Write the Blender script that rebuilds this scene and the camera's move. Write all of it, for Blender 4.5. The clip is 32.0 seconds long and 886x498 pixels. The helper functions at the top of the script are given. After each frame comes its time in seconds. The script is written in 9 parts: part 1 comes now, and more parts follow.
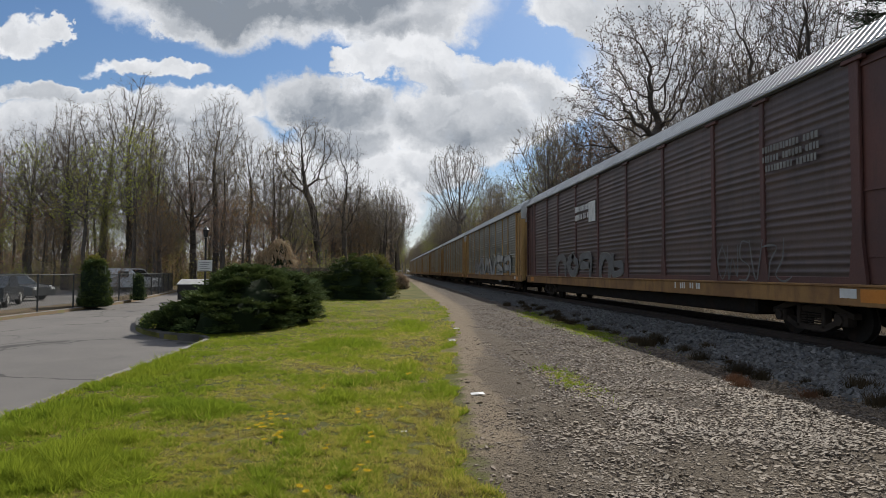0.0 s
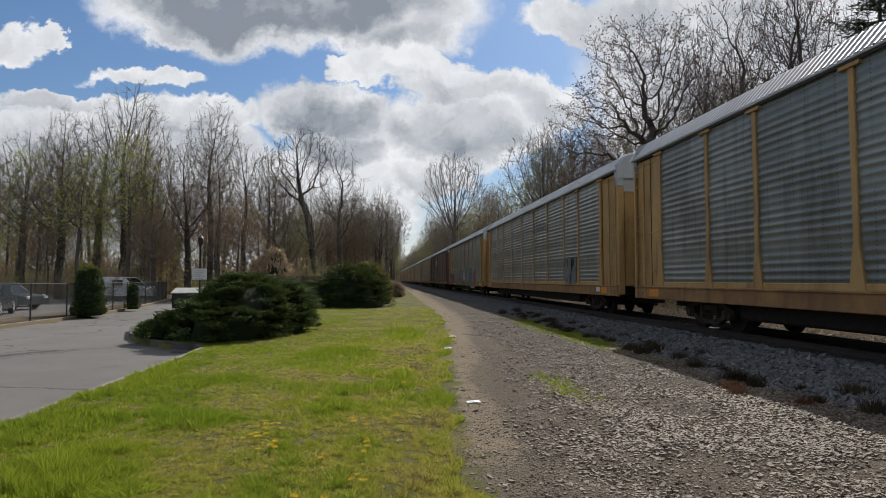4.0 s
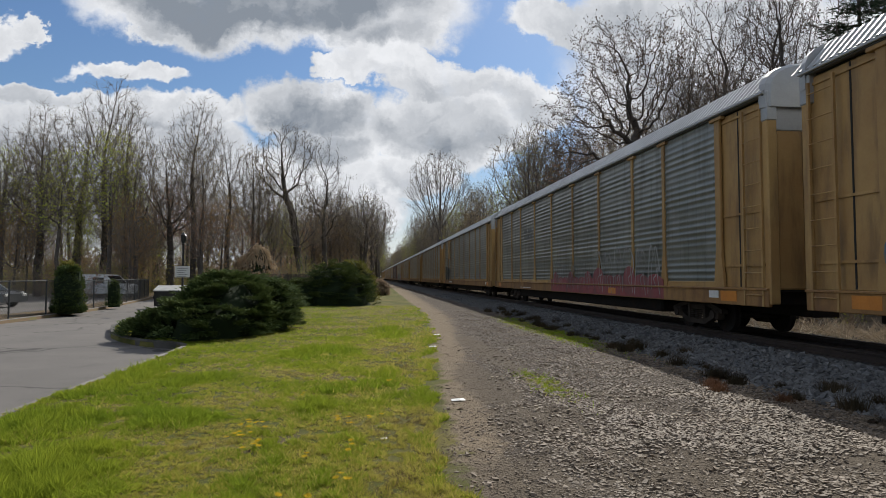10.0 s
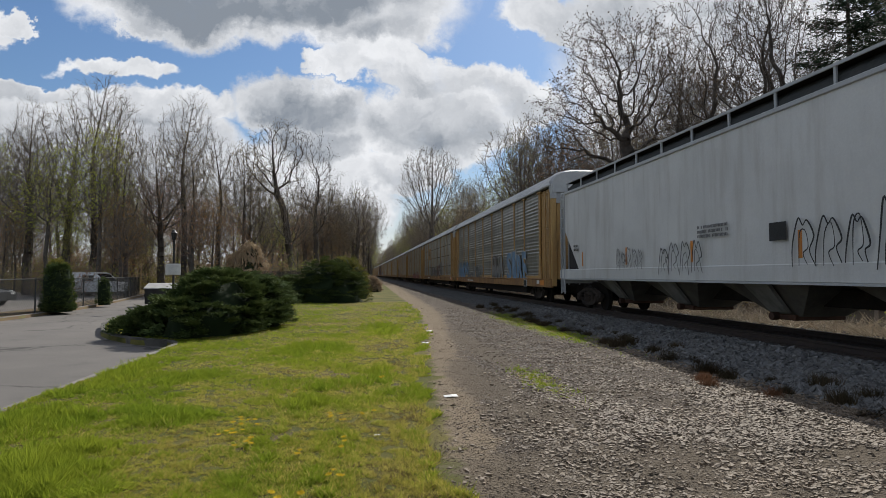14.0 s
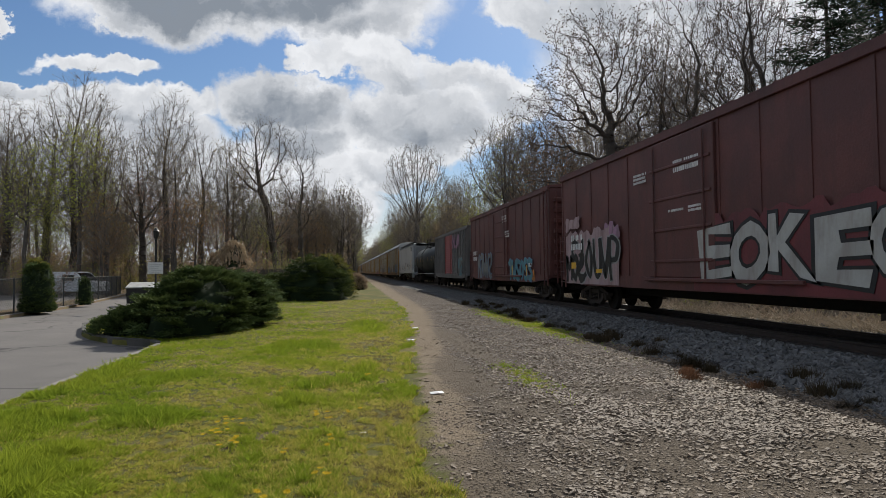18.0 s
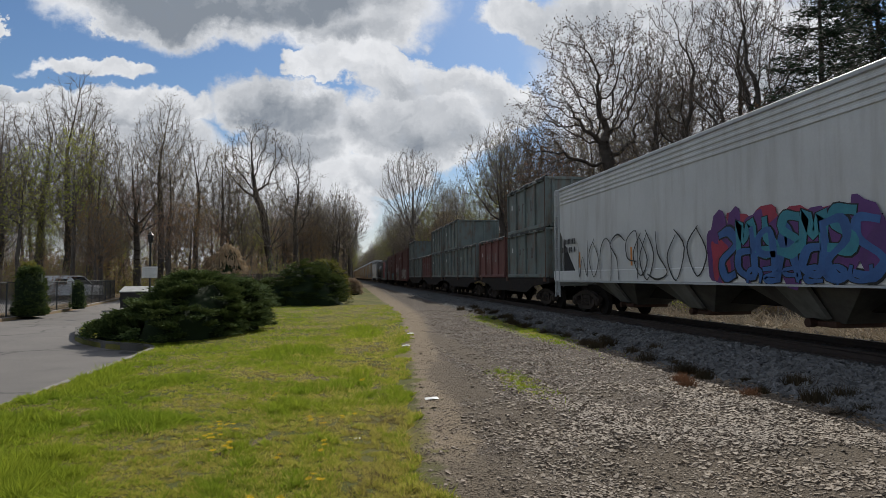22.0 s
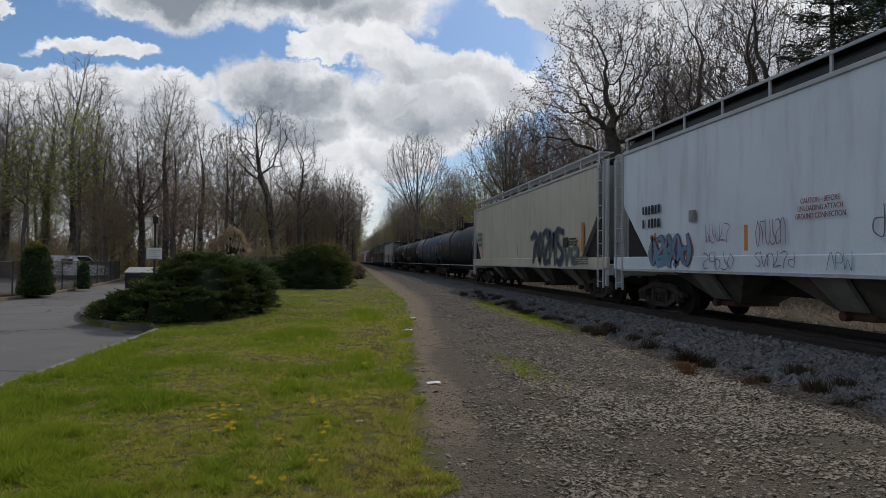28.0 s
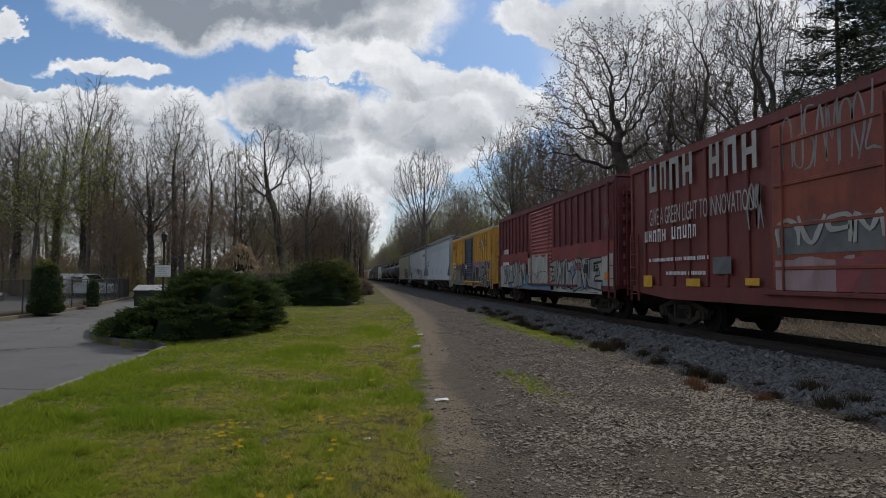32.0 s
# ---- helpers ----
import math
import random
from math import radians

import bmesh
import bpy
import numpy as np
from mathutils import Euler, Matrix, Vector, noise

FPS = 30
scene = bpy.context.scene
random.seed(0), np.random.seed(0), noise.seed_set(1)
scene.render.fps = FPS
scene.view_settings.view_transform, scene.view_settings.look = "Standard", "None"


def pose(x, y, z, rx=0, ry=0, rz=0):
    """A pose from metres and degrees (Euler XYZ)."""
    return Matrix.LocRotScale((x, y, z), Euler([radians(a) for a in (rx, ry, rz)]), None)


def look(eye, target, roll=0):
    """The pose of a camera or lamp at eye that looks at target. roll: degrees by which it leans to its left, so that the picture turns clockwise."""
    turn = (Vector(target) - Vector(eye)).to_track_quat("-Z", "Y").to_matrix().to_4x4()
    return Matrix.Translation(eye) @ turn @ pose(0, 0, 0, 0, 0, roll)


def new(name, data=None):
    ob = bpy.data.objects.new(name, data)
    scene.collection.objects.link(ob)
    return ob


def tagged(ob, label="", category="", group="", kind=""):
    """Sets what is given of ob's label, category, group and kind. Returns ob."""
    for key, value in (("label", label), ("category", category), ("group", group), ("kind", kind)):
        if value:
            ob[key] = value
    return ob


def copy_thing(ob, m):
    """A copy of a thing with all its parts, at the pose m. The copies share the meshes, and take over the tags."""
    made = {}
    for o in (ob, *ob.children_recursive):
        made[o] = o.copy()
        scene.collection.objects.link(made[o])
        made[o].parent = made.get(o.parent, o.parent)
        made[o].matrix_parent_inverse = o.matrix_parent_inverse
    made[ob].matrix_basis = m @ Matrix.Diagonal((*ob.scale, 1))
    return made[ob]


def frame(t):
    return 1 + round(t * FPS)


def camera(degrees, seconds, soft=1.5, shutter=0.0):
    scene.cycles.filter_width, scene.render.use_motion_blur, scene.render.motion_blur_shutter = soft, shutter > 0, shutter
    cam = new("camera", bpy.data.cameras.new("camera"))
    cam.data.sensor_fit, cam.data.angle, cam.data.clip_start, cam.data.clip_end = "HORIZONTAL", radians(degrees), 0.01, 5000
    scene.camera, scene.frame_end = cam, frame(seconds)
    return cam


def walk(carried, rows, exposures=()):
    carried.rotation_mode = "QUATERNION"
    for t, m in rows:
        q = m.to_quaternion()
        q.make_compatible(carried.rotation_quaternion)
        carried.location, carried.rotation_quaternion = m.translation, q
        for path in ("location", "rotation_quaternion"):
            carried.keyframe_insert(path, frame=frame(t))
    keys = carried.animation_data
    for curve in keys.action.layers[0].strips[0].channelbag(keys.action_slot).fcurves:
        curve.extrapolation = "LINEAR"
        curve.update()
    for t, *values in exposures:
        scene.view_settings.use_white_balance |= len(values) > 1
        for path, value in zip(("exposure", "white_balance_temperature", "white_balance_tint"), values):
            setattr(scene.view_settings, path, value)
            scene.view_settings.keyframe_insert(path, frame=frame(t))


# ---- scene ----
EXPO = ((0, 0.0), (21.4, 0.0), (22.4, -0.14), (23.4, -0.12), (24.4, -0.04), (25.0, 0.0), (32, 0.0))
EYE = Vector((0.0, 0.0, 1.65))
SPEED, TRACK_X, RAIL_Z = 17.678, 9.69, 0.31   # train speed, track centre, rail top


def aim(yaw, pitch, roll):
    """Camera pose at EYE: degrees right of the track, degrees up, roll."""
    a, b = radians(yaw), radians(pitch)
    way = Vector((math.sin(a) * math.cos(b), math.cos(a) * math.cos(b), math.sin(b)))
    return look(EYE, EYE + way * 40, roll)


cam = camera(71.95, 32.0, soft=0.7)
walk(cam, [(t, aim(a, b, c)) for t, a, b, c in (
(0, 5.06, 2.14, 0.08), (0.5, 4.86, 2.11, -0.21), (1, 4.80, 2.28, 0.02), (1.5, 5.04, 2.10, -0.03),
(2, 5.05, 2.39, 0.13), (2.5, 5.14, 2.56, 0.15), (3, 5.12, 2.69, 0.16), (3.5, 5.20, 2.94, 0.04),
(5.5, 6.56, 2.51, -0.02), (6, 6.59, 2.72, 0.10), (6.5, 6.85, 2.84, 0.19), (7, 6.84, 2.69, 0.31),
(7.5, 7.04, 2.93, 0.56), (8, 6.94, 2.59, 0.55), (8.5, 6.84, 2.68, 0.36), (9, 6.89, 2.64, 0.46),
(9.5, 6.88, 2.77, 0.24), (10, 6.87, 2.71, 0.06), (10.5, 6.51, 2.49, 0.19), (11, 6.28, 2.61, 0.14),
(11.5, 6.62, 2.69, 0.07), (12, 7.00, 2.56, 0.10), (12.5, 7.05, 2.47, 0.04), (13, 7.01, 2.35, -0.51),
(13.5, 7.21, 2.12, -0.20), (14, 7.61, 2.37, -0.19), (14.5, 7.75, 2.49, -0.29), (16.5, 8.81, 2.28, -0.22),
(17, 9.08, 2.22, -0.30), (17.5, 9.13, 1.97, -0.46), (18, 9.00, 2.07, -0.60), (18.5, 8.93, 2.15, -0.80),
(19, 8.73, 2.23, -0.66), (19.5, 8.91, 2.19, -0.71), (20, 8.98, 2.07, -0.61), (20.5, 9.21, 1.99, -0.56),
(21, 9.36, 2.16, -0.39), (21.5, 9.48, 2.52, -0.24), (22, 9.43, 2.58, -0.34), (22.5, 9.43, 2.59, -0.14),
(23, 9.27, 2.89, -0.09), (23.5, 9.00, 2.95, -0.17), (24, 8.97, 2.97, -0.21), (24.5, 9.01, 2.59, -0.13),
(25, 8.94, 2.32, -0.15), (25.5, 8.99, 1.88, -0.22), (27.5, 8.89, 1.52, 0.38), (28, 9.07, 1.19, 0.45),
(28.5, 8.99, 1.13, 0.64), (29, 9.25, 1.44, 0.58), (29.5, 9.24, 1.95, 0.57), (30, 9.24, 2.46, 0.53),
(30.5, 9.10, 2.40, 0.41), (31, 8.63, 2.34, 0.47), (31.5, 8.62, 2.37, 0.32), (32, 8.38, 2.69, 0.14))],
    exposures=EXPO)

# ---- world, sun ----
SUN_AZ, SUN_EL = radians(27), radians(41)      # azimuth to the right of the track


def tree_of(m):
    m.use_nodes = True
    t = m.node_tree
    t.nodes.clear()
    return t


class Nodes:
    """Short-hand for node trees."""

    def __init__(self, t):
        self.t = t

    def n(self, kind, **sets):
        node = self.t.nodes.new(kind)
        for k, v in sets.items():
            if k in node.inputs:
                self.put(node.inputs[k], v)
        return node

    def put(self, socket, v):
        if isinstance(v, bpy.types.NodeSocket):
            self.t.links.new(v, socket)
        elif isinstance(v, tuple) and len(v) == 3 and socket.type == "RGBA":
            socket.default_value = (*v, 1)
        else:
            socket.default_value = v

    def math(self, op, a, b=0.0, c=0.0, clamp=False):
        node = self.t.nodes.new("ShaderNodeMath")
        node.operation, node.use_clamp = op, clamp
        for s, v in zip(node.inputs, (a, b, c)):
            self.put(s, v)
        return node.outputs[0]

    def mix(self, f, a, b, mode="MIX"):
        node = self.t.nodes.new("ShaderNodeMix")
        node.data_type, node.blend_type, node.clamp_factor = "RGBA", mode, True
        self.put(node.inputs[0], f), self.put(node.inputs[6], a), self.put(node.inputs[7], b)
        return node.outputs[2]

    def noise(self, scale, detail=4, rough=0.55, vec=None, dist=0.0, dims="3D"):
        node = self.n("ShaderNodeTexNoise", Scale=scale, Detail=detail, Roughness=rough, Distortion=dist)
        if vec is not None:
            self.put(node.inputs["Vector"], vec)
        return node.outputs[0]

    def step(self, v, a, b, lo=0.0, hi=1.0):
        node = self.t.nodes.new("ShaderNodeMapRange")
        node.interpolation_type = "SMOOTHSTEP"
        for s, x in zip(node.inputs, (v, a, b, lo, hi)):
            self.put(s, x)
        return node.outputs[0]

    def vec(self, x, y, z):
        node = self.t.nodes.new("ShaderNodeCombineXYZ")
        for s, v in zip(node.inputs, (x, y, z)):
            self.put(s, v)
        return node.outputs[0]

    def split(self, v):
        node = self.t.nodes.new("ShaderNodeSeparateXYZ")
        self.put(node.inputs[0], v)
        return node.outputs


world = bpy.data.worlds.new("world")
scene.world = world
wn = Nodes(tree_of(world))
# clouds: slope right, slope up, half width, half height, greyness of the base
CLOUDS = ((-0.157, 0.463, 0.308, 0.090, 0.9), (0.009, 0.422, 0.123, 0.057, 0.6), (-0.382, 0.332, 0.092, 0.018, 0.1),
          (-0.513, 0.276, 0.102, 0.020, 0.25), (-0.324, 0.263, 0.133, 0.033, 0.35), (-0.092, 0.278, 0.115, 0.049, 0.5),
          (-0.064, 0.213, 0.083, 0.047, 0.6), (0.047, 0.357, 0.104, 0.032, 0.1), (0.141, 0.327, 0.115, 0.038, 0.3),
          (0.122, 0.250, 0.144, 0.071, 0.55), (0.247, 0.296, 0.088, 0.048, 0.3), (0.066, 0.169, 0.085, 0.042, 0.3),
          (0.356, 0.436, 0.130, 0.037, 0.1), (0.496, 0.461, 0.155, 0.050, 0.3), (0.700, 0.299, 0.356, 0.242, 0.45),
          (-0.583, 0.372, 0.046, 0.034, 0.2), (-0.525, 0.385, 0.024, 0.014, 0.1), (-0.046, 0.345, 0.056, 0.017, 0.1),
          (-0.326, 0.409, 0.071, 0.026, 0.2), (-0.45, 0.17, 0.30, 0.10, 0.25), (-0.15, 0.12, 0.2, 0.09, 0.2))


def build_world(w):
    d = w.n("ShaderNodeTexCoord").outputs["Generated"]
    x, y, z = w.split(d)
    fy = w.math("MAXIMUM", y, 0.08)
    u, v = w.math("DIVIDE", x, fy), w.math("DIVIDE", z, fy)
    p = w.vec(u, v, 0.3)
    n1 = w.math("SUBTRACT", w.noise(6, 8, 0.64, p), 0.5)
    n2 = w.math("SUBTRACT", w.noise(7, 8, 0.64, w.vec(u, v, 5.1)), 0.5)
    n3 = w.noise(22, 5, 0.6, p)
    n4 = w.math("SUBTRACT", w.noise(24, 6, 0.62, w.vec(u, v, 2.2)), 0.5)
    ud = w.math("MULTIPLY_ADD", n4, 0.05, w.math("MULTIPLY_ADD", n1, 0.16, u))
    vd = w.math("MULTIPLY_ADD", n4, 0.035, w.math("MULTIPLY_ADD", n2, 0.13, v))
    cover, shade = 0.0, 0.0
    for cu, cv, ru, rv, g in CLOUDS:
        a = w.math("MULTIPLY", w.math("SUBTRACT", ud, cu), 1 / ru)
        b = w.math("MULTIPLY", w.math("SUBTRACT", vd, cv), 1 / rv)
        r2 = w.math("MULTIPLY_ADD", a, a, w.math("MULTIPLY", b, b))
        m = w.step(r2, 1.35, 0.8)
        deep = w.step(r2, 0.95, 0.25)
        low = w.math("MULTIPLY", w.math("MULTIPLY_ADD", b, -0.35, 0.6, clamp=True), w.math("MULTIPLY", deep, g))
        cover, shade = w.math("MAXIMUM", cover, m), w.math("MAXIMUM", shade, low)
    # scattered cloud in the rest of the sky
    up = w.math("ADD", w.math("ABSOLUTE", z), 0.15)
    q = w.vec(w.math("DIVIDE", x, up), w.math("DIVIDE", y, up), 0.0)
    rest = w.step(w.noise(1.3, 6, 0.6, q), 0.40, 0.60)
    front = w.math("MULTIPLY", w.step(y, 0.35, 0.6), w.step(v, 0.75, 0.55))
    cover = w.mix(front, rest, cover)
    haze = w.step(v, 0.22, 0.0, 0.0, 0.75)
    cover = w.math("MAXIMUM", cover, w.math("MULTIPLY", haze, front))
    cover = w.math("MULTIPLY", cover, w.step(n3, 0.1, 0.5, 0.88, 1.0))
    sky = w.t.nodes.new("ShaderNodeTexSky")
    sky.sky_type, sky.sun_disc = "NISHITA", False
    sky.sun_elevation, sky.sun_rotation, sky.air_density, sky.dust_density = SUN_EL, SUN_AZ, 1.3, 0.6
    blue = w.mix(1.0, sky.outputs[0], (0.050, 0.064, 0.085), "MULTIPLY")
    # billows: lit towards the sun, grey away from it
    here = w.noise(7, 5, 0.5, w.vec(ud, vd, 1.7))
    there = w.noise(7, 5, 0.5, w.vec(w.math("ADD", ud, 0.012), w.math("ADD", vd, 0.022), 1.7))
    relief = w.math("MULTIPLY", w.math("SUBTRACT", there, here), 2.2)
    tone = w.math("MULTIPLY_ADD", n3, 0.16, w.math("MULTIPLY_ADD", shade, 1.4, relief))
    tone = w.math("MULTIPLY_ADD", w.math("SUBTRACT", w.noise(3.2, 4, 0.55, w.vec(ud, vd, 9.0)), 0.47), 0.9, tone)
    tone = w.math("ADD", tone, 0.05, clamp=True)
    white = w.mix(tone, CLOUD_LIT, CLOUD_BASE)
    col = w.mix(cover, blue, white)
    bg = w.n("ShaderNodeBackground", Color=col, Strength=1.0)
    out = w.n("ShaderNodeOutputWorld")
    w.t.links.new(bg.outputs[0], out.inputs[0])


CLOUD_LIT, CLOUD_BASE = (0.86, 0.875, 0.905), (0.25, 0.285, 0.335)
build_world(wn)

sun = new("sun", bpy.data.lights.new("sun", "SUN"))
sun.data.energy, sun.data.angle, sun.data.color = 4.8, radians(0.6), (1.0, 0.95, 0.86)
sun.matrix_world = look(Vector((math.sin(SUN_AZ) * math.cos(SUN_EL), math.cos(SUN_AZ) * math.cos(SUN_EL), math.sin(SUN_EL))) * 80, (0, 0, 0))

# ---- materials ----


def paint(name, a, b, rough=0.6, metal=0.0, scale=1.5, fine=18.0, streak=0.0, dirt=(0.06, 0.05, 0.04), grime=0.3, bump=0.15, island=0.0, spec=0.5, holes=None):
    """A weathered surface: two tones, fine grain, vertical streaks, grime; island: tone spread from piece to piece."""
    m = bpy.data.materials.new(name)
    w = Nodes(tree_of(m))
    co = w.n("ShaderNodeTexCoord").outputs["Object"]
    big, small = w.noise(scale, 5, 0.6, co), w.noise(fine, 4, 0.6, co)
    col = w.mix(w.step(big, 0.35, 0.65), a, b)
    if island:
        r = w.n("ShaderNodeNewGeometry").outputs["Random Per Island"]
        col = w.mix(w.math("MULTIPLY", r, island), col, tuple(c * 0.35 for c in a))
        col = w.mix(w.math("MULTIPLY", w.math("POWER", r, 6.0), island * 0.7), col, tuple(min(1, c * 2.2 + 0.05) for c in b))
    else:
        r = w.n("ShaderNodeObjectInfo").outputs["Random"]
        col = w.mix(w.math("MULTIPLY", r, 0.25), col, tuple(c * 0.7 for c in b))
    if grime:
        x, y, z = w.split(co)
        s = w.noise(1.0, 4, 0.6, w.vec(w.math("MULTIPLY", x, 3.0), w.math("MULTIPLY", y, 3.0), w.math("MULTIPLY", z, 3.0 * (1 - streak) + 0.25)))
        mask = w.math("MULTIPLY", w.step(s, 0.45, 0.75), grime)
        col = w.mix(mask, col, dirt)
    col = w.mix(w.math("MULTIPLY", small, 0.35), col, tuple(c * 0.55 for c in a))
    if holes:
        # rows of small dark perforations, some bays only
        x, y, z = w.split(co)
        cy = w.math("MULTIPLY", w.math("SUBTRACT", w.math("FRACT", w.math("MULTIPLY", y, 1 / holes[0])), 0.5), holes[0])
        cz = w.math("MULTIPLY", w.math("SUBTRACT", w.math("FRACT", w.math("MULTIPLY", z, 1 / holes[1])), 0.5), holes[1])
        r = w.math("SQRT", w.math("MULTIPLY_ADD", cy, cy, w.math("MULTIPLY", cz, cz)))
        col = w.mix(w.math("MULTIPLY", w.step(r, holes[2] * 1.6, holes[2] * 0.8), w.step(big, 0.4, 0.5, 0.0, 0.85)), col, (0.02, 0.02, 0.018))
    bs = w.n("ShaderNodeBsdfPrincipled", Metallic=metal)
    w.put(bs.inputs["Base Color"], col)
    w.put(bs.inputs["Roughness"], w.math("MULTIPLY_ADD", small, 0.25, rough - 0.12))
    w.put(bs.inputs["Specular IOR Level"], spec)
    if bump:
        bn = w.n("ShaderNodeBump", Strength=bump, Distance=0.02, Height=small)
        w.put(bs.inputs["Normal"], bn.outputs[0])
    w.t.links.new(bs.outputs[0], w.n("ShaderNodeOutputMaterial").inputs[0])
    return m


def leafy(name, a, b, scale=0.3, thin=0.35):
    """Foliage: tone by clump and by leaf, with some light passing through."""
    m = bpy.data.materials.new(name)
    w = Nodes(tree_of(m))
    g = w.n("ShaderNodeNewGeometry")
    big = w.noise(scale, 3, 0.6, g.outputs["Position"])
    col = w.mix(w.step(big, 0.35, 0.65), a, b)
    r = g.outputs["Random Per Island"]
    col = w.mix(w.math("MULTIPLY", r, 0.7), col, tuple(c * 0.45 for c in a))
    d = w.n("ShaderNodeBsdfPrincipled", Roughness=0.75)
    w.put(d.inputs["Base Color"], col)
    w.put(d.inputs["Specular IOR Level"], 0.06)
    t = w.n("ShaderNodeBsdfTranslucent")
    w.put(t.inputs[0], w.mix(0.5, col, b))
    mx = w.n("ShaderNodeMixShader")
    mx.inputs[0].default_value = thin
    w.t.links.new(d.outputs[0], mx.inputs[1]), w.t.links.new(t.outputs[0], mx.inputs[2])
    w.t.links.new(mx.outputs[0], w.n("ShaderNodeOutputMaterial").inputs[0])
    return m


M = {}
M["silver"] = paint("galvanised_panel", (0.27, 0.28, 0.255), (0.175, 0.182, 0.162), 0.36, 0.45, 0.5, 30, 0.95, (0.07, 0.062, 0.048), 0.6, 0.06, holes=(0.41, 0.075, 0.011))
M["roof_white"] = paint("roof_steel", (0.46, 0.475, 0.48), (0.36, 0.37, 0.375), 0.5, 0.3, 0.8, 25, 0.3, (0.3, 0.28, 0.25), 0.25)
M["yellow"] = paint("yellow_car_paint", (0.46, 0.29, 0.105), (0.36, 0.205, 0.07), 0.6, 0, 0.9, 20, 0.9, (0.09, 0.05, 0.028), 0.65)
M["sill"] = paint("rusty_yellow_sill_paint", (0.33, 0.18, 0.058), (0.2, 0.1, 0.038), 0.65, 0, 1.1, 20, 0.7, (0.11, 0.05, 0.025), 0.75)
M["brown"] = paint("brown_car_paint", (0.13, 0.055, 0.045), (0.09, 0.045, 0.04), 0.6, 0, 0.8, 20, 0.9, (0.04, 0.03, 0.03), 0.5)
M["brown_panel"] = paint("brown_panel", (0.135, 0.094, 0.084), (0.095, 0.073, 0.068), 0.5, 0.3, 0.6, 30, 0.9, (0.04, 0.035, 0.03), 0.4)
M["oxide"] = paint("oxide_red_paint", (0.20, 0.045, 0.035), (0.14, 0.03, 0.028), 0.6, 0, 0.8, 20, 0.9, (0.06, 0.025, 0.02), 0.45)
M["maroon"] = paint("maroon_paint", (0.17, 0.032, 0.036), (0.12, 0.024, 0.028), 0.55, 0, 0.8, 20, 0.9, (0.05, 0.02, 0.02), 0.4)
M["dark_red"] = paint("dark_brown_red_paint", (0.13, 0.041, 0.034), (0.085, 0.029, 0.025), 0.6, 0, 0.8, 20, 0.9, (0.03, 0.018, 0.015), 0.4)
M["faded_band"] = paint("faded_red_band", (0.27, 0.05, 0.045), (0.2, 0.038, 0.035), 0.62, 0, 0.8, 20, 0.9, (0.08, 0.03, 0.025), 0.35)
M["pale_red"] = paint("faded_red_door", (0.34, 0.09, 0.085), (0.27, 0.07, 0.065), 0.6, 0, 0.8, 20, 0.9, (0.1, 0.04, 0.03), 0.35)
M["box_grey"] = paint("grey_boxcar_paint", (0.17, 0.16, 0.15), (0.12, 0.115, 0.11), 0.6, 0, 0.8, 20, 0.9, (0.05, 0.04, 0.035), 0.45)
M["box_yellow"] = paint("yellow_boxcar_paint", (0.70, 0.39, 0.065), (0.60, 0.32, 0.058), 0.55, 0, 0.9, 20, 0.9, (0.16, 0.08, 0.03), 0.4)
M["navy"] = paint("navy_door_paint", (0.035, 0.05, 0.085), (0.025, 0.036, 0.06), 0.5, 0, 0.8, 20, 0.9, (0.02, 0.02, 0.02), 0.3)
M["hop_white"] = paint("white_hopper_paint", (0.62, 0.63, 0.62), (0.54, 0.55, 0.54), 0.5, 0, 0.5, 20, 0.95, (0.25, 0.22, 0.18), 0.35)
M["hop_cream"] = paint("cream_hopper_paint", (0.56, 0.53, 0.43), (0.48, 0.45, 0.36), 0.5, 0, 0.5, 20, 0.95, (0.22, 0.18, 0.13), 0.35)
M["hop_blue"] = paint("pale_blue_hopper_paint", (0.68, 0.75, 0.81), (0.61, 0.67, 0.73), 0.5, 0, 0.5, 20, 0.95, (0.2, 0.19, 0.18), 0.3)
M["hop_grey"] = paint("grey_hopper_paint", (0.44, 0.46, 0.47), (0.38, 0.40, 0.41), 0.5, 0, 0.5, 20, 0.95, (0.2, 0.18, 0.16), 0.3)
M["tank_black"] = paint("black_tank_paint", (0.030, 0.036, 0.038), (0.022, 0.027, 0.029), 0.6, 0, 0.6, 14, 0.9, (0.05, 0.047, 0.043), 0.2, 0.02, spec=0.28)
M["tank_blue"] = paint("blue_grey_tank_paint", (0.08, 0.108, 0.15), (0.062, 0.085, 0.12), 0.66, 0, 0.6, 14, 0.9, (0.05, 0.045, 0.04), 0.2, 0.02, spec=0.24)
M["gond"] = paint("grey_green_container_paint", (0.155, 0.19, 0.177), (0.1, 0.127, 0.12), 0.6, 0, 0.7, 14, 0.7, (0.125, 0.06, 0.03), 0.8)
M["gond_red"] = paint("red_brown_container_paint", (0.16, 0.06, 0.05), (0.11, 0.042, 0.036), 0.6, 0, 0.9, 20, 0.8, (0.05, 0.03, 0.02), 0.45)
M["patch_dark"] = paint("dark_overpaint", (0.075, 0.082, 0.075), (0.05, 0.055, 0.05), 0.65, 0, 1.2, 16, 0.9, (0.12, 0.12, 0.11), 0.4)
M["faded"] = paint("faded_stencil_paint", (0.10, 0.075, 0.065), (0.075, 0.06, 0.055), 0.7, 0, 2, 20, 0.5, grime=0.5)
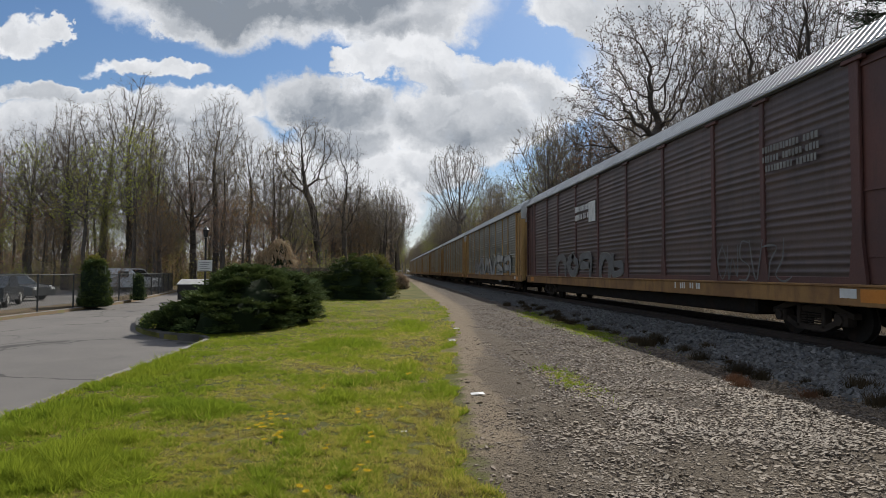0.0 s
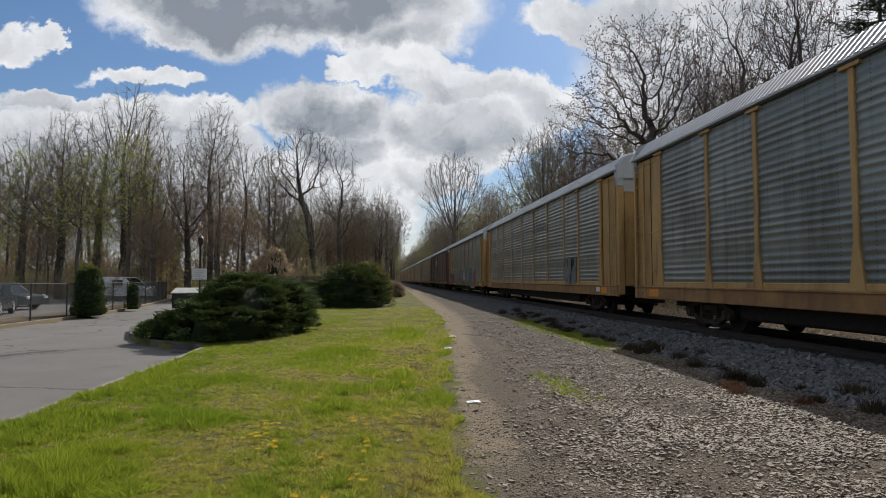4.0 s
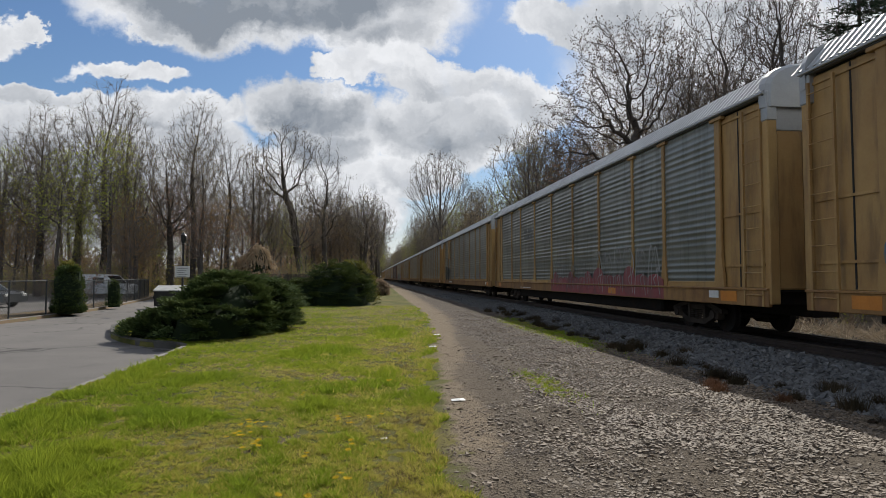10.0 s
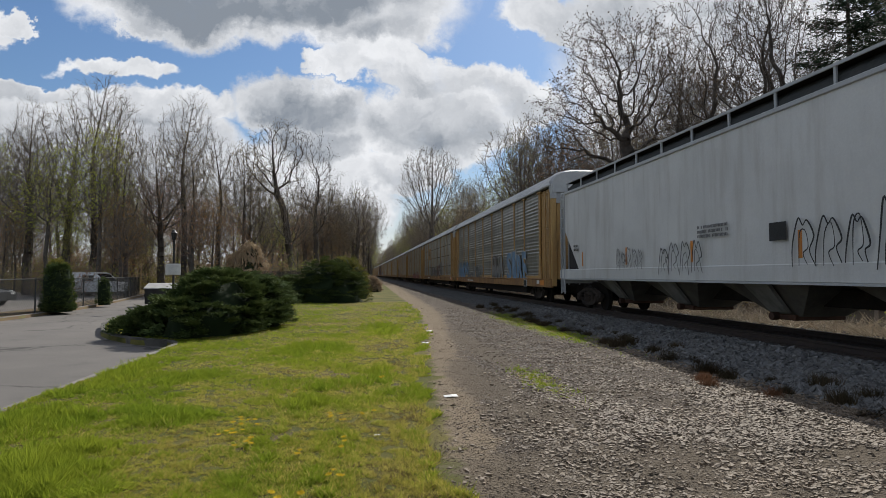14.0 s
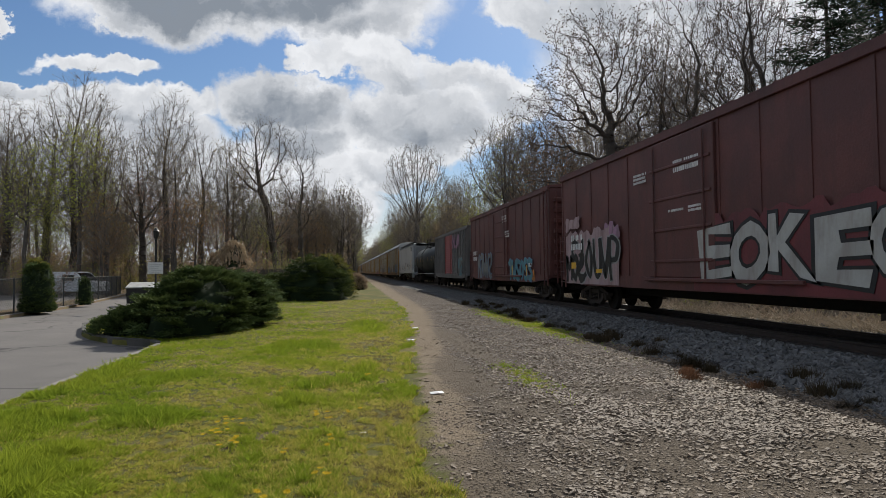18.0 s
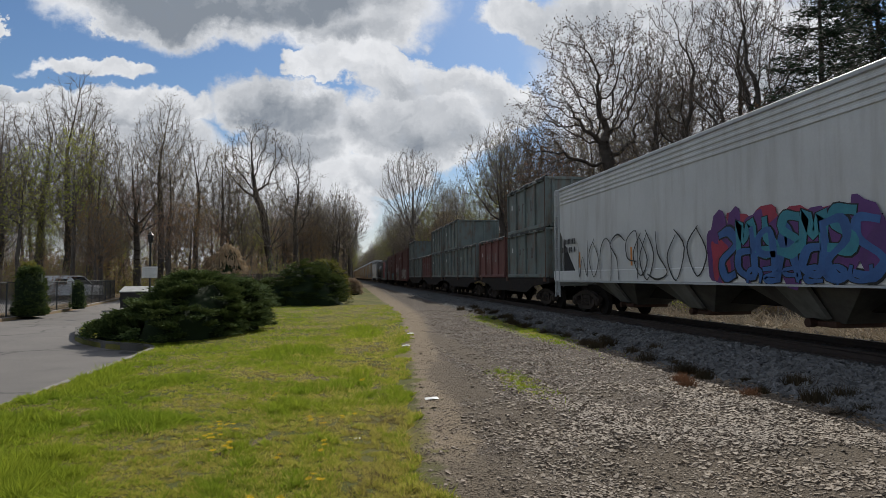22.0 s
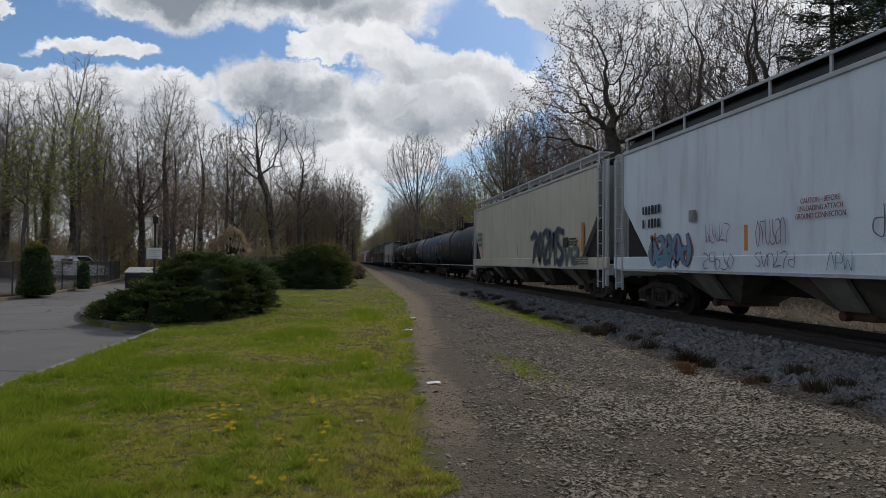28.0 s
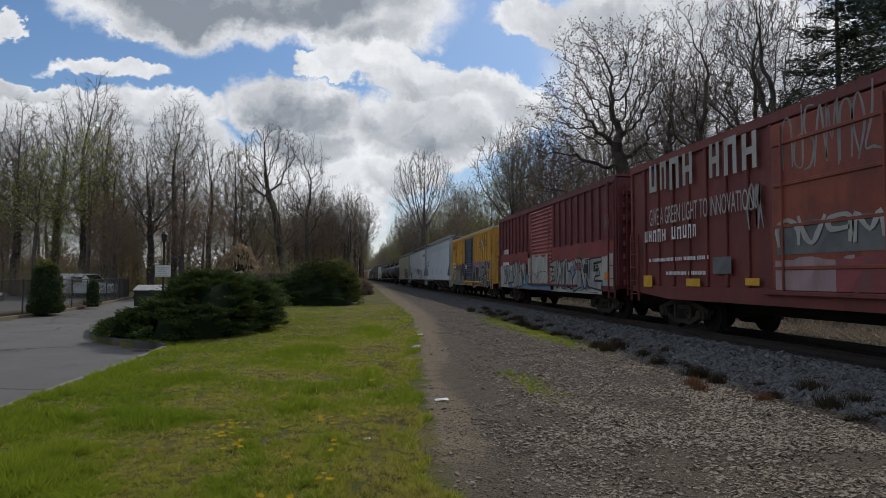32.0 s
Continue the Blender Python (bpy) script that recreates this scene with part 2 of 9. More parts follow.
M["iron"] = paint("dark_running_gear", (0.026, 0.023, 0.021), (0.016, 0.014, 0.013), 0.8, 0.1, 3, 20, 0, (0.06, 0.036, 0.024), 0.4, spec=0.15)
# near-black: shade put into colour for insides, gaps and openings; also the placard
M["inside"] = paint("shade_and_placard_black", (0.02, 0.02, 0.02), (0.015, 0.015, 0.015), 0.9, 0, 1, 10, 0, grime=0)
M["rust"] = paint("rusty_steel", (0.11, 0.055, 0.035), (0.07, 0.035, 0.025), 0.8, 0.3, 4, 30, 0)
M["tie"] = paint("creosoted_timber", (0.06, 0.045, 0.035), (0.04, 0.032, 0.026), 0.9, 0, 3, 30, 0, grime=0.2)

M["kerb"] = paint("concrete_kerb", (0.25, 0.23, 0.205), (0.18, 0.165, 0.15), 0.9, 0, 1.5, 40, 0, (0.07, 0.065, 0.05), 0.6, 0.3)
# grimy kerb darkened by colour for the shaded face under the junipers
M["kerb_shade"] = paint("shade_toned_grimy_kerb", (0.10, 0.095, 0.085), (0.065, 0.062, 0.052), 0.9, 0, 1.5, 40, 0, (0.04, 0.04, 0.03), 0.6, 0.3)
M["stone"] = paint("ballast_stone", (0.165, 0.165, 0.162), (0.105, 0.105, 0.104), 0.85, 0, 2, 40, 0, grime=0.0, bump=0.3, island=0.75)
M["pebble"] = paint("brown_gravel_stone", (0.215, 0.16, 0.106), (0.125, 0.092, 0.062), 0.7, 0, 0.8, 40, 0, grime=0.0, bump=0.3, island=0.9)
M["white"] = paint("white_paint", (0.72, 0.72, 0.70), (0.6, 0.6, 0.58), 0.6, 0, 3, 20, 0.5, grime=0.15)
M["white_spray"] = paint("white_spray", (0.367, 0.367, 0.355), (0.251, 0.251, 0.241), 0.65, 0, 1.2, 16, 0.9, (0.09, 0.085, 0.075), 0.75)
M["black"] = paint("black_paint", (0.015, 0.015, 0.015), (0.01, 0.01, 0.01), 0.5, 0, 3, 20, 0, grime=0.0)
M["orange"] = paint("orange_marking", (0.65, 0.24, 0.03), (0.55, 0.2, 0.03), 0.5, 0, 3, 20, 0, grime=0.1)
M["sign_yellow"] = paint("yellow_reflector", (0.75, 0.42, 0.03), (0.65, 0.36, 0.03), 0.5, 0, 3, 20, 0, grime=0.1)
M["blue_spray"] = paint("light_blue_spray", (0.153, 0.274, 0.412), (0.108, 0.199, 0.309), 0.65, 0, 1.2, 16, 0.9, (0.09, 0.085, 0.075), 0.75)
M["teal_spray"] = paint("teal_spray", (0.095, 0.285, 0.325), (0.067, 0.198, 0.239), 0.65, 0, 1.2, 16, 0.9, (0.09, 0.085, 0.075), 0.75)
M["pink_spray"] = paint("pink_spray", (0.370, 0.209, 0.301), (0.270, 0.144, 0.209), 0.65, 0, 1.2, 16, 0.9, (0.09, 0.085, 0.075), 0.75)
M["red_spray"] = paint("red_spray", (0.301, 0.071, 0.076), (0.211, 0.050, 0.055), 0.65, 0, 1.2, 16, 0.9, (0.09, 0.085, 0.075), 0.75)
M["purple_spray"] = paint("purple_spray", (0.164, 0.072, 0.164), (0.106, 0.051, 0.116), 0.65, 0, 1.2, 16, 0.9, (0.09, 0.085, 0.075), 0.75)
M["green_spray"] = paint("dull_green_spray", (0.138, 0.202, 0.156), (0.091, 0.132, 0.106), 0.65, 0, 1.2, 16, 0.9, (0.09, 0.085, 0.075), 0.75)
M["pale_spray"] = paint("pale_spray", (0.270, 0.270, 0.252), (0.174, 0.174, 0.164), 0.65, 0, 1.2, 16, 0.9, (0.09, 0.085, 0.075), 0.75)
M["grey_spray"] = paint("grey_spray", (0.16, 0.16, 0.16), (0.11, 0.11, 0.11), 0.6, 0, 2, 20, 0, grime=0.1)
M["sage_spray"] = paint("pale_sage_spray", (0.235, 0.27, 0.21), (0.17, 0.195, 0.155), 0.65, 0, 1.2, 16, 0.9, (0.09, 0.085, 0.075), 0.5)
M["mural_teal"] = paint("teal_mural_paint", (0.04, 0.25, 0.30), (0.03, 0.18, 0.25), 0.5, 0, 1.5, 16, 0.5, grime=0.15)
M["mural_blue"] = paint("blue_mural_paint", (0.04, 0.13, 0.34), (0.03, 0.09, 0.25), 0.5, 0, 1.5, 16, 0.5, grime=0.15)
M["mural_purple"] = paint("purple_mural_paint", (0.12, 0.035, 0.17), (0.08, 0.025, 0.13), 0.5, 0, 1.5, 16, 0.5, grime=0.15)
M["mural_red"] = paint("red_mural_paint", (0.36, 0.03, 0.06), (0.26, 0.025, 0.05), 0.5, 0, 1.5, 16, 0.5, grime=0.15)
M["pinkwhite"] = paint("pale_pink_spray", (0.42, 0.30, 0.30), (0.34, 0.23, 0.24), 0.65, 0, 1.2, 16, 0.9, (0.12, 0.06, 0.05), 0.6)
M["chalk"] = paint("chalky_white_spray", (0.46, 0.46, 0.43), (0.36, 0.35, 0.32), 0.7, 0, 1.0, 16, 0.9, (0.16, 0.11, 0.08), 0.6)
M["bark"] = paint("grey_brown_bark", (0.12, 0.104, 0.088), (0.078, 0.068, 0.058), 0.9, 0, 2, 14, 0.6, (0.05, 0.045, 0.035), 0.3, 0.5)
M["twig"] = paint("brown_twig", (0.225, 0.186, 0.15), (0.15, 0.124, 0.1), 0.9, 0, 1, 10, 0, grime=0, bump=0)
M["brushwood"] = paint("brown_brushwood", (0.27, 0.22, 0.175), (0.19, 0.155, 0.12), 0.9, 0, 1, 10, 0, grime=0, bump=0)
M["bud_red"] = leafy("reddish_buds", (0.40, 0.19, 0.12), (0.38, 0.23, 0.12))
M["bud_green"] = leafy("young_green_leaves", (0.42, 0.5, 0.075), (0.5, 0.5, 0.11))
M["bud_tan"] = leafy("tan_buds", (0.40, 0.31, 0.15), (0.34, 0.28, 0.12))
M["needle"] = leafy("dark_conifer_needles", (0.022, 0.042, 0.022), (0.035, 0.055, 0.025), 0.5, 0.1)
M["juniper"] = leafy("juniper_sprays", (0.058, 0.094, 0.03), (0.12, 0.155, 0.05), 2.2, 0.16)
M["shrub"] = leafy("yellow_green_shrub", (0.13, 0.15, 0.035), (0.24, 0.22, 0.05), 1.0, 0.25)
M["willow"] = leafy("pale_tan_willow_shoots", (0.62, 0.49, 0.32), (0.52, 0.39, 0.25), 1.0, 0.4)
M["dry"] = leafy("dry_tan_stalks", (0.47, 0.37, 0.26), (0.36, 0.27, 0.19), 1.0, 0.2)
M["weed"] = leafy("dark_dry_weed", (0.055, 0.048, 0.028), (0.085, 0.06, 0.035), 1.0, 0.2)
M["dandelion"] = leafy("dandelion_yellow", (0.75, 0.50, 0.02), (0.7, 0.45, 0.02), 1.0, 0.2)

# ---- mesh helpers ----


class Mesh:
    """Collects vertices and faces of one part."""

    def __init__(self):
        self.v, self.f = [], []

    def add(self, verts, faces):
        o = len(self.v)
        self.v.extend(verts)
        self.f.extend([tuple(i + o for i in f) for f in faces])
        return self

    def box(self, x0, x1, y0, y1, z0, z1, c=0.0):
        """Box; c: width of the chamfer along its edges."""
        if not c:
            return self.add([(x, y, z) for x in (x0, x1) for y in (y0, y1) for z in (z0, z1)],
                            [(0, 1, 3, 2), (4, 6, 7, 5), (0, 4, 5, 1), (2, 3, 7, 6), (0, 2, 6, 4), (1, 5, 7, 3)])
        lo, hi = (x0, y0, z0), (x1, y1, z1)
        c = min(c, 0.45 * min(h - l for l, h in zip(lo, hi)))
        vs, at = [], {}
        for axis in range(3):
            for corner in range(8):
                bits = [(corner >> k) & 1 for k in range(3)]
                p = [(hi[k] if bits[k] else lo[k]) - (0 if k == axis else (c if bits[k] else -c)) for k in range(3)]
                at[(axis, tuple(bits))] = len(vs)
                vs.append(tuple(p))
        mid = Vector([(a + b) / 2 for a, b in zip(lo, hi)])
        fs = []
        for axis in range(3):
            u, w = (axis + 1) % 3, (axis + 2) % 3
            for s in (0, 1):
                q = []
                for a, b in ((0, 0), (1, 0), (1, 1), (0, 1)):
                    k = [0, 0, 0]
                    k[axis], k[u], k[w] = s, a, b
                    q.append(at[(axis, tuple(k))])
                fs.append(q)
            for a in (0, 1):
                for b in (0, 1):
                    k0, k1 = [0, 0, 0], [0, 0, 0]
                    k0[u] = k1[u] = a
                    k0[w] = k1[w] = b
                    k1[axis] = 1
                    k0, k1 = tuple(k0), tuple(k1)
                    fs.append([at[(u, k0)], at[(u, k1)], at[(w, k1)], at[(w, k0)]])
        for corner in range(8):
            bits = tuple((corner >> k) & 1 for k in range(3))
            fs.append([at[(0, bits)], at[(1, bits)], at[(2, bits)]])
        good = []
        for f in fs:
            p = [Vector(vs[i]) for i in f]
            nrm = (p[1] - p[0]).cross(p[2] - p[0])
            good.append(tuple(f) if nrm.dot(p[0] + p[2] - 2 * mid) > 0 else tuple(reversed(f)))
        return self.add(vs, good)

    def tube(self, a, b, r, n=8, r2=None, caps=True):
        """A rod from a to b."""
        a, b = Vector(a), Vector(b)
        r2 = r if r2 is None else r2
        d = (b - a).normalized()
        s = d.orthogonal().normalized()
        t = d.cross(s)
        vs = []
        for p, rr in ((a, r), (b, r2)):
            for i in range(n):
                w = 2 * math.pi * i / n
                vs.append(tuple(p + (s * math.cos(w) + t * math.sin(w)) * rr))
        fs = [(i, (i + 1) % n, n + (i + 1) % n, n + i) for i in range(n)]
        if caps:
            fs += [tuple(reversed(range(n))), tuple(range(n, 2 * n))]
        return self.add(vs, fs)

    def strip(self, profile, y0, y1):
        """A profile of (x, z) drawn along y."""
        n = len(profile)
        return self.add([(x, y, z) for y in (y0, y1) for x, z in profile], [(i, i + 1, n + i + 1, n + i) for i in range(n - 1)])

    def prism(self, outline, x0, x1):
        """An outline of (y, z) drawn along x, closed at both ends."""
        n = len(outline)
        return self.add([(x, y, z) for x in (x0, x1) for y, z in outline],
                        [(i, (i + 1) % n, n + (i + 1) % n, n + i) for i in range(n)] + [tuple(reversed(range(n))), tuple(range(n, 2 * n))])

    def lathe(self, profile, n=32, axis="y"):
        """Turns (along, radius) round the y or z axis."""
        vs = []
        for a, r in profile:
            for i in range(n):
                w = 2 * math.pi * i / n
                c, s = r * math.cos(w), r * math.sin(w)
                vs.append((c, a, s) if axis == "y" else (c, s, a))
        fs = []
        for k in range(len(profile) - 1):
            for i in range(n):
                j = (i + 1) % n
                fs.append((k * n + i, k * n + j, (k + 1) * n + j, (k + 1) * n + i))
        return self.add(vs, fs)

    def moved(self, m):
        self.v = [tuple(m @ Vector(p)) for p in self.v]
        return self

    def data(self, name, smooth=False):
        me = bpy.data.meshes.new(name)
        me.from_pydata(self.v, [], self.f)
        if smooth:
            me.polygons.foreach_set("use_smooth", [True] * len(me.polygons))
        me.update()
        return me


def part(name, mesh, material, parent=None, label="", smooth=False, at=None):
    """One mesh object under a thing or part. mesh: a Mesh, or finished data to share."""
    me = mesh.data(name, smooth) if isinstance(mesh, Mesh) else mesh
    if not me.materials:
        me.materials.append(material)
    ob = new(name, me)
    ob.parent = parent
    if at is not None:
        ob.matrix_local = at
    if label:
        ob["label"] = label
    return ob


def thing(name, label, category, group="", at=None):
    ob = new(name)
    ob.empty_display_size = 0.3
    if at is not None:
        ob.matrix_basis = at
    return tagged(ob, label, category, group)


def letters(text, size, fat=0.0, thick=0.003, wob=0.0, seed=0):
    """Lettering in the built-in font as a mesh standing in the plane x = 0, read from the -x side; centred."""
    cu = bpy.data.curves.new("letters", "FONT")
    cu.body, cu.size, cu.offset, cu.extrude, cu.resolution_u = text, size, fat, thick, 3
    cu.align_x, cu.align_y = "CENTER", "CENTER"
    ob = bpy.data.objects.new("letters", cu)
    me = bpy.data.meshes.new_from_object(ob)
    me.materials.clear()
    bpy.data.objects.remove(ob)
    for v in me.vertices:
        x, y, z = v.co
        if wob:
            x += wob * noise.noise((x * 1.3 / size, y * 1.3 / size, seed)) * 1.2
            y += wob * noise.noise((x * 1.3 / size, y * 1.3 / size, seed + 9))
        v.co = (-z, -x, y)
    me.update()
    return me


# ---- ground ----


def grass_edge(y):
    """Where the lawn ends towards the path; y: a number or an array."""
    return 0.36 + 0.083 * np.clip(y, -10, 26) + 0.015 * np.clip(np.subtract(y, 26), 0, 70)


def lot_right(y):
    for (y0, x0), (y1, x1) in zip(LOT_R, LOT_R[1:]):
        if y <= y1:
            return x0 + (x1 - x0) * max(0, (y - y0)) / (y1 - y0)
    return LOT_R[-1][1]


def lot_left(y):
    for (y0, x0), (y1, x1) in zip(LOT_L, LOT_L[1:]):
        if y <= y1:
            return x0 + (x1 - x0) * max(0, (y - y0)) / (y1 - y0)
    return LOT_L[-1][1]


LOT_R = ((-40, -4.4), (15.3, -4.4), (16.0, -4.8), (16.6, -5.8), (18.0, -6.9), (19.2, -7.6), (22.0, -8.7), (30.0, -9.8), (70.0, -13.0))
LOT_L = ((-40, -13.8), (23.0, -13.8), (30.0, -14.0), (37.0, -14.8), (50.0, -17.3), (70.0, -21.5))
LOT_Z = -0.12


# bare soil in the lawn, trodden ground in the gravel: x, y and half widths
SOIL = ((-0.33, 10.4, 0.35, 0.35), (-0.87, 6.5, 0.2, 0.35), (-1.05, 6.1, 0.15, 0.25), (-2.1, 6.4, 0.2, 0.15), (-2.7, 5.8, 0.2, 0.12), (-3.2, 11.2, 0.3, 0.3), (0.55, 8.7, 0.25, 0.7), (-0.2, 4.6, 0.2, 0.25), (-4.0, 8.2, 0.25, 0.7))
TRODDEN = ((2.7, 4.8, 1.7, 1.5), (2.1, 6.9, 0.7, 1.2), (1.2, 4.2, 0.9, 1.6), (1.8, 9.5, 0.45, 2.5), (2.6, 14.0, 0.4, 4.0), (3.4, 8.2, 0.5, 0.6), (4.6, 5.0, 0.7, 0.5))
LUSH = ((-2.2, 7.5, 0.55, 0.5), (-2.6, 6.3, 0.32, 0.3), (-3.6, 7.4, 0.75, 0.9), (-3.2, 7.9, 0.5, 0.4), (-2.9, 5.4, 0.9, 0.6), (-2.75, 10.2, 0.4, 0.5), (-0.75, 8.0, 0.35, 0.5), (-0.2, 9.3, 0.5, 0.5), (-3.9, 11.0, 0.4, 2.0), (0.3, 10.5, 0.3, 1.5), (-1.9, 4.4, 0.5, 0.4), (-1.0, 14.0, 1.0, 1.5), (0.6, 19.0, 0.8, 2.5))


def in_spots(spots, x, y):
    """How far inside the nearest of some ellipses: 1 at its middle, 0 at its rim and beyond."""
    out = np.zeros_like(x)
    for px, py, rx, ry in spots:
        out = np.maximum(out, 1 - np.sqrt(((x - px) / rx) ** 2 + ((y - py) / ry) ** 2))
    return np.clip(out, 0, 1)


def ground_material():
    m = bpy.data.materials.new("verge_ground")
    w = Nodes(tree_of(m))
    pos = w.n("ShaderNodeNewGeometry").outputs["Position"]
    x, y, z = w.split(pos)
    n_big, n_mid, n_fine = w.noise(0.45, 4, 0.6, pos), w.noise(2.2, 5, 0.65, pos), w.noise(26, 5, 0.65, pos)
    n_grain = w.noise(75, 4, 0.7, pos)
    yy = w.math("MAXIMUM", y, 0.0)
    edge = w.math("MULTIPLY_ADD", w.math("MINIMUM", w.math("MAXIMUM", y, -10.0), 26.0), 0.083, 0.36)
    edge = w.math("MULTIPLY_ADD", w.math("MINIMUM", w.math("MAXIMUM", w.math("SUBTRACT", y, 26.0), 0.0), 70.0), 0.015, edge)
    wob = w.math("MULTIPLY_ADD", w.math("SUBTRACT", n_mid, 0.5), 1.1, x)
    rel = w.math("SUBTRACT", wob, edge)
    # thatch under the grass, bare soil where it is worn
    lush, dry, soil = (0.07, 0.08, 0.016), (0.145, 0.125, 0.036), (0.115, 0.088, 0.054)
    g = w.mix(w.step(n_big, 0.4, 0.62), lush, dry)
    g = w.mix(w.step(n_mid, 0.66, 0.78, 0, 0.5), g, soil)
    for px, py, rx, ry in SOIL:
        a = w.math("MULTIPLY", w.math("SUBTRACT", x, px), 1 / rx)
        b = w.math("MULTIPLY", w.math("SUBTRACT", y, py), 1 / ry)
        r2 = w.math("ADD", w.math("MULTIPLY_ADD", a, a, w.math("MULTIPLY", b, b)), w.math("MULTIPLY", w.math("SUBTRACT", n_mid, 0.5), 2.0))
        g = w.mix(w.math("MULTIPLY", w.step(r2, 1.2, 0.3, 0, 0.95), w.step(n_fine, 0.35, 0.55)), g, soil)
    g = w.mix(w.step(n_grain, 0.4, 0.7, 0.0, 0.7), g, (0.05, 0.045, 0.02))
    # path and gravel
    path = w.mix(n_fine, (0.225, 0.175, 0.12), (0.13, 0.1, 0.068))
    vor = w.n("ShaderNodeTexVoronoi", Scale=30.0, Vector=pos)
    peb = w.split(vor.outputs["Color"])[0]
    joint = w.step(vor.outputs["Distance"], 0.25, 0.6)
    grav = w.mix(peb, (0.042, 0.034, 0.024), (0.135, 0.105, 0.072))
    grav = w.mix(w.math("POWER", peb, 5.0), grav, (0.48, 0.43, 0.38))
    grav = w.mix(w.math("MULTIPLY", joint, 0.75), grav, (0.05, 0.04, 0.034))
    grav = w.mix(w.step(n_big, 0.35, 0.7, 0.0, 0.6), grav, (0.085, 0.068, 0.054))
    wide = w.math("MULTIPLY_ADD", w.math("SQRT", yy), 0.16, 0.12)
    on_path = w.step(w.math("DIVIDE", rel, wide), 1.25, 0.6)
    # trodden bare ground among the stones
    worn = 0.0
    for px, py, rx, ry in TRODDEN:
        a = w.math("MULTIPLY", w.math("SUBTRACT", x, px), 1 / rx)
        b = w.math("MULTIPLY", w.math("SUBTRACT", y, py), 1 / ry)
        r2 = w.math("ADD", w.math("MULTIPLY_ADD", a, a, w.math("MULTIPLY", b, b)), w.math("MULTIPLY", w.math("SUBTRACT", n_mid, 0.5), 2.4))
        worn = w.math("MAXIMUM", worn, w.step(r2, 1.2, 0.4, 0, 0.85))
    rough = w.mix(on_path, grav, w.mix(w.step(n_grain, 0.45, 0.8, 0.0, 0.5), path, (0.33, 0.285, 0.235)))
    rough = w.mix(worn, rough, w.mix(n_fine, (0.135, 0.109, 0.08), (0.075, 0.061, 0.046)))
    # thin grass within the gravel
    ex = w.math("MULTIPLY", w.math("SUBTRACT", wob, 5.45), 1 / 0.75)
    ey = w.math("MULTIPLY", w.math("SUBTRACT", y, 18.5), 1 / 5.5)
    spot = w.step(w.math("MULTIPLY_ADD", ex, ex, w.math("MULTIPLY", ey, ey)), 1.1, 0.3, 0, 0.75)
    rough = w.mix(w.math("MULTIPLY", spot, w.step(n_fine, 0.3, 0.55)), rough, (0.13, 0.15, 0.04))
    col = w.mix(w.step(rel, -0.12, 0.12), g, rough)
    # leaf litter in the woods
    leaf = w.mix(n_fine, (0.17, 0.12, 0.075), (0.10, 0.075, 0.05))
    leaf = w.mix(w.step(n_mid, 0.5, 0.65, 0, 0.6), leaf, (0.12, 0.13, 0.045))
    left = w.step(w.math("MULTIPLY_ADD", y, 0.09, x), -10.0, -11.5)
    far = w.step(y, 60.0, 75.0)
    side = w.step(x, -1.0, -3.0)
    # beyond the track the shade of the woods is painted in as darker litter
    leaf = w.mix(w.step(x, 12.8, 17.0, 0.0, 0.8), leaf, (0.07, 0.055, 0.038))
    woods = w.math("MAXIMUM", w.math("MAXIMUM", left, w.math("MULTIPLY", far, side)), w.step(wob, 12.2, 12.8))
    col = w.mix(woods, col, leaf)
    bs = w.n("ShaderNodeBsdfPrincipled", Roughness=0.95)
    w.put(bs.inputs["Base Color"], col)
    w.put(bs.inputs["Specular IOR Level"], 0.15)
    bn = w.n("ShaderNodeBump", Strength=0.6, Distance=0.03, Height=w.math("MULTIPLY_ADD", joint, w.step(rel, -0.1, 0.3, 0.0, -1.2), w.math("MULTIPLY_ADD", n_grain, 0.4, n_fine)))
    w.put(bs.inputs["Normal"], bn.outputs[0])
    w.t.links.new(bs.outputs[0], w.n("ShaderNodeOutputMaterial").inputs[0])
    return m


M["ground"] = ground_material()


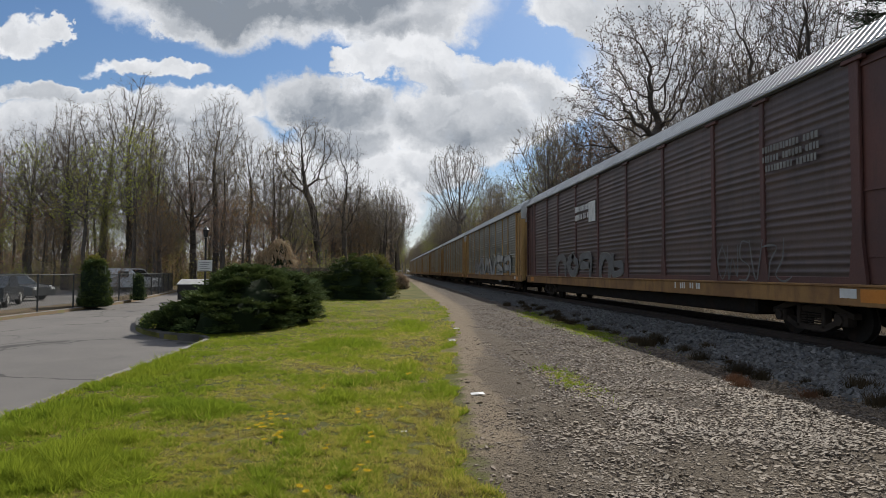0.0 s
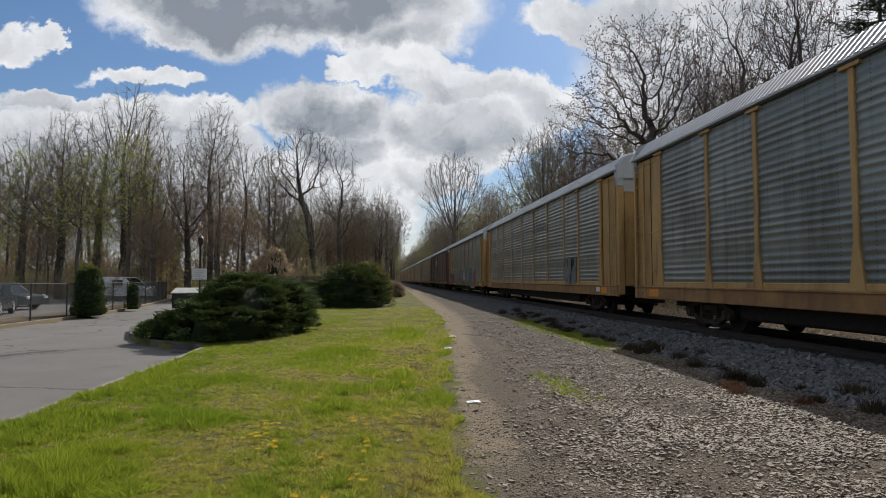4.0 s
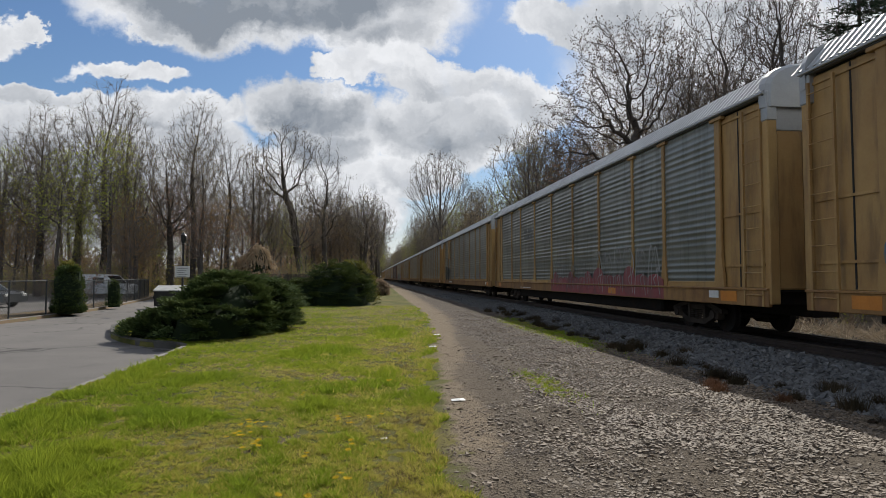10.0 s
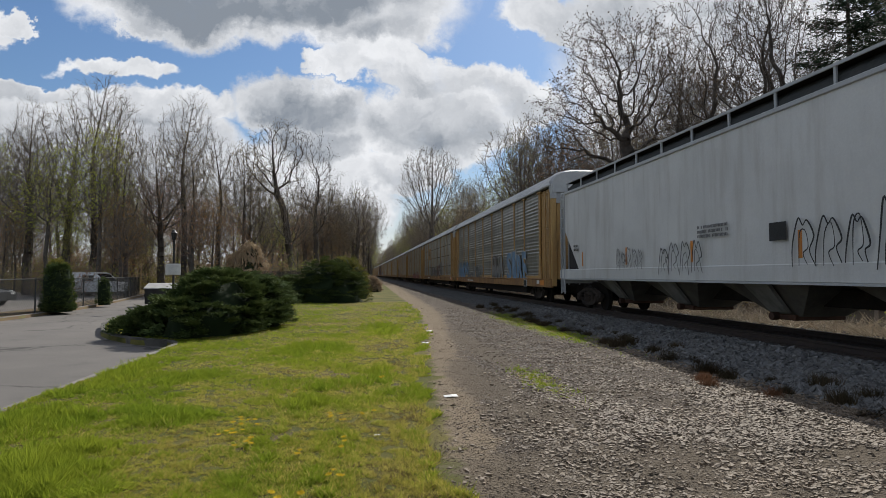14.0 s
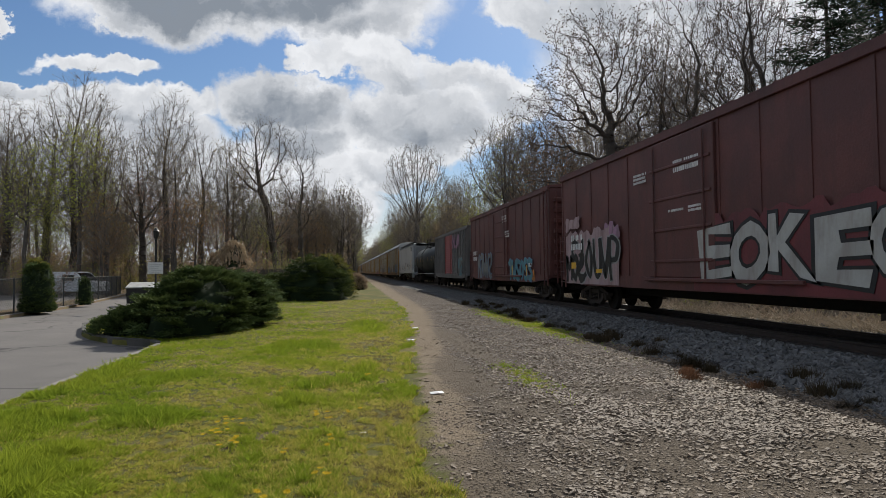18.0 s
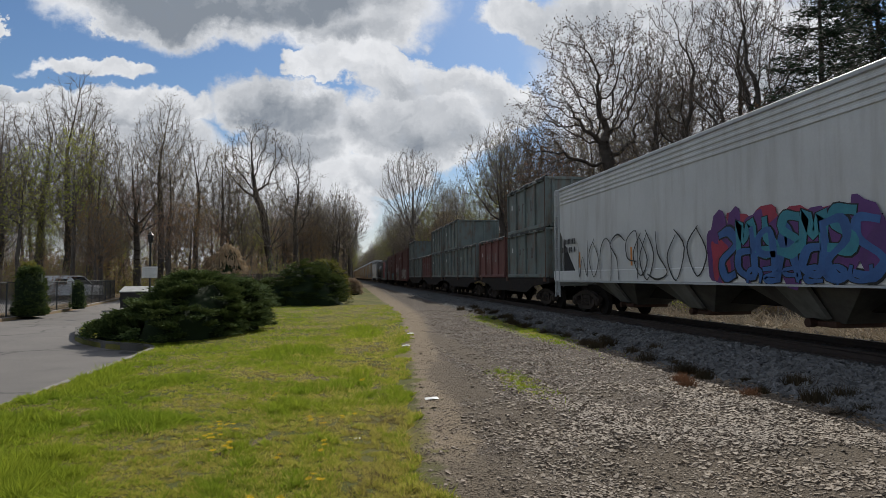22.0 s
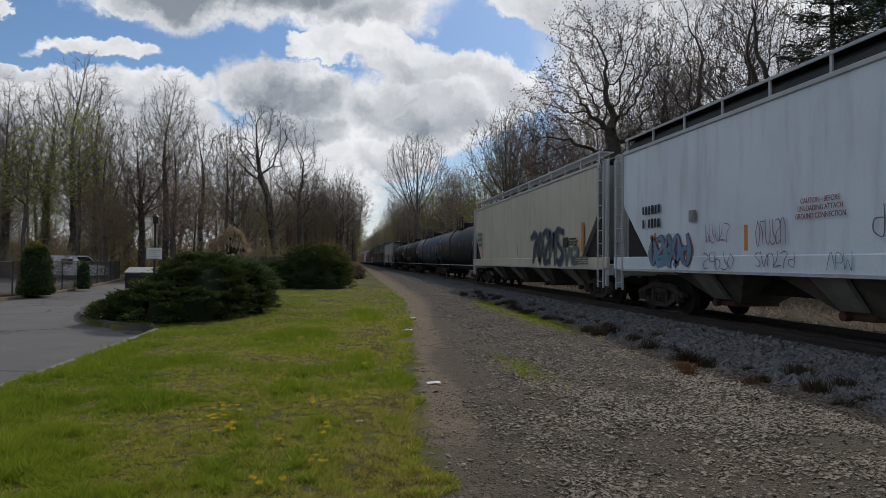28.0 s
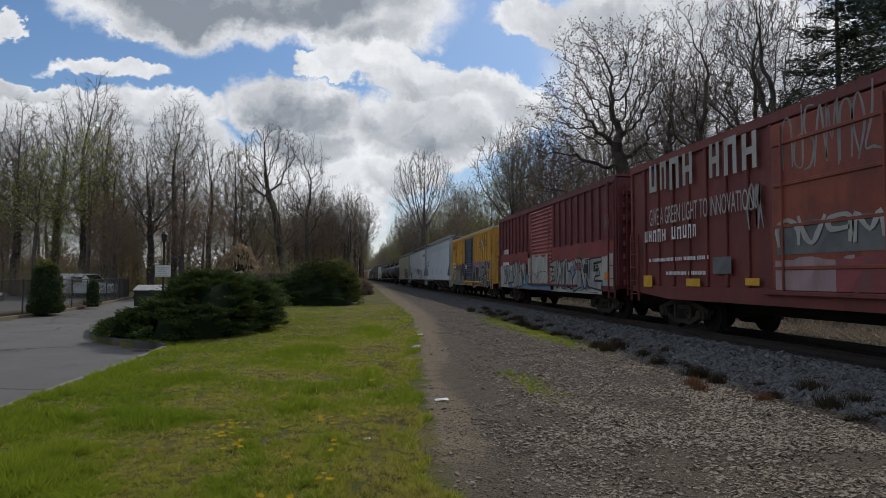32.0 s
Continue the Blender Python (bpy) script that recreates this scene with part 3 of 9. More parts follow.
def asphalt_material():
    m = bpy.data.materials.new("worn_asphalt")
    w = Nodes(tree_of(m))
    pos = w.n("ShaderNodeNewGeometry").outputs["Position"]
    big, mid, fine = w.noise(0.22, 4, 0.6, pos), w.noise(1.1, 5, 0.6, pos), w.noise(60, 4, 0.7, pos)
    col = w.mix(w.step(big, 0.35, 0.65), (0.175, 0.16, 0.147), (0.135, 0.125, 0.116))
    col = w.mix(w.step(mid, 0.55, 0.75, 0.0, 0.5), col, (0.085, 0.08, 0.075))
    col = w.mix(w.math("MULTIPLY", fine, 0.5), col, (0.07, 0.066, 0.062))
    bent = w.n("ShaderNodeVectorMath")
    bent.operation = "MULTIPLY_ADD"
    tint = w.n("ShaderNodeTexNoise", Scale=0.8, Detail=4.0)
    w.put(tint.inputs["Vector"], pos)
    w.put(bent.inputs[0], tint.outputs[1])
    bent.inputs[1].default_value = (1.6, 1.6, 0)
    w.put(bent.inputs[2], pos)
    crack = w.n("ShaderNodeTexVoronoi", Scale=0.22, Vector=bent.outputs[0])
    crack.feature = "DISTANCE_TO_EDGE"
    line = w.math("MULTIPLY", w.step(crack.outputs["Distance"], 0.012, 0.004), w.step(mid, 0.4, 0.5))
    col = w.mix(w.math("MULTIPLY", line, 0.8), col, (0.035, 0.033, 0.03))
    bs = w.n("ShaderNodeBsdfPrincipled", Roughness=0.88)
    w.put(bs.inputs["Base Color"], col)
    w.put(bs.inputs["Specular IOR Level"], 0.3)
    bn = w.n("ShaderNodeBump", Strength=0.35, Distance=0.01, Height=fine)
    w.put(bs.inputs["Normal"], bn.outputs[0])
    w.t.links.new(bs.outputs[0], w.n("ShaderNodeOutputMaterial").inputs[0])
    return m


M["asphalt"] = asphalt_material()


def swell(x, y):
    """Small unevenness of the verge."""
    if x > 8 or x < -30 or y > 120 or y < -30:
        return 0.0
    return 0.035 * noise.noise((x * 0.35, y * 0.35, 0.0)) + 0.012 * noise.noise((x * 1.6, y * 1.6, 3.0))


def build_ground():
    ys = [-1500, -600, -200, -80, -40] + [-20 + 2 * i for i in range(9)] + [-2 + 0.5 * i for i in range(80)] + [38 + 2 * i for i in range(17)] + [80, 100, 130, 180, 260, 400, 700, 1500]
    left = [-1500, -500, -150, -80, -50, -35, -27, -21, -18.5]
    n_mid, n_r = 4, 44
    right = [0.02 + i / (n_r - 1) for i in range(n_r)]
    vs, fs, cols = [], [], None
    for y in ys:
        xl, xr = lot_left(y), lot_right(y)
        low = -40 <= y <= 70
        row = [(x if x < xl - 1 else xl - 1 + 0.1 * k, 0.0) for k, x in enumerate(left)]
        row = [(min(x, xl - 0.6 + 0.02 * k), z) for k, (x, z) in enumerate(row)] + [(xl, 0.0)]
        row += [(xl + 0.01 + (xr - xl - 0.02) * i / (n_mid - 1), -0.3 if low else 0.0) for i in range(n_mid)]
        row += [(xr, 0.0)] + [(xr + (12.5 - xr) * k / n_r, 0.0) for k in range(1, n_r + 1)] + [(16, 0), (22, 0), (35, 0), (60, 0), (150, 0), (500, 0), (1500, 0)]
        cols = len(row)
        vs += [(x, y, z + (swell(x, y) if z == 0 and x > xr + 0.1 else 0.0)) for x, z in row]
    for j in range(len(ys) - 1):
        for i in range(cols - 1):
            a = j * cols + i
            fs.append((a, a + 1, a + cols + 1, a + cols))
    g = Mesh().add(vs, fs)
    return tagged(part("ground", g, M["ground"], smooth=True), "grass verge, dirt path and gravel beside the railway, leaf litter under the woods", "ground", kind="structure")


build_ground()

lot = Mesh()
rows_y = [-38 + 1.0 * i for i in range(108)]
for ya, yb in zip(rows_y, rows_y[1:]):
    for k in range(6):
        q = [(lot_left(yy) + (lot_right(yy) - lot_left(yy)) * (k + s) / 6, yy, LOT_Z + 0.02 * noise.noise((k + s, yy * 0.2, 7.7))) for yy, s in ((ya, 0), (ya, 1), (yb, 1), (yb, 0))]
        lot.add(q, [(0, 1, 2, 3)])
tagged(part("parking_lot", lot, M["asphalt"]), "worn grey asphalt parking lot with cracks and patches", "parking lot", kind="structure")


def kerb_run(name, fn, y0, y1, inward, top, label):
    """Kerb stones along an edge of the lot, one piece each, with open joints."""
    run = thing(name, label, "kerb")
    run["kind"] = "structure"
    y = y0
    while y < y1:
        step = 1.5 if not (15 < y < 20) else 0.5
        ye = min(y + step, y1) - 0.012
        a, b = Vector((fn(y), y, 0)), Vector((fn(ye), ye, 0))
        d = (b - a).normalized()
        s = Vector((d.y, -d.x, 0)) * inward
        m = Mesh()
        p = [a, b, b + s * 0.12, a + s * 0.12]
        vs = [(v.x, v.y, -0.3) for v in p] + [(v.x, v.y, top - 0.02) for v in p]
        cen = (p[0] + p[2]) / 2
        vs += [(v.x + (cen.x - v.x) * 0.1, v.y + (cen.y - v.y) * 0.04, top) for v in p]
        fs = [(i, (i + 1) % 4, 4 + (i + 1) % 4, 4 + i) for i in range(4)] + [(4 + i, 4 + (i + 1) % 4, 8 + (i + 1) % 4, 8 + i) for i in range(4)] + [(8, 9, 10, 11)]
        m.add(vs, fs)
        part("kerb_stone", m, M["kerb_shade"] if name == "kerb_island" else M["kerb"], run)
        y = ye + 0.012
    return run


kerb_run("kerb_lawn", lot_right, -10, 15.4, 1, 0.02, "flush concrete kerb along the lawn")
kerb_run("kerb_island", lot_right, 15.4, 45, 1, 0.05, "raised concrete kerb round the juniper island")
kerb_run("kerb_fence", lot_left, 5, 66, -1, 0.03, "pale concrete kerb below the chain-link fence")

road = Mesh().add([(-60, -20, 0.006), (-16.2, -20, 0.006), (-16.2, 34, 0.006), (-19.5, 52, 0.006), (-24, 70, 0.006), (-40, 74, 0.006), (-60, 74, 0.006)], [(0, 1, 2, 3, 4, 5, 6)])
tagged(part("side_lot", road, M["asphalt"]), "asphalt lot with parked cars beyond the fence", "parking lot", kind="structure")

# ---- track ----
bal = Mesh()
prof = [(5.7, -0.05), (6.3, 0.03), (7.4, 0.09), (8.1, 0.14), (11.3, 0.14), (12.2, 0.08), (13.2, -0.05)]
bal.strip(prof, -800, 1200)
M["ballast"] = paint("ballast_bed", (0.06, 0.06, 0.058), (0.036, 0.036, 0.035), 0.95, 0, 9, 45, 0, (0.05, 0.045, 0.04), 0.45, 0.6)
tagged(part("ballast_bed", bal, M["ballast"]), "grey crushed-stone ballast bed under the track", "ballast", kind="structure")
M["rail_side"] = paint("brown_rail_steel", (0.06, 0.042, 0.034), (0.045, 0.033, 0.028), 0.6, 0.3, 4, 30, 0, grime=0.2)
for side in (-1, 1):
    rail = Mesh()
    cx = TRACK_X + side * 0.755
    rail.strip([(cx + x, RAIL_Z + z) for x, z in ((-0.07, -0.17), (-0.07, -0.155), (-0.012, -0.13), (-0.012, -0.045), (-0.037, -0.03), (-0.037, -0.006), (-0.028, 0), (0.028, 0), (0.037, -0.006), (0.037, -0.03), (0.012, -0.045), (0.012, -0.13), (0.07, -0.155), (0.07, -0.17))], -800, 1200)
    tagged(part("rail", rail, M["rail_side"]), "rusty steel rail with a worn bright top", "rail", "rails of the track")
tie_mesh = Mesh().box(TRACK_X - 1.3, TRACK_X + 1.3, -0.115, 0.115, 0.02, RAIL_Z - 0.165, 0.015).data("tie")
tie_mesh.materials.append(M["tie"])
for k in range(110):
    tagged(part("railway_tie", tie_mesh, M["tie"], at=pose(0, 3 + 0.52 * k, 0)), "dark creosoted timber tie bedded in ballast", "railway tie", "ties under the track")


def scatter_stones(name, count, area, size, material, label, seed, flat=0.5, slab=False):
    """Loose stones as squashed irregular octahedra, joined."""
    rng = np.random.default_rng(seed)
    px, py, pz = area(rng, count)
    count = len(px)
    s = size * np.clip(rng.lognormal(-0.1, 0.4, count), 0.4, 1.9)
    if slab:
        base = np.array([(1, 0.1, -0.4), (0.05, 1, -0.4), (-1, -0.1, -0.4), (-0.1, -1, -0.4), (0.75, 0.1, 0.7), (0.05, 0.75, 0.7), (-0.75, 0, 0.7), (-0.1, -0.7, 0.7)], float)
        tri = np.array([(4, 5, 6), (4, 6, 7), (0, 1, 5), (0, 5, 4), (1, 2, 6), (1, 6, 5), (2, 3, 7), (2, 7, 6), (3, 0, 4), (3, 4, 7)])
    else:
        base = np.array([(1, 0, 0), (-0.5, 0.87, 0), (-0.5, -0.87, 0), (0.5, 0.2, 0.9), (-0.5, -0.1, 0.9)], float)
        tri = np.array([(0, 1, 3), (1, 4, 3), (1, 2, 4), (2, 0, 3), (2, 3, 4)])
    nv = len(base)
    ang = rng.uniform(0, 6.28, count)
    tilt = rng.normal(0, 0.18 if slab else 0.28, (count, 2))
    v = base[None] * rng.uniform(0.65, 1.2, (count, nv, 1)) * np.array([1, 0.75, flat])
    v += rng.uniform(-0.2, 0.2, (count, nv, 3)) * np.array([1, 1, flat])
    c, sn = np.cos(ang)[:, None], np.sin(ang)[:, None]
    x = v[..., 0] * c - v[..., 1] * sn
    y = v[..., 0] * sn + v[..., 1] * c
    z = v[..., 2] + x * tilt[:, :1] + y * tilt[:, 1:]
    out = np.stack([x * s[:, None] + px[:, None], y * s[:, None] + py[:, None], z * s[:, None] + pz[:, None]], -1).reshape(-1, 3)
    faces = (tri[None] + nv * np.arange(count)[:, None, None]).reshape(-1, 3)
    me = bpy.data.meshes.new(name)
    me.from_pydata(out.tolist(), [], faces.tolist())
    me.materials.append(material)
    return tagged(new(name, me), label, "gravel", kind="stuff")


def bed_z(x):
    return np.interp(x, [p[0] for p in prof], [p[1] for p in prof])


def near_spread(rng, n, y0, y1):
    """Distances thinned out away from the camera."""
    return 1 / rng.uniform(1 / y1, 1 / y0, n)


def ballast_area(rng, n):
    y = np.where(np.arange(n) < n * 0.2, np.maximum(4.0 - rng.exponential(2.5, n), -12), near_spread(rng, n, 4.0, 60.0))
    x = rng.uniform(5.6, 8.5, n)
    return x, y, bed_z(x) + 0.01


def far_ballast_area(rng, n):
    y = near_spread(rng, n, 5.0, 60.0)
    x = 10.8 + 2.6 * rng.uniform(0, 1, n)
    return x, y, bed_z(x) + 0.01


def gravel_area(rng, n):
    y = np.where(np.arange(n) < n * 0.2, np.maximum(3.8 - rng.exponential(2.2, n), -10), near_spread(rng, n, 3.8, 30.0))
    e = grass_edge(y)
    x = e - 0.05 + (6.7 - e) * rng.uniform(0, 1, n)
    rel = (x - e) / (0.3 + 0.25 * np.sqrt(np.maximum(y, 0)))
    chance = np.clip(rel - 0.45, 0.05, 1.0) * (1 - 0.92 * np.sqrt(in_spots(TRODDEN, x, y)))
    rough = np.array([noise.noise((a * 0.9, b * 0.9, 4.0)) for a, b in zip(x, y)])
    keep = rng.uniform(0, 1, n) < chance * np.clip(0.7 + 1.3 * rough, 0.08, 1)
    x, y = x[keep], y[keep]
    z0 = np.array([swell(p, q) for p, q in zip(x, y)])
    return x, y, z0 + 0.004


def grit_area(rng, n):
    y = np.where(np.arange(n) < n * 0.2, np.maximum(3.8 - rng.exponential(2.2, n), -8), near_spread(rng, n, 3.8, 16.0))
    e = grass_edge(y)
    x = e - 0.15 + 3.2 * rng.uniform(0, 1, n) ** 1.3
    return x, y, np.array([swell(p, q) for p, q in zip(x, y)]) + 0.001


scatter_stones("ballast_stones", 32000, ballast_area, 0.047, M["stone"], "loose grey crushed ballast stones", 3, 0.6)
scatter_stones("far_ballast_stones", 9000, far_ballast_area, 0.055, M["stone"], "sunlit ballast stones beyond the far rail", 7, 0.6)
scatter_stones("gravel_stones", 125000, gravel_area, 0.025, M["pebble"], "loose flat brown gravel beside the path", 4, 0.36, True)
scatter_stones("path_grit", 24000, grit_area, 0.009, M["pebble"], "fine grit on the trodden path", 6)

# ---- rolling stock ----
# Every car stands on the rail top, front towards +y; its near side is x = -1.55.

MOVERS = []


M["truck_rust"] = paint("rusty_truck_casting", (0.065, 0.05, 0.04), (0.042, 0.034, 0.029), 0.8, 0.1, 3, 20, 0, (0.03, 0.024, 0.02), 0.4, spec=0.2)


def truck(car, y, span=0.89, wheel=0.42):
    """A two-axle truck with frame, wheels and springs."""
    b = part("truck", TRUCK["bolster"], M["iron"], car, "dark steel freight truck", at=pose(0, y, 0))
    for s in (-1, 1):
        part("side_frame", TRUCK["frame"], M["truck_rust"], b, at=pose(s * 1.0, 0, 0))
        for a in (-1, 1):
            part("wheel", TRUCK["wheel"], M["iron"], b, at=pose(s * 0.72, a * span, wheel))
    for a in (-1, 1):
        part("axle", TRUCK["axle"], M["iron"], b, at=pose(0, a * span, wheel))
    return b


def make_truck():
    """Cast side frame with open windows, springs and bearing boxes."""
    f = Mesh()
    f.prism([(-1.2, 0.45), (-0.62, 0.6), (-0.3, 0.68), (0.3, 0.68), (0.62, 0.6), (1.2, 0.45), (1.2, 0.56), (0.66, 0.72), (0.34, 0.8), (-0.34, 0.8), (-0.66, 0.72), (-1.2, 0.56)], -0.08, 0.08)
    f.prism([(-0.98, 0.40), (-0.42, 0.16), (0.42, 0.16), (0.98, 0.40), (0.9, 0.5), (0.38, 0.27), (-0.38, 0.27), (-0.9, 0.5)], -0.08, 0.08)
    for y in (-0.37, 0.37):
        f.box(-0.08, 0.08, y - 0.055, y + 0.055, 0.2, 0.7, 0.015)
    for y in (-0.89, 0.89):
        f.box(-0.13, 0.1, y - 0.17, y + 0.17, 0.3, 0.55, 0.03)
        f.tube((-0.17, y, 0.42), (-0.12, y, 0.42), 0.11, 10)
    f.box(-0.05, 0.08, -0.3, 0.3, 0.52, 0.66, 0.02)
    for y in (-0.2, 0, 0.2):
        for k in range(5):
            f.tube((-0.02, y, 0.27 + 0.05 * k), (-0.02, y, 0.295 + 0.05 * k), 0.085, 8)
    w = Mesh().lathe([(-0.07, 0.0), (-0.07, 0.30), (-0.065, 0.42), (0.03, 0.425), (0.035, 0.45), (0.065, 0.45), (0.07, 0.30), (0.07, 0.0)], 20)
    w.v = [(y, x, z) for x, y, z in w.v]
    return {"frame": f.data("side_frame"), "wheel": w.data("wheel"), "bolster": Mesh().box(-1.0, 1.0, -0.2, 0.2, 0.4, 0.72, 0.03).data("truck"),
            "axle": Mesh().tube((-0.75, 0, 0), (0.75, 0, 0), 0.08, 8).data("axle")}


TRUCK = make_truck()


def coupler(car, y, s):
    m = Mesh().box(-0.11, 0.11, min(y, y + s * 0.55), max(y, y + s * 0.55), 0.72, 0.95, 0.02)
    m.box(-0.2, 0.2, min(y + s * 0.4, y + s * 0.6), max(y + s * 0.4, y + s * 0.6), 0.68, 0.99, 0.04)
    part("coupler", m, M["iron"], car)


def ladder_mesh(w, z0, z1, n):
    m = Mesh()
    for y in (0, w):
        m.box(-0.05, 0.0, y - 0.025, y + 0.025, z0, z1)
    for k in range(n):
        z = z0 + (z1 - z0) * (k + 0.5) / n
        m.tube((-0.05, 0, z), (-0.05, w, z), 0.012, 6)
    return m


def graffiti(car, text, y, z, h, length, fill, rim, x=-1.60, seed=1, rim_w=0.022):
    """Painted bubble letters: a fat rim behind a filled face."""
    rng = random.Random(seed)
    n = len(text)
    step = length / n
    for k, ch in enumerate(text):
        base = letters(ch, h * 1.3, h * 0.045, 0.002, h * 0.22, seed + k)
        ys = [v.co.y for v in base.vertices]
        zs = [v.co.z for v in base.vertices]
        sy, sz = step * 1.06 / (max(ys) - min(ys)), h * rng.uniform(0.9, 1.08) / (max(zs) - min(zs))
        cy, cz = (max(ys) + min(ys)) / 2, (max(zs) + min(zs)) / 2
        for v in base.vertices:
            v.co.y, v.co.z = (v.co.y - cy) * sy, (v.co.z - cz) * sz
        at = pose(x, y + length / 2 - (k + 0.5) * step, z + rng.uniform(-0.05, 0.05) * h, rng.uniform(-7, 7))
        if rim:
            back = letters(ch, h * 1.3, h * 0.045 + rim_w * 1.3, 0.002, h * 0.22, seed + k)
            for v in back.vertices:
                v.co.y, v.co.z = (v.co.y - cy) * sy, (v.co.z - cz) * sz
            part("graffiti_outline", back, M[rim], car, at=at)
        part("graffiti_letter", base, M[fill], car, at=at @ pose(-0.006, 0, 0))


def panel_profile(z0, z1, pitch, depth):
    n = max(2, round((z1 - z0) / pitch)) * 8
    return [(depth * (0.5 - 0.5 * math.cos(2 * math.pi * k / 8)) ** 2.2, z0 + (z1 - z0) * k / n) for k in range(n + 1)]


def rack_profile(z0, z1, depth, pitch=0.16):
    """Corrugated side sheet: narrow waves, deep in bands and shallow between them."""
    n = round((z1 - z0) / pitch)
    out = []
    for k in range(n * 6 + 1):
        z = z0 + (z1 - z0) * k / (n * 6)
        deep = 0.3 + 0.7 * (0.5 + 0.5 * math.sin(2 * math.pi * (z - z0) / 0.98)) ** 0.8
        out.append((depth * deep * (0.5 - 0.5 * math.cos(2 * math.pi * k / 6)) ** 2, z))
    return out


M["rail_grey"] = paint("grey_top_rail", (0.14, 0.145, 0.145), (0.09, 0.095, 0.095), 0.6, 0.3, 2, 20, 0.5, grime=0.3)
BAYS = (2.7, 2.05, 2.85, 2.85, 2.9, 2.85, 2.85, 2.05, 2.7)
AUTO = {}


def autorack(frame_mat, panel_mat, label, sill_mat, tiers=False):
    car = thing("autorack_car", label, "railcar", "freight cars of the train")
    hy = 13.75
    part("underframe", Mesh().box(-1.2, 1.2, -13.4, 13.4, 0.78, 1.05).box(-0.3, 0.3, -13.4, 13.4, 0.5, 0.8, 0.02).box(-1.2, 1.2, -8.4, 8.4, 0.36, 0.8, 0.05), M["iron"], car)
    # black box added to stop light and give the sides a shaded inside
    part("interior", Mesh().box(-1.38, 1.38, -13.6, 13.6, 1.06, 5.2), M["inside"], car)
    for s in (-1, 1):
        sill = Mesh().box(s * 1.5 - 0.05, s * 1.5 + 0.05, -13.7, 13.7, 0.74, 1.10, 0.015)
        sill.box(s * 1.5 - 0.08, s * 1.5 + 0.08, -13.7, 13.7, 1.08, 1.13, 0.01)
        part("side_sill", sill, sill_mat, car)
        # plates on the sill
        for py, pw, key, what in ((12.3, 0.62, "orange", "orange plate on the sill"), (-11.7, 0.4, "white", "small white plate on the sill"), (-12.3, 0.62, "orange", "orange plate on the sill")):
            part("sill_plate", Mesh().box(min(s * 1.55, s * 1.556), max(s * 1.55, s * 1.556), py - pw / 2, py + pw / 2, 0.82 if pw > 0.45 else 0.88, 1.05, 0), M[key], car, what)
        part("top_rail", Mesh().box(s * 1.5 - 0.06, s * 1.5 + 0.06, -13.7, 13.7, 5.15, 5.21, 0.012), M["rail_grey"], car)
        part("eave_strip", Mesh().box(min(s * 1.56, s * 1.612), max(s * 1.56, s * 1.612), -13.72, 13.72, 5.18, 5.235, 0.008), M["roof_white"], car, "pale strip along the eave")
        y = -11.9
        for k, w in enumerate(BAYS):
            if tiers:
                # four stacked panels with dark gaps
                for j in range(4):
                    p = Mesh()
                    pr = [(s * (1.48 + d), z) for d, z in panel_profile(1.16 + j, 2.115 + j, 0.106, 0.022)]
                    p.strip(pr if s > 0 else pr[::-1], y + 0.03, y + w - 0.03)
                    part("side_panel", p, panel_mat, car, smooth=True)
            else:
                p = Mesh()
                pr = [(s * (1.48 + d), z) for d, z in rack_profile(1.26, 5.16, 0.027)]
                p.strip(pr if s > 0 else pr[::-1], y + 0.03, y + w - 0.03)
                part("side_panel", p, panel_mat, car, smooth=True)
            # yellow rail under the sheet of each bay
            part("bay_rail", Mesh().box(min(s * 1.46, s * 1.512), max(s * 1.46, s * 1.512), y + 0.02, y + w - 0.02, 1.12, 1.26, 0.012), frame_mat, car)
            y += w
        y = -11.9
        for w in (0, *BAYS):
            y += w
            q = Mesh()
            e = 1 if abs(y) > 11.8 else 0
            hw = 0.11 if e else 0.07
            q.box(min(s * 1.46, s * 1.53), max(s * 1.46, s * 1.53), y - hw, y + hw, 1.1, 5.12, 0.012)
            q.prism([(y - 0.19 - e * 0.02, 1.1), (y + 0.19 + e * 0.02, 1.1), (y + hw, 1.95), (y - hw, 1.95)], min(s * 1.47, s * 1.533), max(s * 1.47, s * 1.533))
            q.box(min(s * 1.46, s * 1.57), max(s * 1.46, s * 1.57), y - 0.25, y + 0.25, 5.06, 5.14, 0.01)
            part("side_post", q, frame_mat, car)
        for e in (-1, 1):
            d = Mesh().box(min(s * 1.36, s * 1.44), max(s * 1.36, s * 1.44), min(e * 11.95, e * 13.6), max(e * 11.95, e * 13.6), 1.12, 5.12, 0.02)
            dr = part("end_door", d, frame_mat, car)
            for z in (1.6, 2.75, 4.95):
                part("door_bar", Mesh().box(min(s * 1.43, s * 1.47), max(s * 1.43, s * 1.47), min(e * 12.0, e * 13.5), max(e * 12.0, e * 13.5), z, z + 0.05), frame_mat, dr)
            part("corner_post", Mesh().box(min(s * 1.3, s * 1.52), max(s * 1.3, s * 1.52), min(e * 13.58, e * 13.75), max(e * 13.58, e * 13.75), 0.8, 5.2, 0.02), frame_mat, car)
            # no real recess: a black strip on the door paints the gap's shade
            part("door_gap", Mesh().box(min(s * 1.4, s * 1.448), max(s * 1.4, s * 1.448), min(e * 12.6, e * 12.64), max(e * 12.6, e * 12.64), 1.15, 5.1), M["inside"], dr, "black strip standing for the shaded gap between the door leaves")
            lm = ladder_mesh(0.62, 0.75, 5.0, 9)
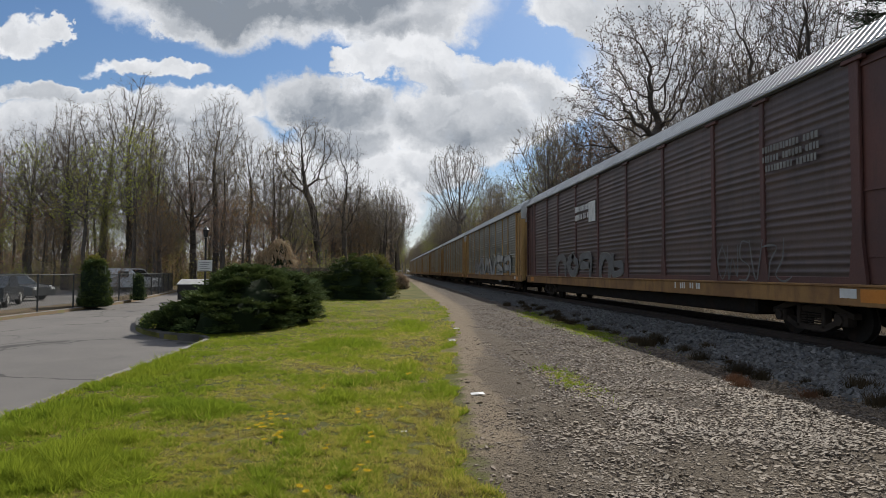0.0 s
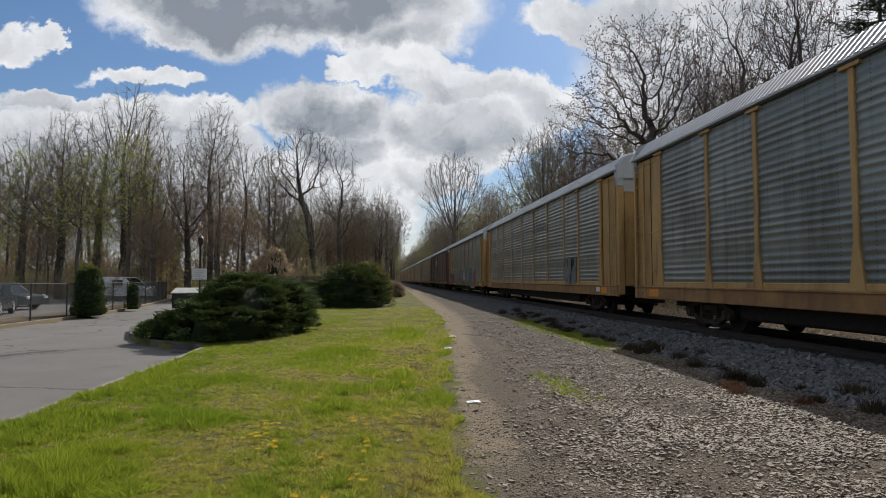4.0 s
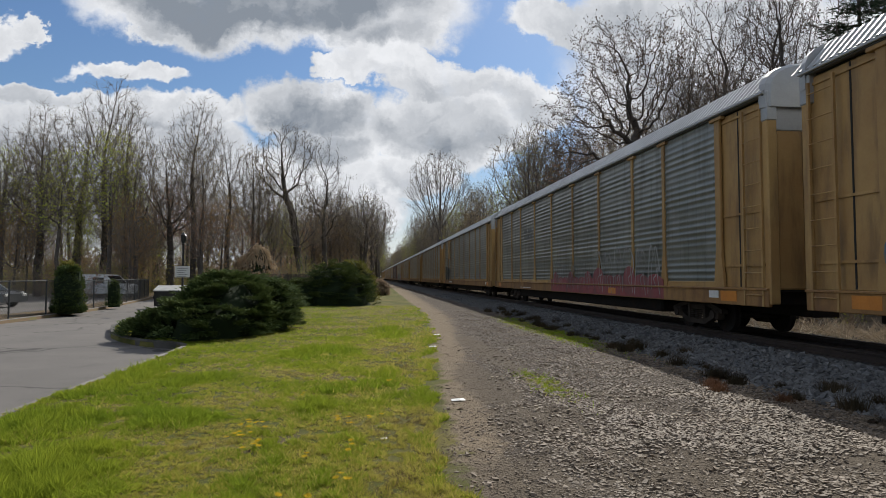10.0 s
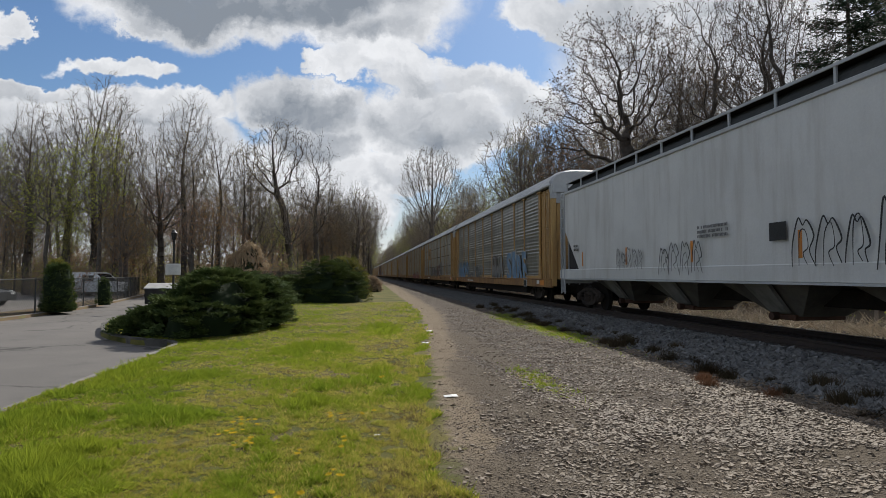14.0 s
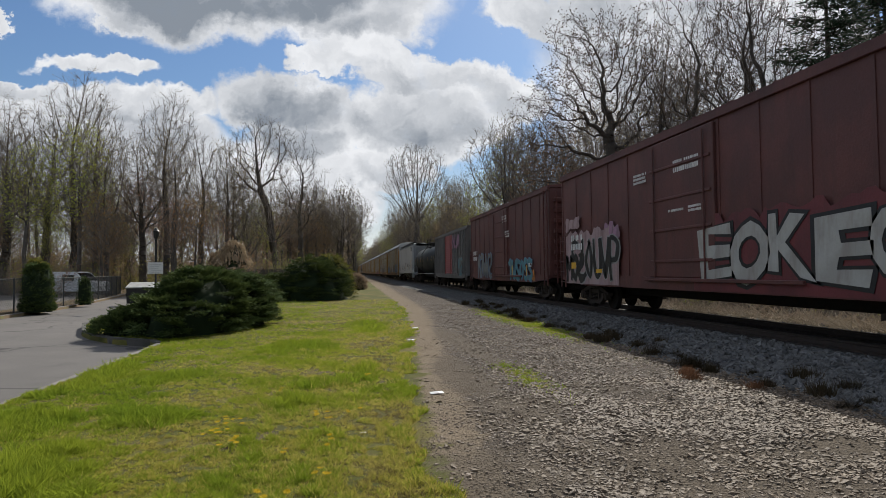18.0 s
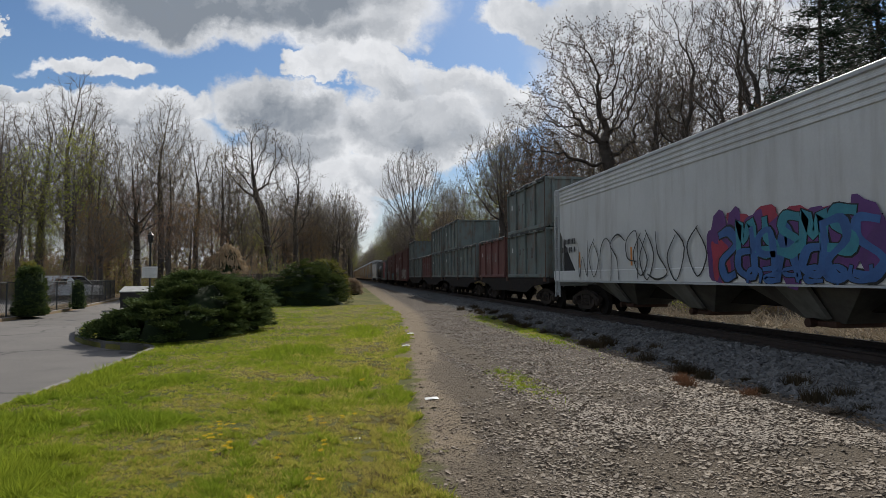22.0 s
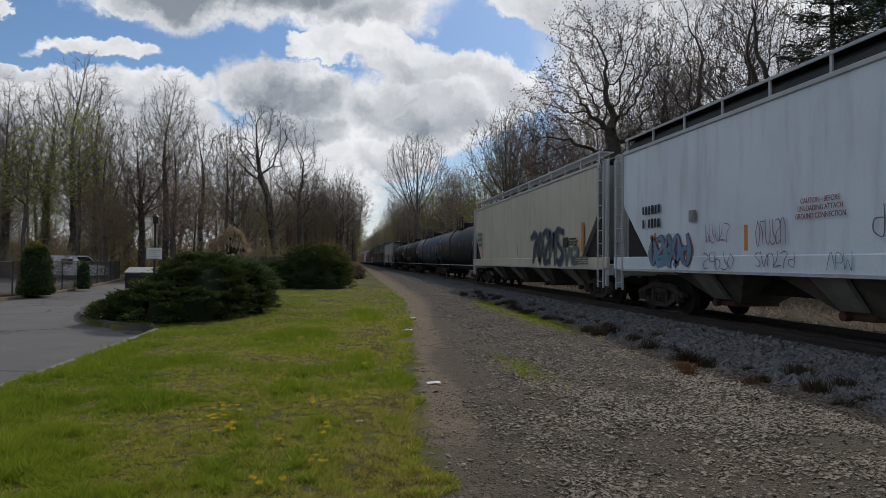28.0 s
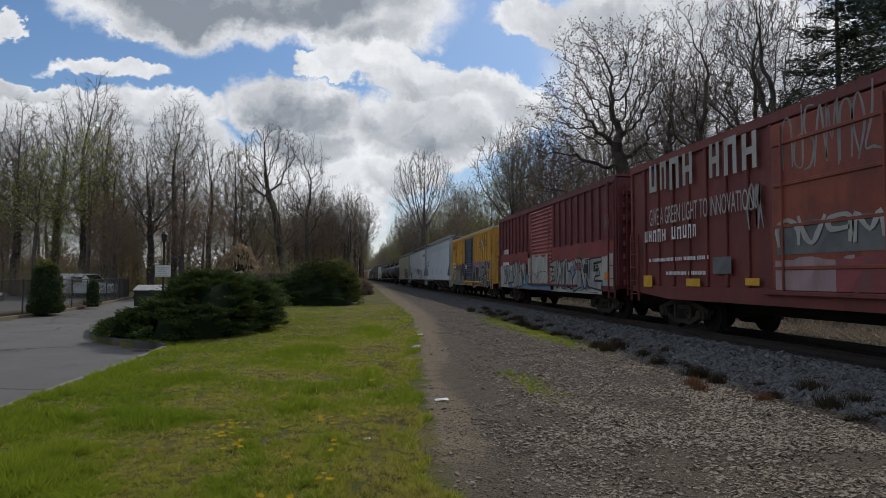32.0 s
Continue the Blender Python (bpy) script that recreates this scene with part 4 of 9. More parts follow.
            part("ladder", lm, frame_mat, car, at=pose(s * 1.52 + (0.05 if s > 0 else 0), (12.9 if e > 0 else -13.55), 0))
    for e in (-1, 1):
        w = Mesh()
        for x in (-1.28, -0.64, 0.02, 0.66):
            w.box(x, x + 0.61, min(e * 13.55, e * 13.68), max(e * 13.55, e * 13.68), 1.1, 5.2, 0.03)
        part("end_wall", w, frame_mat, car)
        part("end_top", Mesh().box(-1.42, 1.42, min(e * 13.56, e * 13.7), max(e * 13.56, e * 13.7), 4.42, 5.26, 0.02), M["roof_white"] if frame_mat is M["yellow"] else frame_mat, car, "white upper panel of the end")
        part("end_side_top", Mesh().box(-1.54, -1.3, min(e * 13.5, e * 13.77), max(e * 13.5, e * 13.77), 4.62, 5.24, 0.02), M["roof_white"] if frame_mat is M["yellow"] else frame_mat, car, "white upper corner of the end")
        # rounded cap that closes the roof's end
        arc = [(1.57 * math.copysign(abs(math.cos(a)) ** 0.6, math.cos(a)), 5.2 + 0.7 * math.sin(a) ** 0.8) for a in [math.pi * i / 14 for i in range(15)]]
        arc = [(1.57, 4.9)] + arc + [(-1.57, 4.9)]
        na = len(arc)
        cv = [(x * f, e * y, 4.9 + (z - 4.9) * f) for y, f in ((13.56, 1.0), (13.72, 0.985), (13.8, 0.93)) for x, z in arc]
        cf = [(j * na + i, j * na + i + 1, (j + 1) * na + i + 1, (j + 1) * na + i) for j in range(2) for i in range(na - 1)] + [tuple(range(2 * na, 3 * na)), tuple(range(na))]
        part("roof_end_cap", Mesh().add(cv, cf), M["roof_white"], car, "white rounded end cap of the roof")
        coupler(car, e * 13.6, e)
        truck(car, e * 10.05)
    # corrugated roof
    cross = [(-1.6, 5.22), (-1.56, 5.26), (-1.12, 5.76), (-0.55, 5.9), (0.55, 5.9), (1.12, 5.76), (1.56, 5.26), (1.6, 5.22)]
    ys, k = [], -13.7
    while k < 13.7:
        ys += [(k, 0.0), (k + 0.08, 0.0), (k + 0.11, 0.028), (k + 0.17, 0.028)]
        k += 0.2
    n = len(cross)
    vs = [(x * (1 + h * 0.4), y, z + h) for y, h in ys for x, z in cross]
    fs = [(j * n + i, j * n + i + 1, (j + 1) * n + i + 1, (j + 1) * n + i) for j in range(len(ys) - 1) for i in range(n - 1)]
    part("roof", Mesh().add(vs, fs), M["roof_white"], car, "pale corrugated steel roof")
    return car


def boxcar(length, height, body, door, roof, label, door_w=3.0, door_y=0.0, ribs=9, plug=False, rib_mat=None, rib_out=0.07):
    car = thing("boxcar", label, "railcar", "freight cars of the train")
    h = length / 2
    part("underframe", Mesh().box(-0.35, 0.35, -h + 0.3, h - 0.3, 0.5, 0.95, 0.02).box(-1.3, 1.3, -h + 0.3, h - 0.3, 0.85, 1.0), M["iron"], car)
    part("body", Mesh().box(-1.46, 1.46, -h, h, 1.0, height - 0.2, 0.03), body, car)
    for s in (-1, 1):
        x0, x1 = (min(s * 1.45, s * 1.53), max(s * 1.45, s * 1.53))
        part("side_sill", Mesh().prism([(-h, 0.98), (-h * 0.72, 0.8), (h * 0.72, 0.8), (h, 0.98), (h, 1.14), (-h, 1.14)], x0, x1), body, car)
        part("top_chord", Mesh().box(x0, x1, -h, h, height - 0.35, height - 0.18, 0.015), body, car)
        d0, d1 = door_y - door_w / 2, door_y + door_w / 2
        for half in ((-h, d0), (d1, h)):
            for k in range(ribs + 1):
                y = half[0] + 0.06 + (half[1] - half[0] - 0.12) * k / ribs
                part("side_rib", Mesh().box(min(s * 1.45, s * (1.46 + rib_out)), max(s * 1.45, s * (1.46 + rib_out)), y - 0.05, y + 0.05, 1.14, height - 0.35, 0.02 if rib_out > 0.04 else 0.006), rib_mat or body, car)
        dm = Mesh()
        if plug:
            dm.box(min(s * 1.46, s * 1.56), max(s * 1.46, s * 1.56), d0, d1, 1.12, height - 0.4, 0.02)
        else:
            pr = [(s * (1.5 + d), z) for d, z in panel_profile(1.12, height - 0.4, 0.16, 0.04)]
            dm.strip(pr if s > 0 else pr[::-1], d0, d1)
            dm.box(min(s * 1.46, s * 1.55), max(s * 1.46, s * 1.55), d0 - 0.05, d0 + 0.04, 1.12, height - 0.4)
            dm.box(min(s * 1.46, s * 1.55), max(s * 1.46, s * 1.55), d1 - 0.04, d1 + 0.05, 1.12, height - 0.4)
        dob = part("door", dm, door, car, "sliding side door")
        if plug:
            for z in (1.5, 2.3, 3.1, 3.9):
                part("door_rib", Mesh().box(min(s * 1.5, s * 1.59), max(s * 1.5, s * 1.59), d0 + 0.1, d1 - 0.1, z, z + 0.07, 0.01), door, dob)
        for y in (d0 + 0.35, d1 - 0.35):
            part("lock_rod", Mesh().tube((s * 1.6, y, 1.1), (s * 1.6, y, height - 0.5), 0.022, 8), door, dob)
        part("door_track", Mesh().box(min(s * 1.5, s * 1.62), max(s * 1.5, s * 1.62), d0 - door_w * 0.9, d1 + 0.2, 1.02, 1.1, 0.01), body, car)
        for e in (-1, 1):
            part("ladder", ladder_mesh(0.45, 0.7, height - 0.3 if e < 0 else 2.6, 9 if e < 0 else 5), body, car, at=pose(s * 1.53 + (0.05 if s > 0 else 0), (h - 0.52 if e > 0 else -h + 0.06), 0))
    for e in (-1, 1):
        w = Mesh()
        for k in range(8):
            z = 1.1 + (height - 1.5) * k / 8
            w.box(-1.3, 1.3, min(e * h, e * (h + 0.07)), max(e * h, e * (h + 0.07)), z, z + 0.2, 0.03)
        part("end_corrugation", w, body, car)
        part("ladder", ladder_mesh(0.45, 0.8, height - 0.4, 9).moved(pose(0, 0, 0, 0, 0, 90)), body, car, at=pose(-0.75, e * (h + 0.1), 0))
        coupler(car, e * h, e)
        truck(car, e * (h - 2.0))
    r = Mesh()
    r.prism([(-1.53, height - 0.2), (1.53, height - 0.2), (1.53, height - 0.14), (0, height), (-1.53, height - 0.14)], -h - 0.05, h + 0.05)
    for k in range(12):
        y = -h + length * (k + 0.5) / 12
        r.prism([(-1.53, height - 0.15), (1.53, height - 0.15), (1.53, height - 0.11), (0, height + 0.03), (-1.53, height - 0.11)], y - 0.04, y + 0.04)
    r.v = [(y, x, z) for x, y, z in r.v]
    part("roof", r, roof, car, "ribbed steel roof")
    return car


M["tarp"] = paint("dark_tarpaulin", (0.045, 0.05, 0.05), (0.03, 0.034, 0.034), 0.9, 0, 2, 14, 0.3, grime=0.3)
# bay colours, both grimy: pale for the lit faces, dark for the shaded ones
M["bay_lit"] = paint("lit_dusty_bay_face", (0.27, 0.265, 0.24), (0.19, 0.185, 0.165), 0.7, 0, 1.2, 16, 0.8, (0.07, 0.06, 0.05), 0.6)
M["bay"] = paint("shade_dark_dirty_bay", (0.15, 0.14, 0.12), (0.09, 0.083, 0.072), 0.75, 0, 1.2, 16, 0.6, (0.04, 0.035, 0.03), 0.5)


def hopper(length, body, trim, roof, label, dark_roof=False, height=4.6, high_walk=True, flutes=False):
    car = thing("covered_hopper_car", label, "railcar", "freight cars of the train")
    h = length / 2
    a = h - 0.75
    part("underframe", Mesh().box(-0.3, 0.3, -h + 0.2, h - 0.2, 0.65, 1.0, 0.02), M["iron"], car)
    inner = Mesh()
    n = 0
    sec = [(-1.5, 1.6), (-1.5, height - 0.06), (1.5, height - 0.06), (1.5, 1.6)]
    inner.add([(x, e * (a - (0.02 if z > 2 else 1.75)), z if z > 2 else 1.3) for e in (-1, 1) for x, z in sec], [(0, 1, 2, 3), (7, 6, 5, 4), (0, 4, 5, 1), (1, 5, 6, 2), (2, 6, 7, 3), (3, 7, 4, 0)])
    part("slope_sheet", inner, trim, car, "sloping end sheets")
    for s in (-1, 1):
        out = [(-a, height), (-a, 3.0), (-a + 0.25, 2.75), (-a + 1.5, 1.5), (a - 1.5, 1.5), (a - 0.25, 2.75), (a, 3.0), (a, height)]
        m = Mesh()
        m.prism(out, min(s * 1.53, s * 1.56), max(s * 1.53, s * 1.56))
        part("side_sheet", m, body, car)
        part("side_sill", Mesh().box(min(s * 1.45, s * 1.585), max(s * 1.45, s * 1.585), -h + 0.1, h - 0.1, 1.16, 1.52, 0.02), body, car)
        part("sill_lip", Mesh().box(min(s * 1.4, s * 1.62), max(s * 1.4, s * 1.62), -h + 0.6, h - 0.6, 1.12, 1.16), trim, car)
        if flutes:
            for k in range(4):
                part("top_flute", Mesh().box(min(s * 1.55, s * 1.585), max(s * 1.55, s * 1.585), -a + 0.05, a - 0.05, height - 0.62 + 0.13 * k, height - 0.55 + 0.13 * k, 0.012), body, car)
        part("eave_rail", Mesh().box(min(s * 1.48, s * 1.6), max(s * 1.48, s * 1.6), -a, a, height - 0.09, height + 0.01, 0.015), trim, car)
        for e in (-1, 1):
            part("end_post", Mesh().box(min(s * 1.42, s * 1.54), max(s * 1.42, s * 1.54), min(e * (h - 0.32), e * (h - 0.2)), max(e * (h - 0.32), e * (h - 0.2)), 0.6, height + 0.05, 0.02), trim, car)
            part("ladder", ladder_mesh(0.42, 0.55, height, 10), trim, car, at=pose(s * 1.56 + (0.05 if s > 0 else 0), (h - 0.72 if e > 0 else -h + 0.3), 0))
            # black triangular sheet painting the shade of the open hopper end
            part("bay_gusset", Mesh().prism([(e * (a - 0.05), 2.9), (e * (a - 1.45), 1.52), (e * (a - 0.05), 1.52)][::e], min(s * 1.40, s * 1.42), max(s * 1.40, s * 1.42)), M["inside"], car)
        for k in range(5):
            y = -a + 2 * a * (k + 0.5) / 5
            part("orange_reflector", Mesh().box(min(s * 1.56, s * 1.568), max(s * 1.56, s * 1.568), y - 0.05, y + 0.05, 1.62, 2.15), M["orange"], car)
    r = Mesh().strip([(-1.55, height - 0.02), (-1.5, height + 0.03), (-0.9, height + 0.16), (0, height + 0.2), (0.9, height + 0.16), (1.5, height + 0.03), (1.55, height - 0.02)], -a, a)
    part("roof", r, roof, car)
    wk = Mesh()
    for x in (-0.75, 0.75):
        wk.box(x - 0.22, x + 0.22, -a - 0.3, a + 0.3, height + 0.2, height + 0.24)
    part("running_board", wk, M["iron"] if dark_roof else trim, car, "steel grating walkway on the roof")
    for k in range(9):
        y = -a + 0.4 + (2 * a - 0.8) * k / 8
        part("walkway_bracket", Mesh().prism([(-1.3, 0), (-0.95, 0.24), (-0.9, 0.24), (-1.2, 0)], -0.03, 0.03).moved(Matrix(((0, 1, 0, 0), (1, 0, 0, 0), (0, 0, 1, 0), (0, 0, 0, 1)))), trim, car, at=pose(0, y, height + 0.02))
    if high_walk:
        # raised grating walkways on posts along both eaves
        for s in (-1, 1):
            part("eave_walkway", Mesh().box(min(s * 1.02, s * 1.5), max(s * 1.02, s * 1.5), -a, a, height + 0.36, height + 0.39), M["iron"] if dark_roof else trim, car, "raised grating walkway")
            slope = [(s * 1.5, height + 0.02), (s * 1.42, height + 0.2), (s * 1.2, height + 0.37)]
            if dark_roof:
                part("walkway_grating", Mesh().strip(slope if s < 0 else slope[::-1], -a, a), M["tarp"], car, "dark sloping grating under the walkway")
            part("walkway_edge", Mesh().box(min(s * 1.5, s * 1.53), max(s * 1.5, s * 1.53), -a, a, height + 0.34, height + 0.4), trim, car)
            for k in range(13):
                y = -a + 0.1 + (2 * a - 0.2) * k / 12
                part("walkway_post", Mesh().box(min(s * 1.47, s * 1.52), max(s * 1.47, s * 1.52), y - 0.03, y + 0.03, height - 0.02, height + 0.42, 0.008), trim, car)
    for k in range(6):
        y = -a + 2 * a * (k + 0.5) / 6
        part("roof_hatch", Mesh().lathe([(0, 0.3), (0.12, 0.3), (0.14, 0.25), (0.15, 0.0)], 14, "z"), trim, car, at=pose(0, y, height + 0.2))
    nb = 4
    bw = (2 * a - 3.0) / nb
    for k in range(nb):
        y = -a + 1.5 + bw * (k + 0.5)
        b = Mesh()
        b.add([(x, y + d, z) for z, w, q in ((1.45, 1.42, bw * 0.49), (0.42, 0.5, 0.45)) for x, d in ((-w, -q), (w, -q), (w, q), (-w, q))], [(0, 4, 5, 1), (1, 5, 6, 2), (2, 6, 7, 3), (3, 7, 4, 0), (4, 7, 6, 5)])
        bay = part("hopper_bay", b, M["bay"], car, "sloping discharge bay")
        for s in (-1, 1):
            # added pale face: the lit side of the bay, lightened by colour
            part("bay_sheet", Mesh().add([(s * 1.45, y - 0.45, 1.3), (s * 1.45, y + 0.45, 1.3), (s * 0.72, y + 0.28, 0.5), (s * 0.72, y - 0.28, 0.5), (s * 1.35, y - 0.45, 1.3), (s * 1.35, y + 0.45, 1.3), (s * 0.62, y + 0.28, 0.5), (s * 0.62, y - 0.28, 0.5)],
                                          [(0, 1, 2, 3), (7, 6, 5, 4), (0, 4, 5, 1), (1, 5, 6, 2), (2, 6, 7, 3), (3, 7, 4, 0)]), M["bay_lit"], bay, "pale bay face with its light put into the colour")
        part("outlet_gate", Mesh().box(-0.6, 0.6, y - 0.35, y + 0.35, 0.33, 0.45, 0.02).tube((-0.75, y + 0.2, 0.4), (-0.6, y + 0.2, 0.4), 0.09, 10), M["rust"], bay)
    for e in (-1, 1):
        part("end_sill", Mesh().box(-1.5, 1.5, min(e * (h - 0.35), e * (h - 0.1)), max(e * (h - 0.35), e * (h - 0.1)), 0.95, 1.3, 0.02), trim, car)
        for x in (-0.9, 0.9):
            part("end_brace", Mesh().tube((x, e * (h - 0.25), 1.3), (x, e * (a - 0.05), 4.0), 0.05, 8), trim, car)
        part("ladder", ladder_mesh(0.45, 0.9, height, 10).moved(pose(0, 0, 0, 0, 0, 90)), trim, car, at=pose(-0.8, e * (h - 0.2), 0))
        coupler(car, e * (h - 0.2), e)
        truck(car, e * (h - 1.9))
    return car


def tank_car(length, skin, label, radius=1.44, axis_z=2.58):
    car = thing("tank_car", label, "railcar", "freight cars of the train")
    h = length / 2
    b = h - 0.25
    prof_t = [(-b, 0.0)] + [(-b + 0.62 * (1 - math.cos(a)), radius * math.sin(a)) for a in [i * math.pi / 16 for i in range(1, 8)]] + [(-b + 0.62, radius), (-b * 0.33, radius), (-b * 0.33 + 0.02, radius + 0.006), (b * 0.33, radius + 0.006), (b * 0.33 + 0.02, radius)]
    prof_t += [(b - 0.62, radius)] + [(b - 0.62 * (1 - math.cos(a)), radius * math.sin(a)) for a in [i * math.pi / 16 for i in range(7, 0, -1)]] + [(b, 0.0)]
    part("tank", Mesh().lathe(prof_t, 56), skin, car, smooth=True, at=pose(0, 0, axis_z))
    part("centre_sill", Mesh().box(-0.3, 0.3, -h + 0.2, h - 0.2, 0.75, 1.05, 0.02), M["iron"], car)
    for e in (-1, 1):
        part("saddle", Mesh().box(-1.25, 1.25, e * (h - 1.6) - 0.35, e * (h - 1.6) + 0.35, 0.95, 1.75, 0.05), M["iron"], car)
        part("end_platform", Mesh().box(-1.5, 1.5, min(e * (h - 1.3), e * (h - 0.1)), max(e * (h - 1.3), e * (h - 0.1)), 1.0, 1.08, 0.01), M["iron"], car)
        rl = Mesh()
        for x in (-1.45, 1.45):
            rl.tube((x, e * (h - 0.15), 0.5), (x, e * (h - 0.15), 2.1), 0.025, 6).tube((x, e * (h - 1.2), 1.05), (x, e * (h - 1.2), 2.1), 0.025, 6).tube((x, e * (h - 0.15), 2.1), (x, e * (h - 1.2), 2.1), 0.025, 6)
        rl.tube((-1.45, e * (h - 0.15), 2.1), (1.45, e * (h - 0.15), 2.1), 0.025, 6)
        part("end_railing", rl, M["iron"], car)
        coupler(car, e * (h - 0.2), e)
        truck(car, e * (h - 1.6))
    for s in (-1, 1):
        part("side_handrail", Mesh().tube((s * 1.5, -h + 0.3, 1.1), (s * 1.5, h - 0.3, 1.1), 0.03, 8), M["grab"], car, "pale steel handrail along the side")
        ld = Mesh()
        for y in (-0.22, 0.22):
            ld.tube((s * 1.62, y, 1.1), (s * 1.62, y, 3.2), 0.02, 6).tube((s * 1.62, y, 3.2), (s * 0.9, y, 4.15), 0.02, 6)
        for k in range(2, 9):
            ld.tube((s * 1.62, -0.22, 0.6 + 0.3 * k), (s * 1.62, 0.22, 0.6 + 0.3 * k), 0.014, 6)
        part("ladder", ld, M["iron"], car)
        for y in (-b + 0.55, -5.9, -2.9, 0.75, 2.9, 5.9, b - 0.55):
            m = Mesh()
            a0 = math.asin(min(0.99, 0.35))
            pts = [(s * (radius + 0.012) * math.cos(q), (radius + 0.012) * math.sin(q)) for q in (-0.17, -0.06, 0.06, 0.17)]
            m.strip(pts if s < 0 else pts[::-1], y - 0.05, y + 0.05)
            part("yellow_reflector", m, M["sign_yellow"], car, at=pose(0, 0, axis_z))
    top = axis_z + radius
    part("manway", Mesh().lathe([(-0.1, 0.42), (0.42, 0.42), (0.45, 0.36), (0.5, 0.0)], 20, "z"), M["iron"], car, at=pose(0, 0.5, top))
    part("valve_housing", Mesh().lathe([(-0.1, 0.3), (0.3, 0.3), (0.36, 0.25), (0.38, 0.0)], 16, "z"), M["iron"], car, at=pose(0, -0.5, top))
    pl = Mesh().box(-0.85, 0.85, -1.15, 1.15, top - 0.12, top - 0.07)
    for x in (-0.85, 0.85):
        for y in (-1.15, 0, 1.15):
            pl.tube((x, y, top - 0.3), (x, y, top + 0.75), 0.025, 6)
        for z in (0.4, 0.75):
            pl.tube((x, -1.15, top + z), (x, 1.15, top + z), 0.022, 6)
    part("platform", pl, M["iron"], car, "walkway with railing round the manway")
    return car


M["grab"] = paint("pale_handrail", (0.4, 0.4, 0.38), (0.3, 0.3, 0.28), 0.5, 0, 3, 20, 0, grime=0.2)


def container_flat(length, label):
    car = thing("flatcar", label, "railcar", "freight cars of the train")
    h = length / 2
    part("deck", Mesh().box(-1.45, 1.45, -h, h, 1.08, 1.26, 0.02), M["iron"], car)
    for s in (-1, 1):
        part("side_sill", Mesh().prism([(-h, 1.05), (-h * 0.65, 0.9), (-h * 0.5, 0.62), (h * 0.5, 0.62), (h * 0.65, 0.9), (h, 1.05), (h, 1.24), (-h, 1.24)], min(s * 1.42, s * 1.5), max(s * 1.42, s * 1.5)), M["iron"], car)
        part("air_tank", Mesh().tube((s * 0.8, -0.9, 0.75), (s * 0.8, 0.6, 0.75), 0.22, 14), M["iron"], car)
        for y in (-h + 0.5, 0.0, h - 0.5):
            part("container_latch", Mesh().box(min(s * 1.45, s * 1.55), max(s * 1.45, s * 1.55), y - 0.15, y + 0.15, 1.1, 1.3, 0.02), M["rust"], car)
    for e in (-1, 1):
        coupler(car, e * h, e)
        truck(car, e * (h - 1.7))
    return car




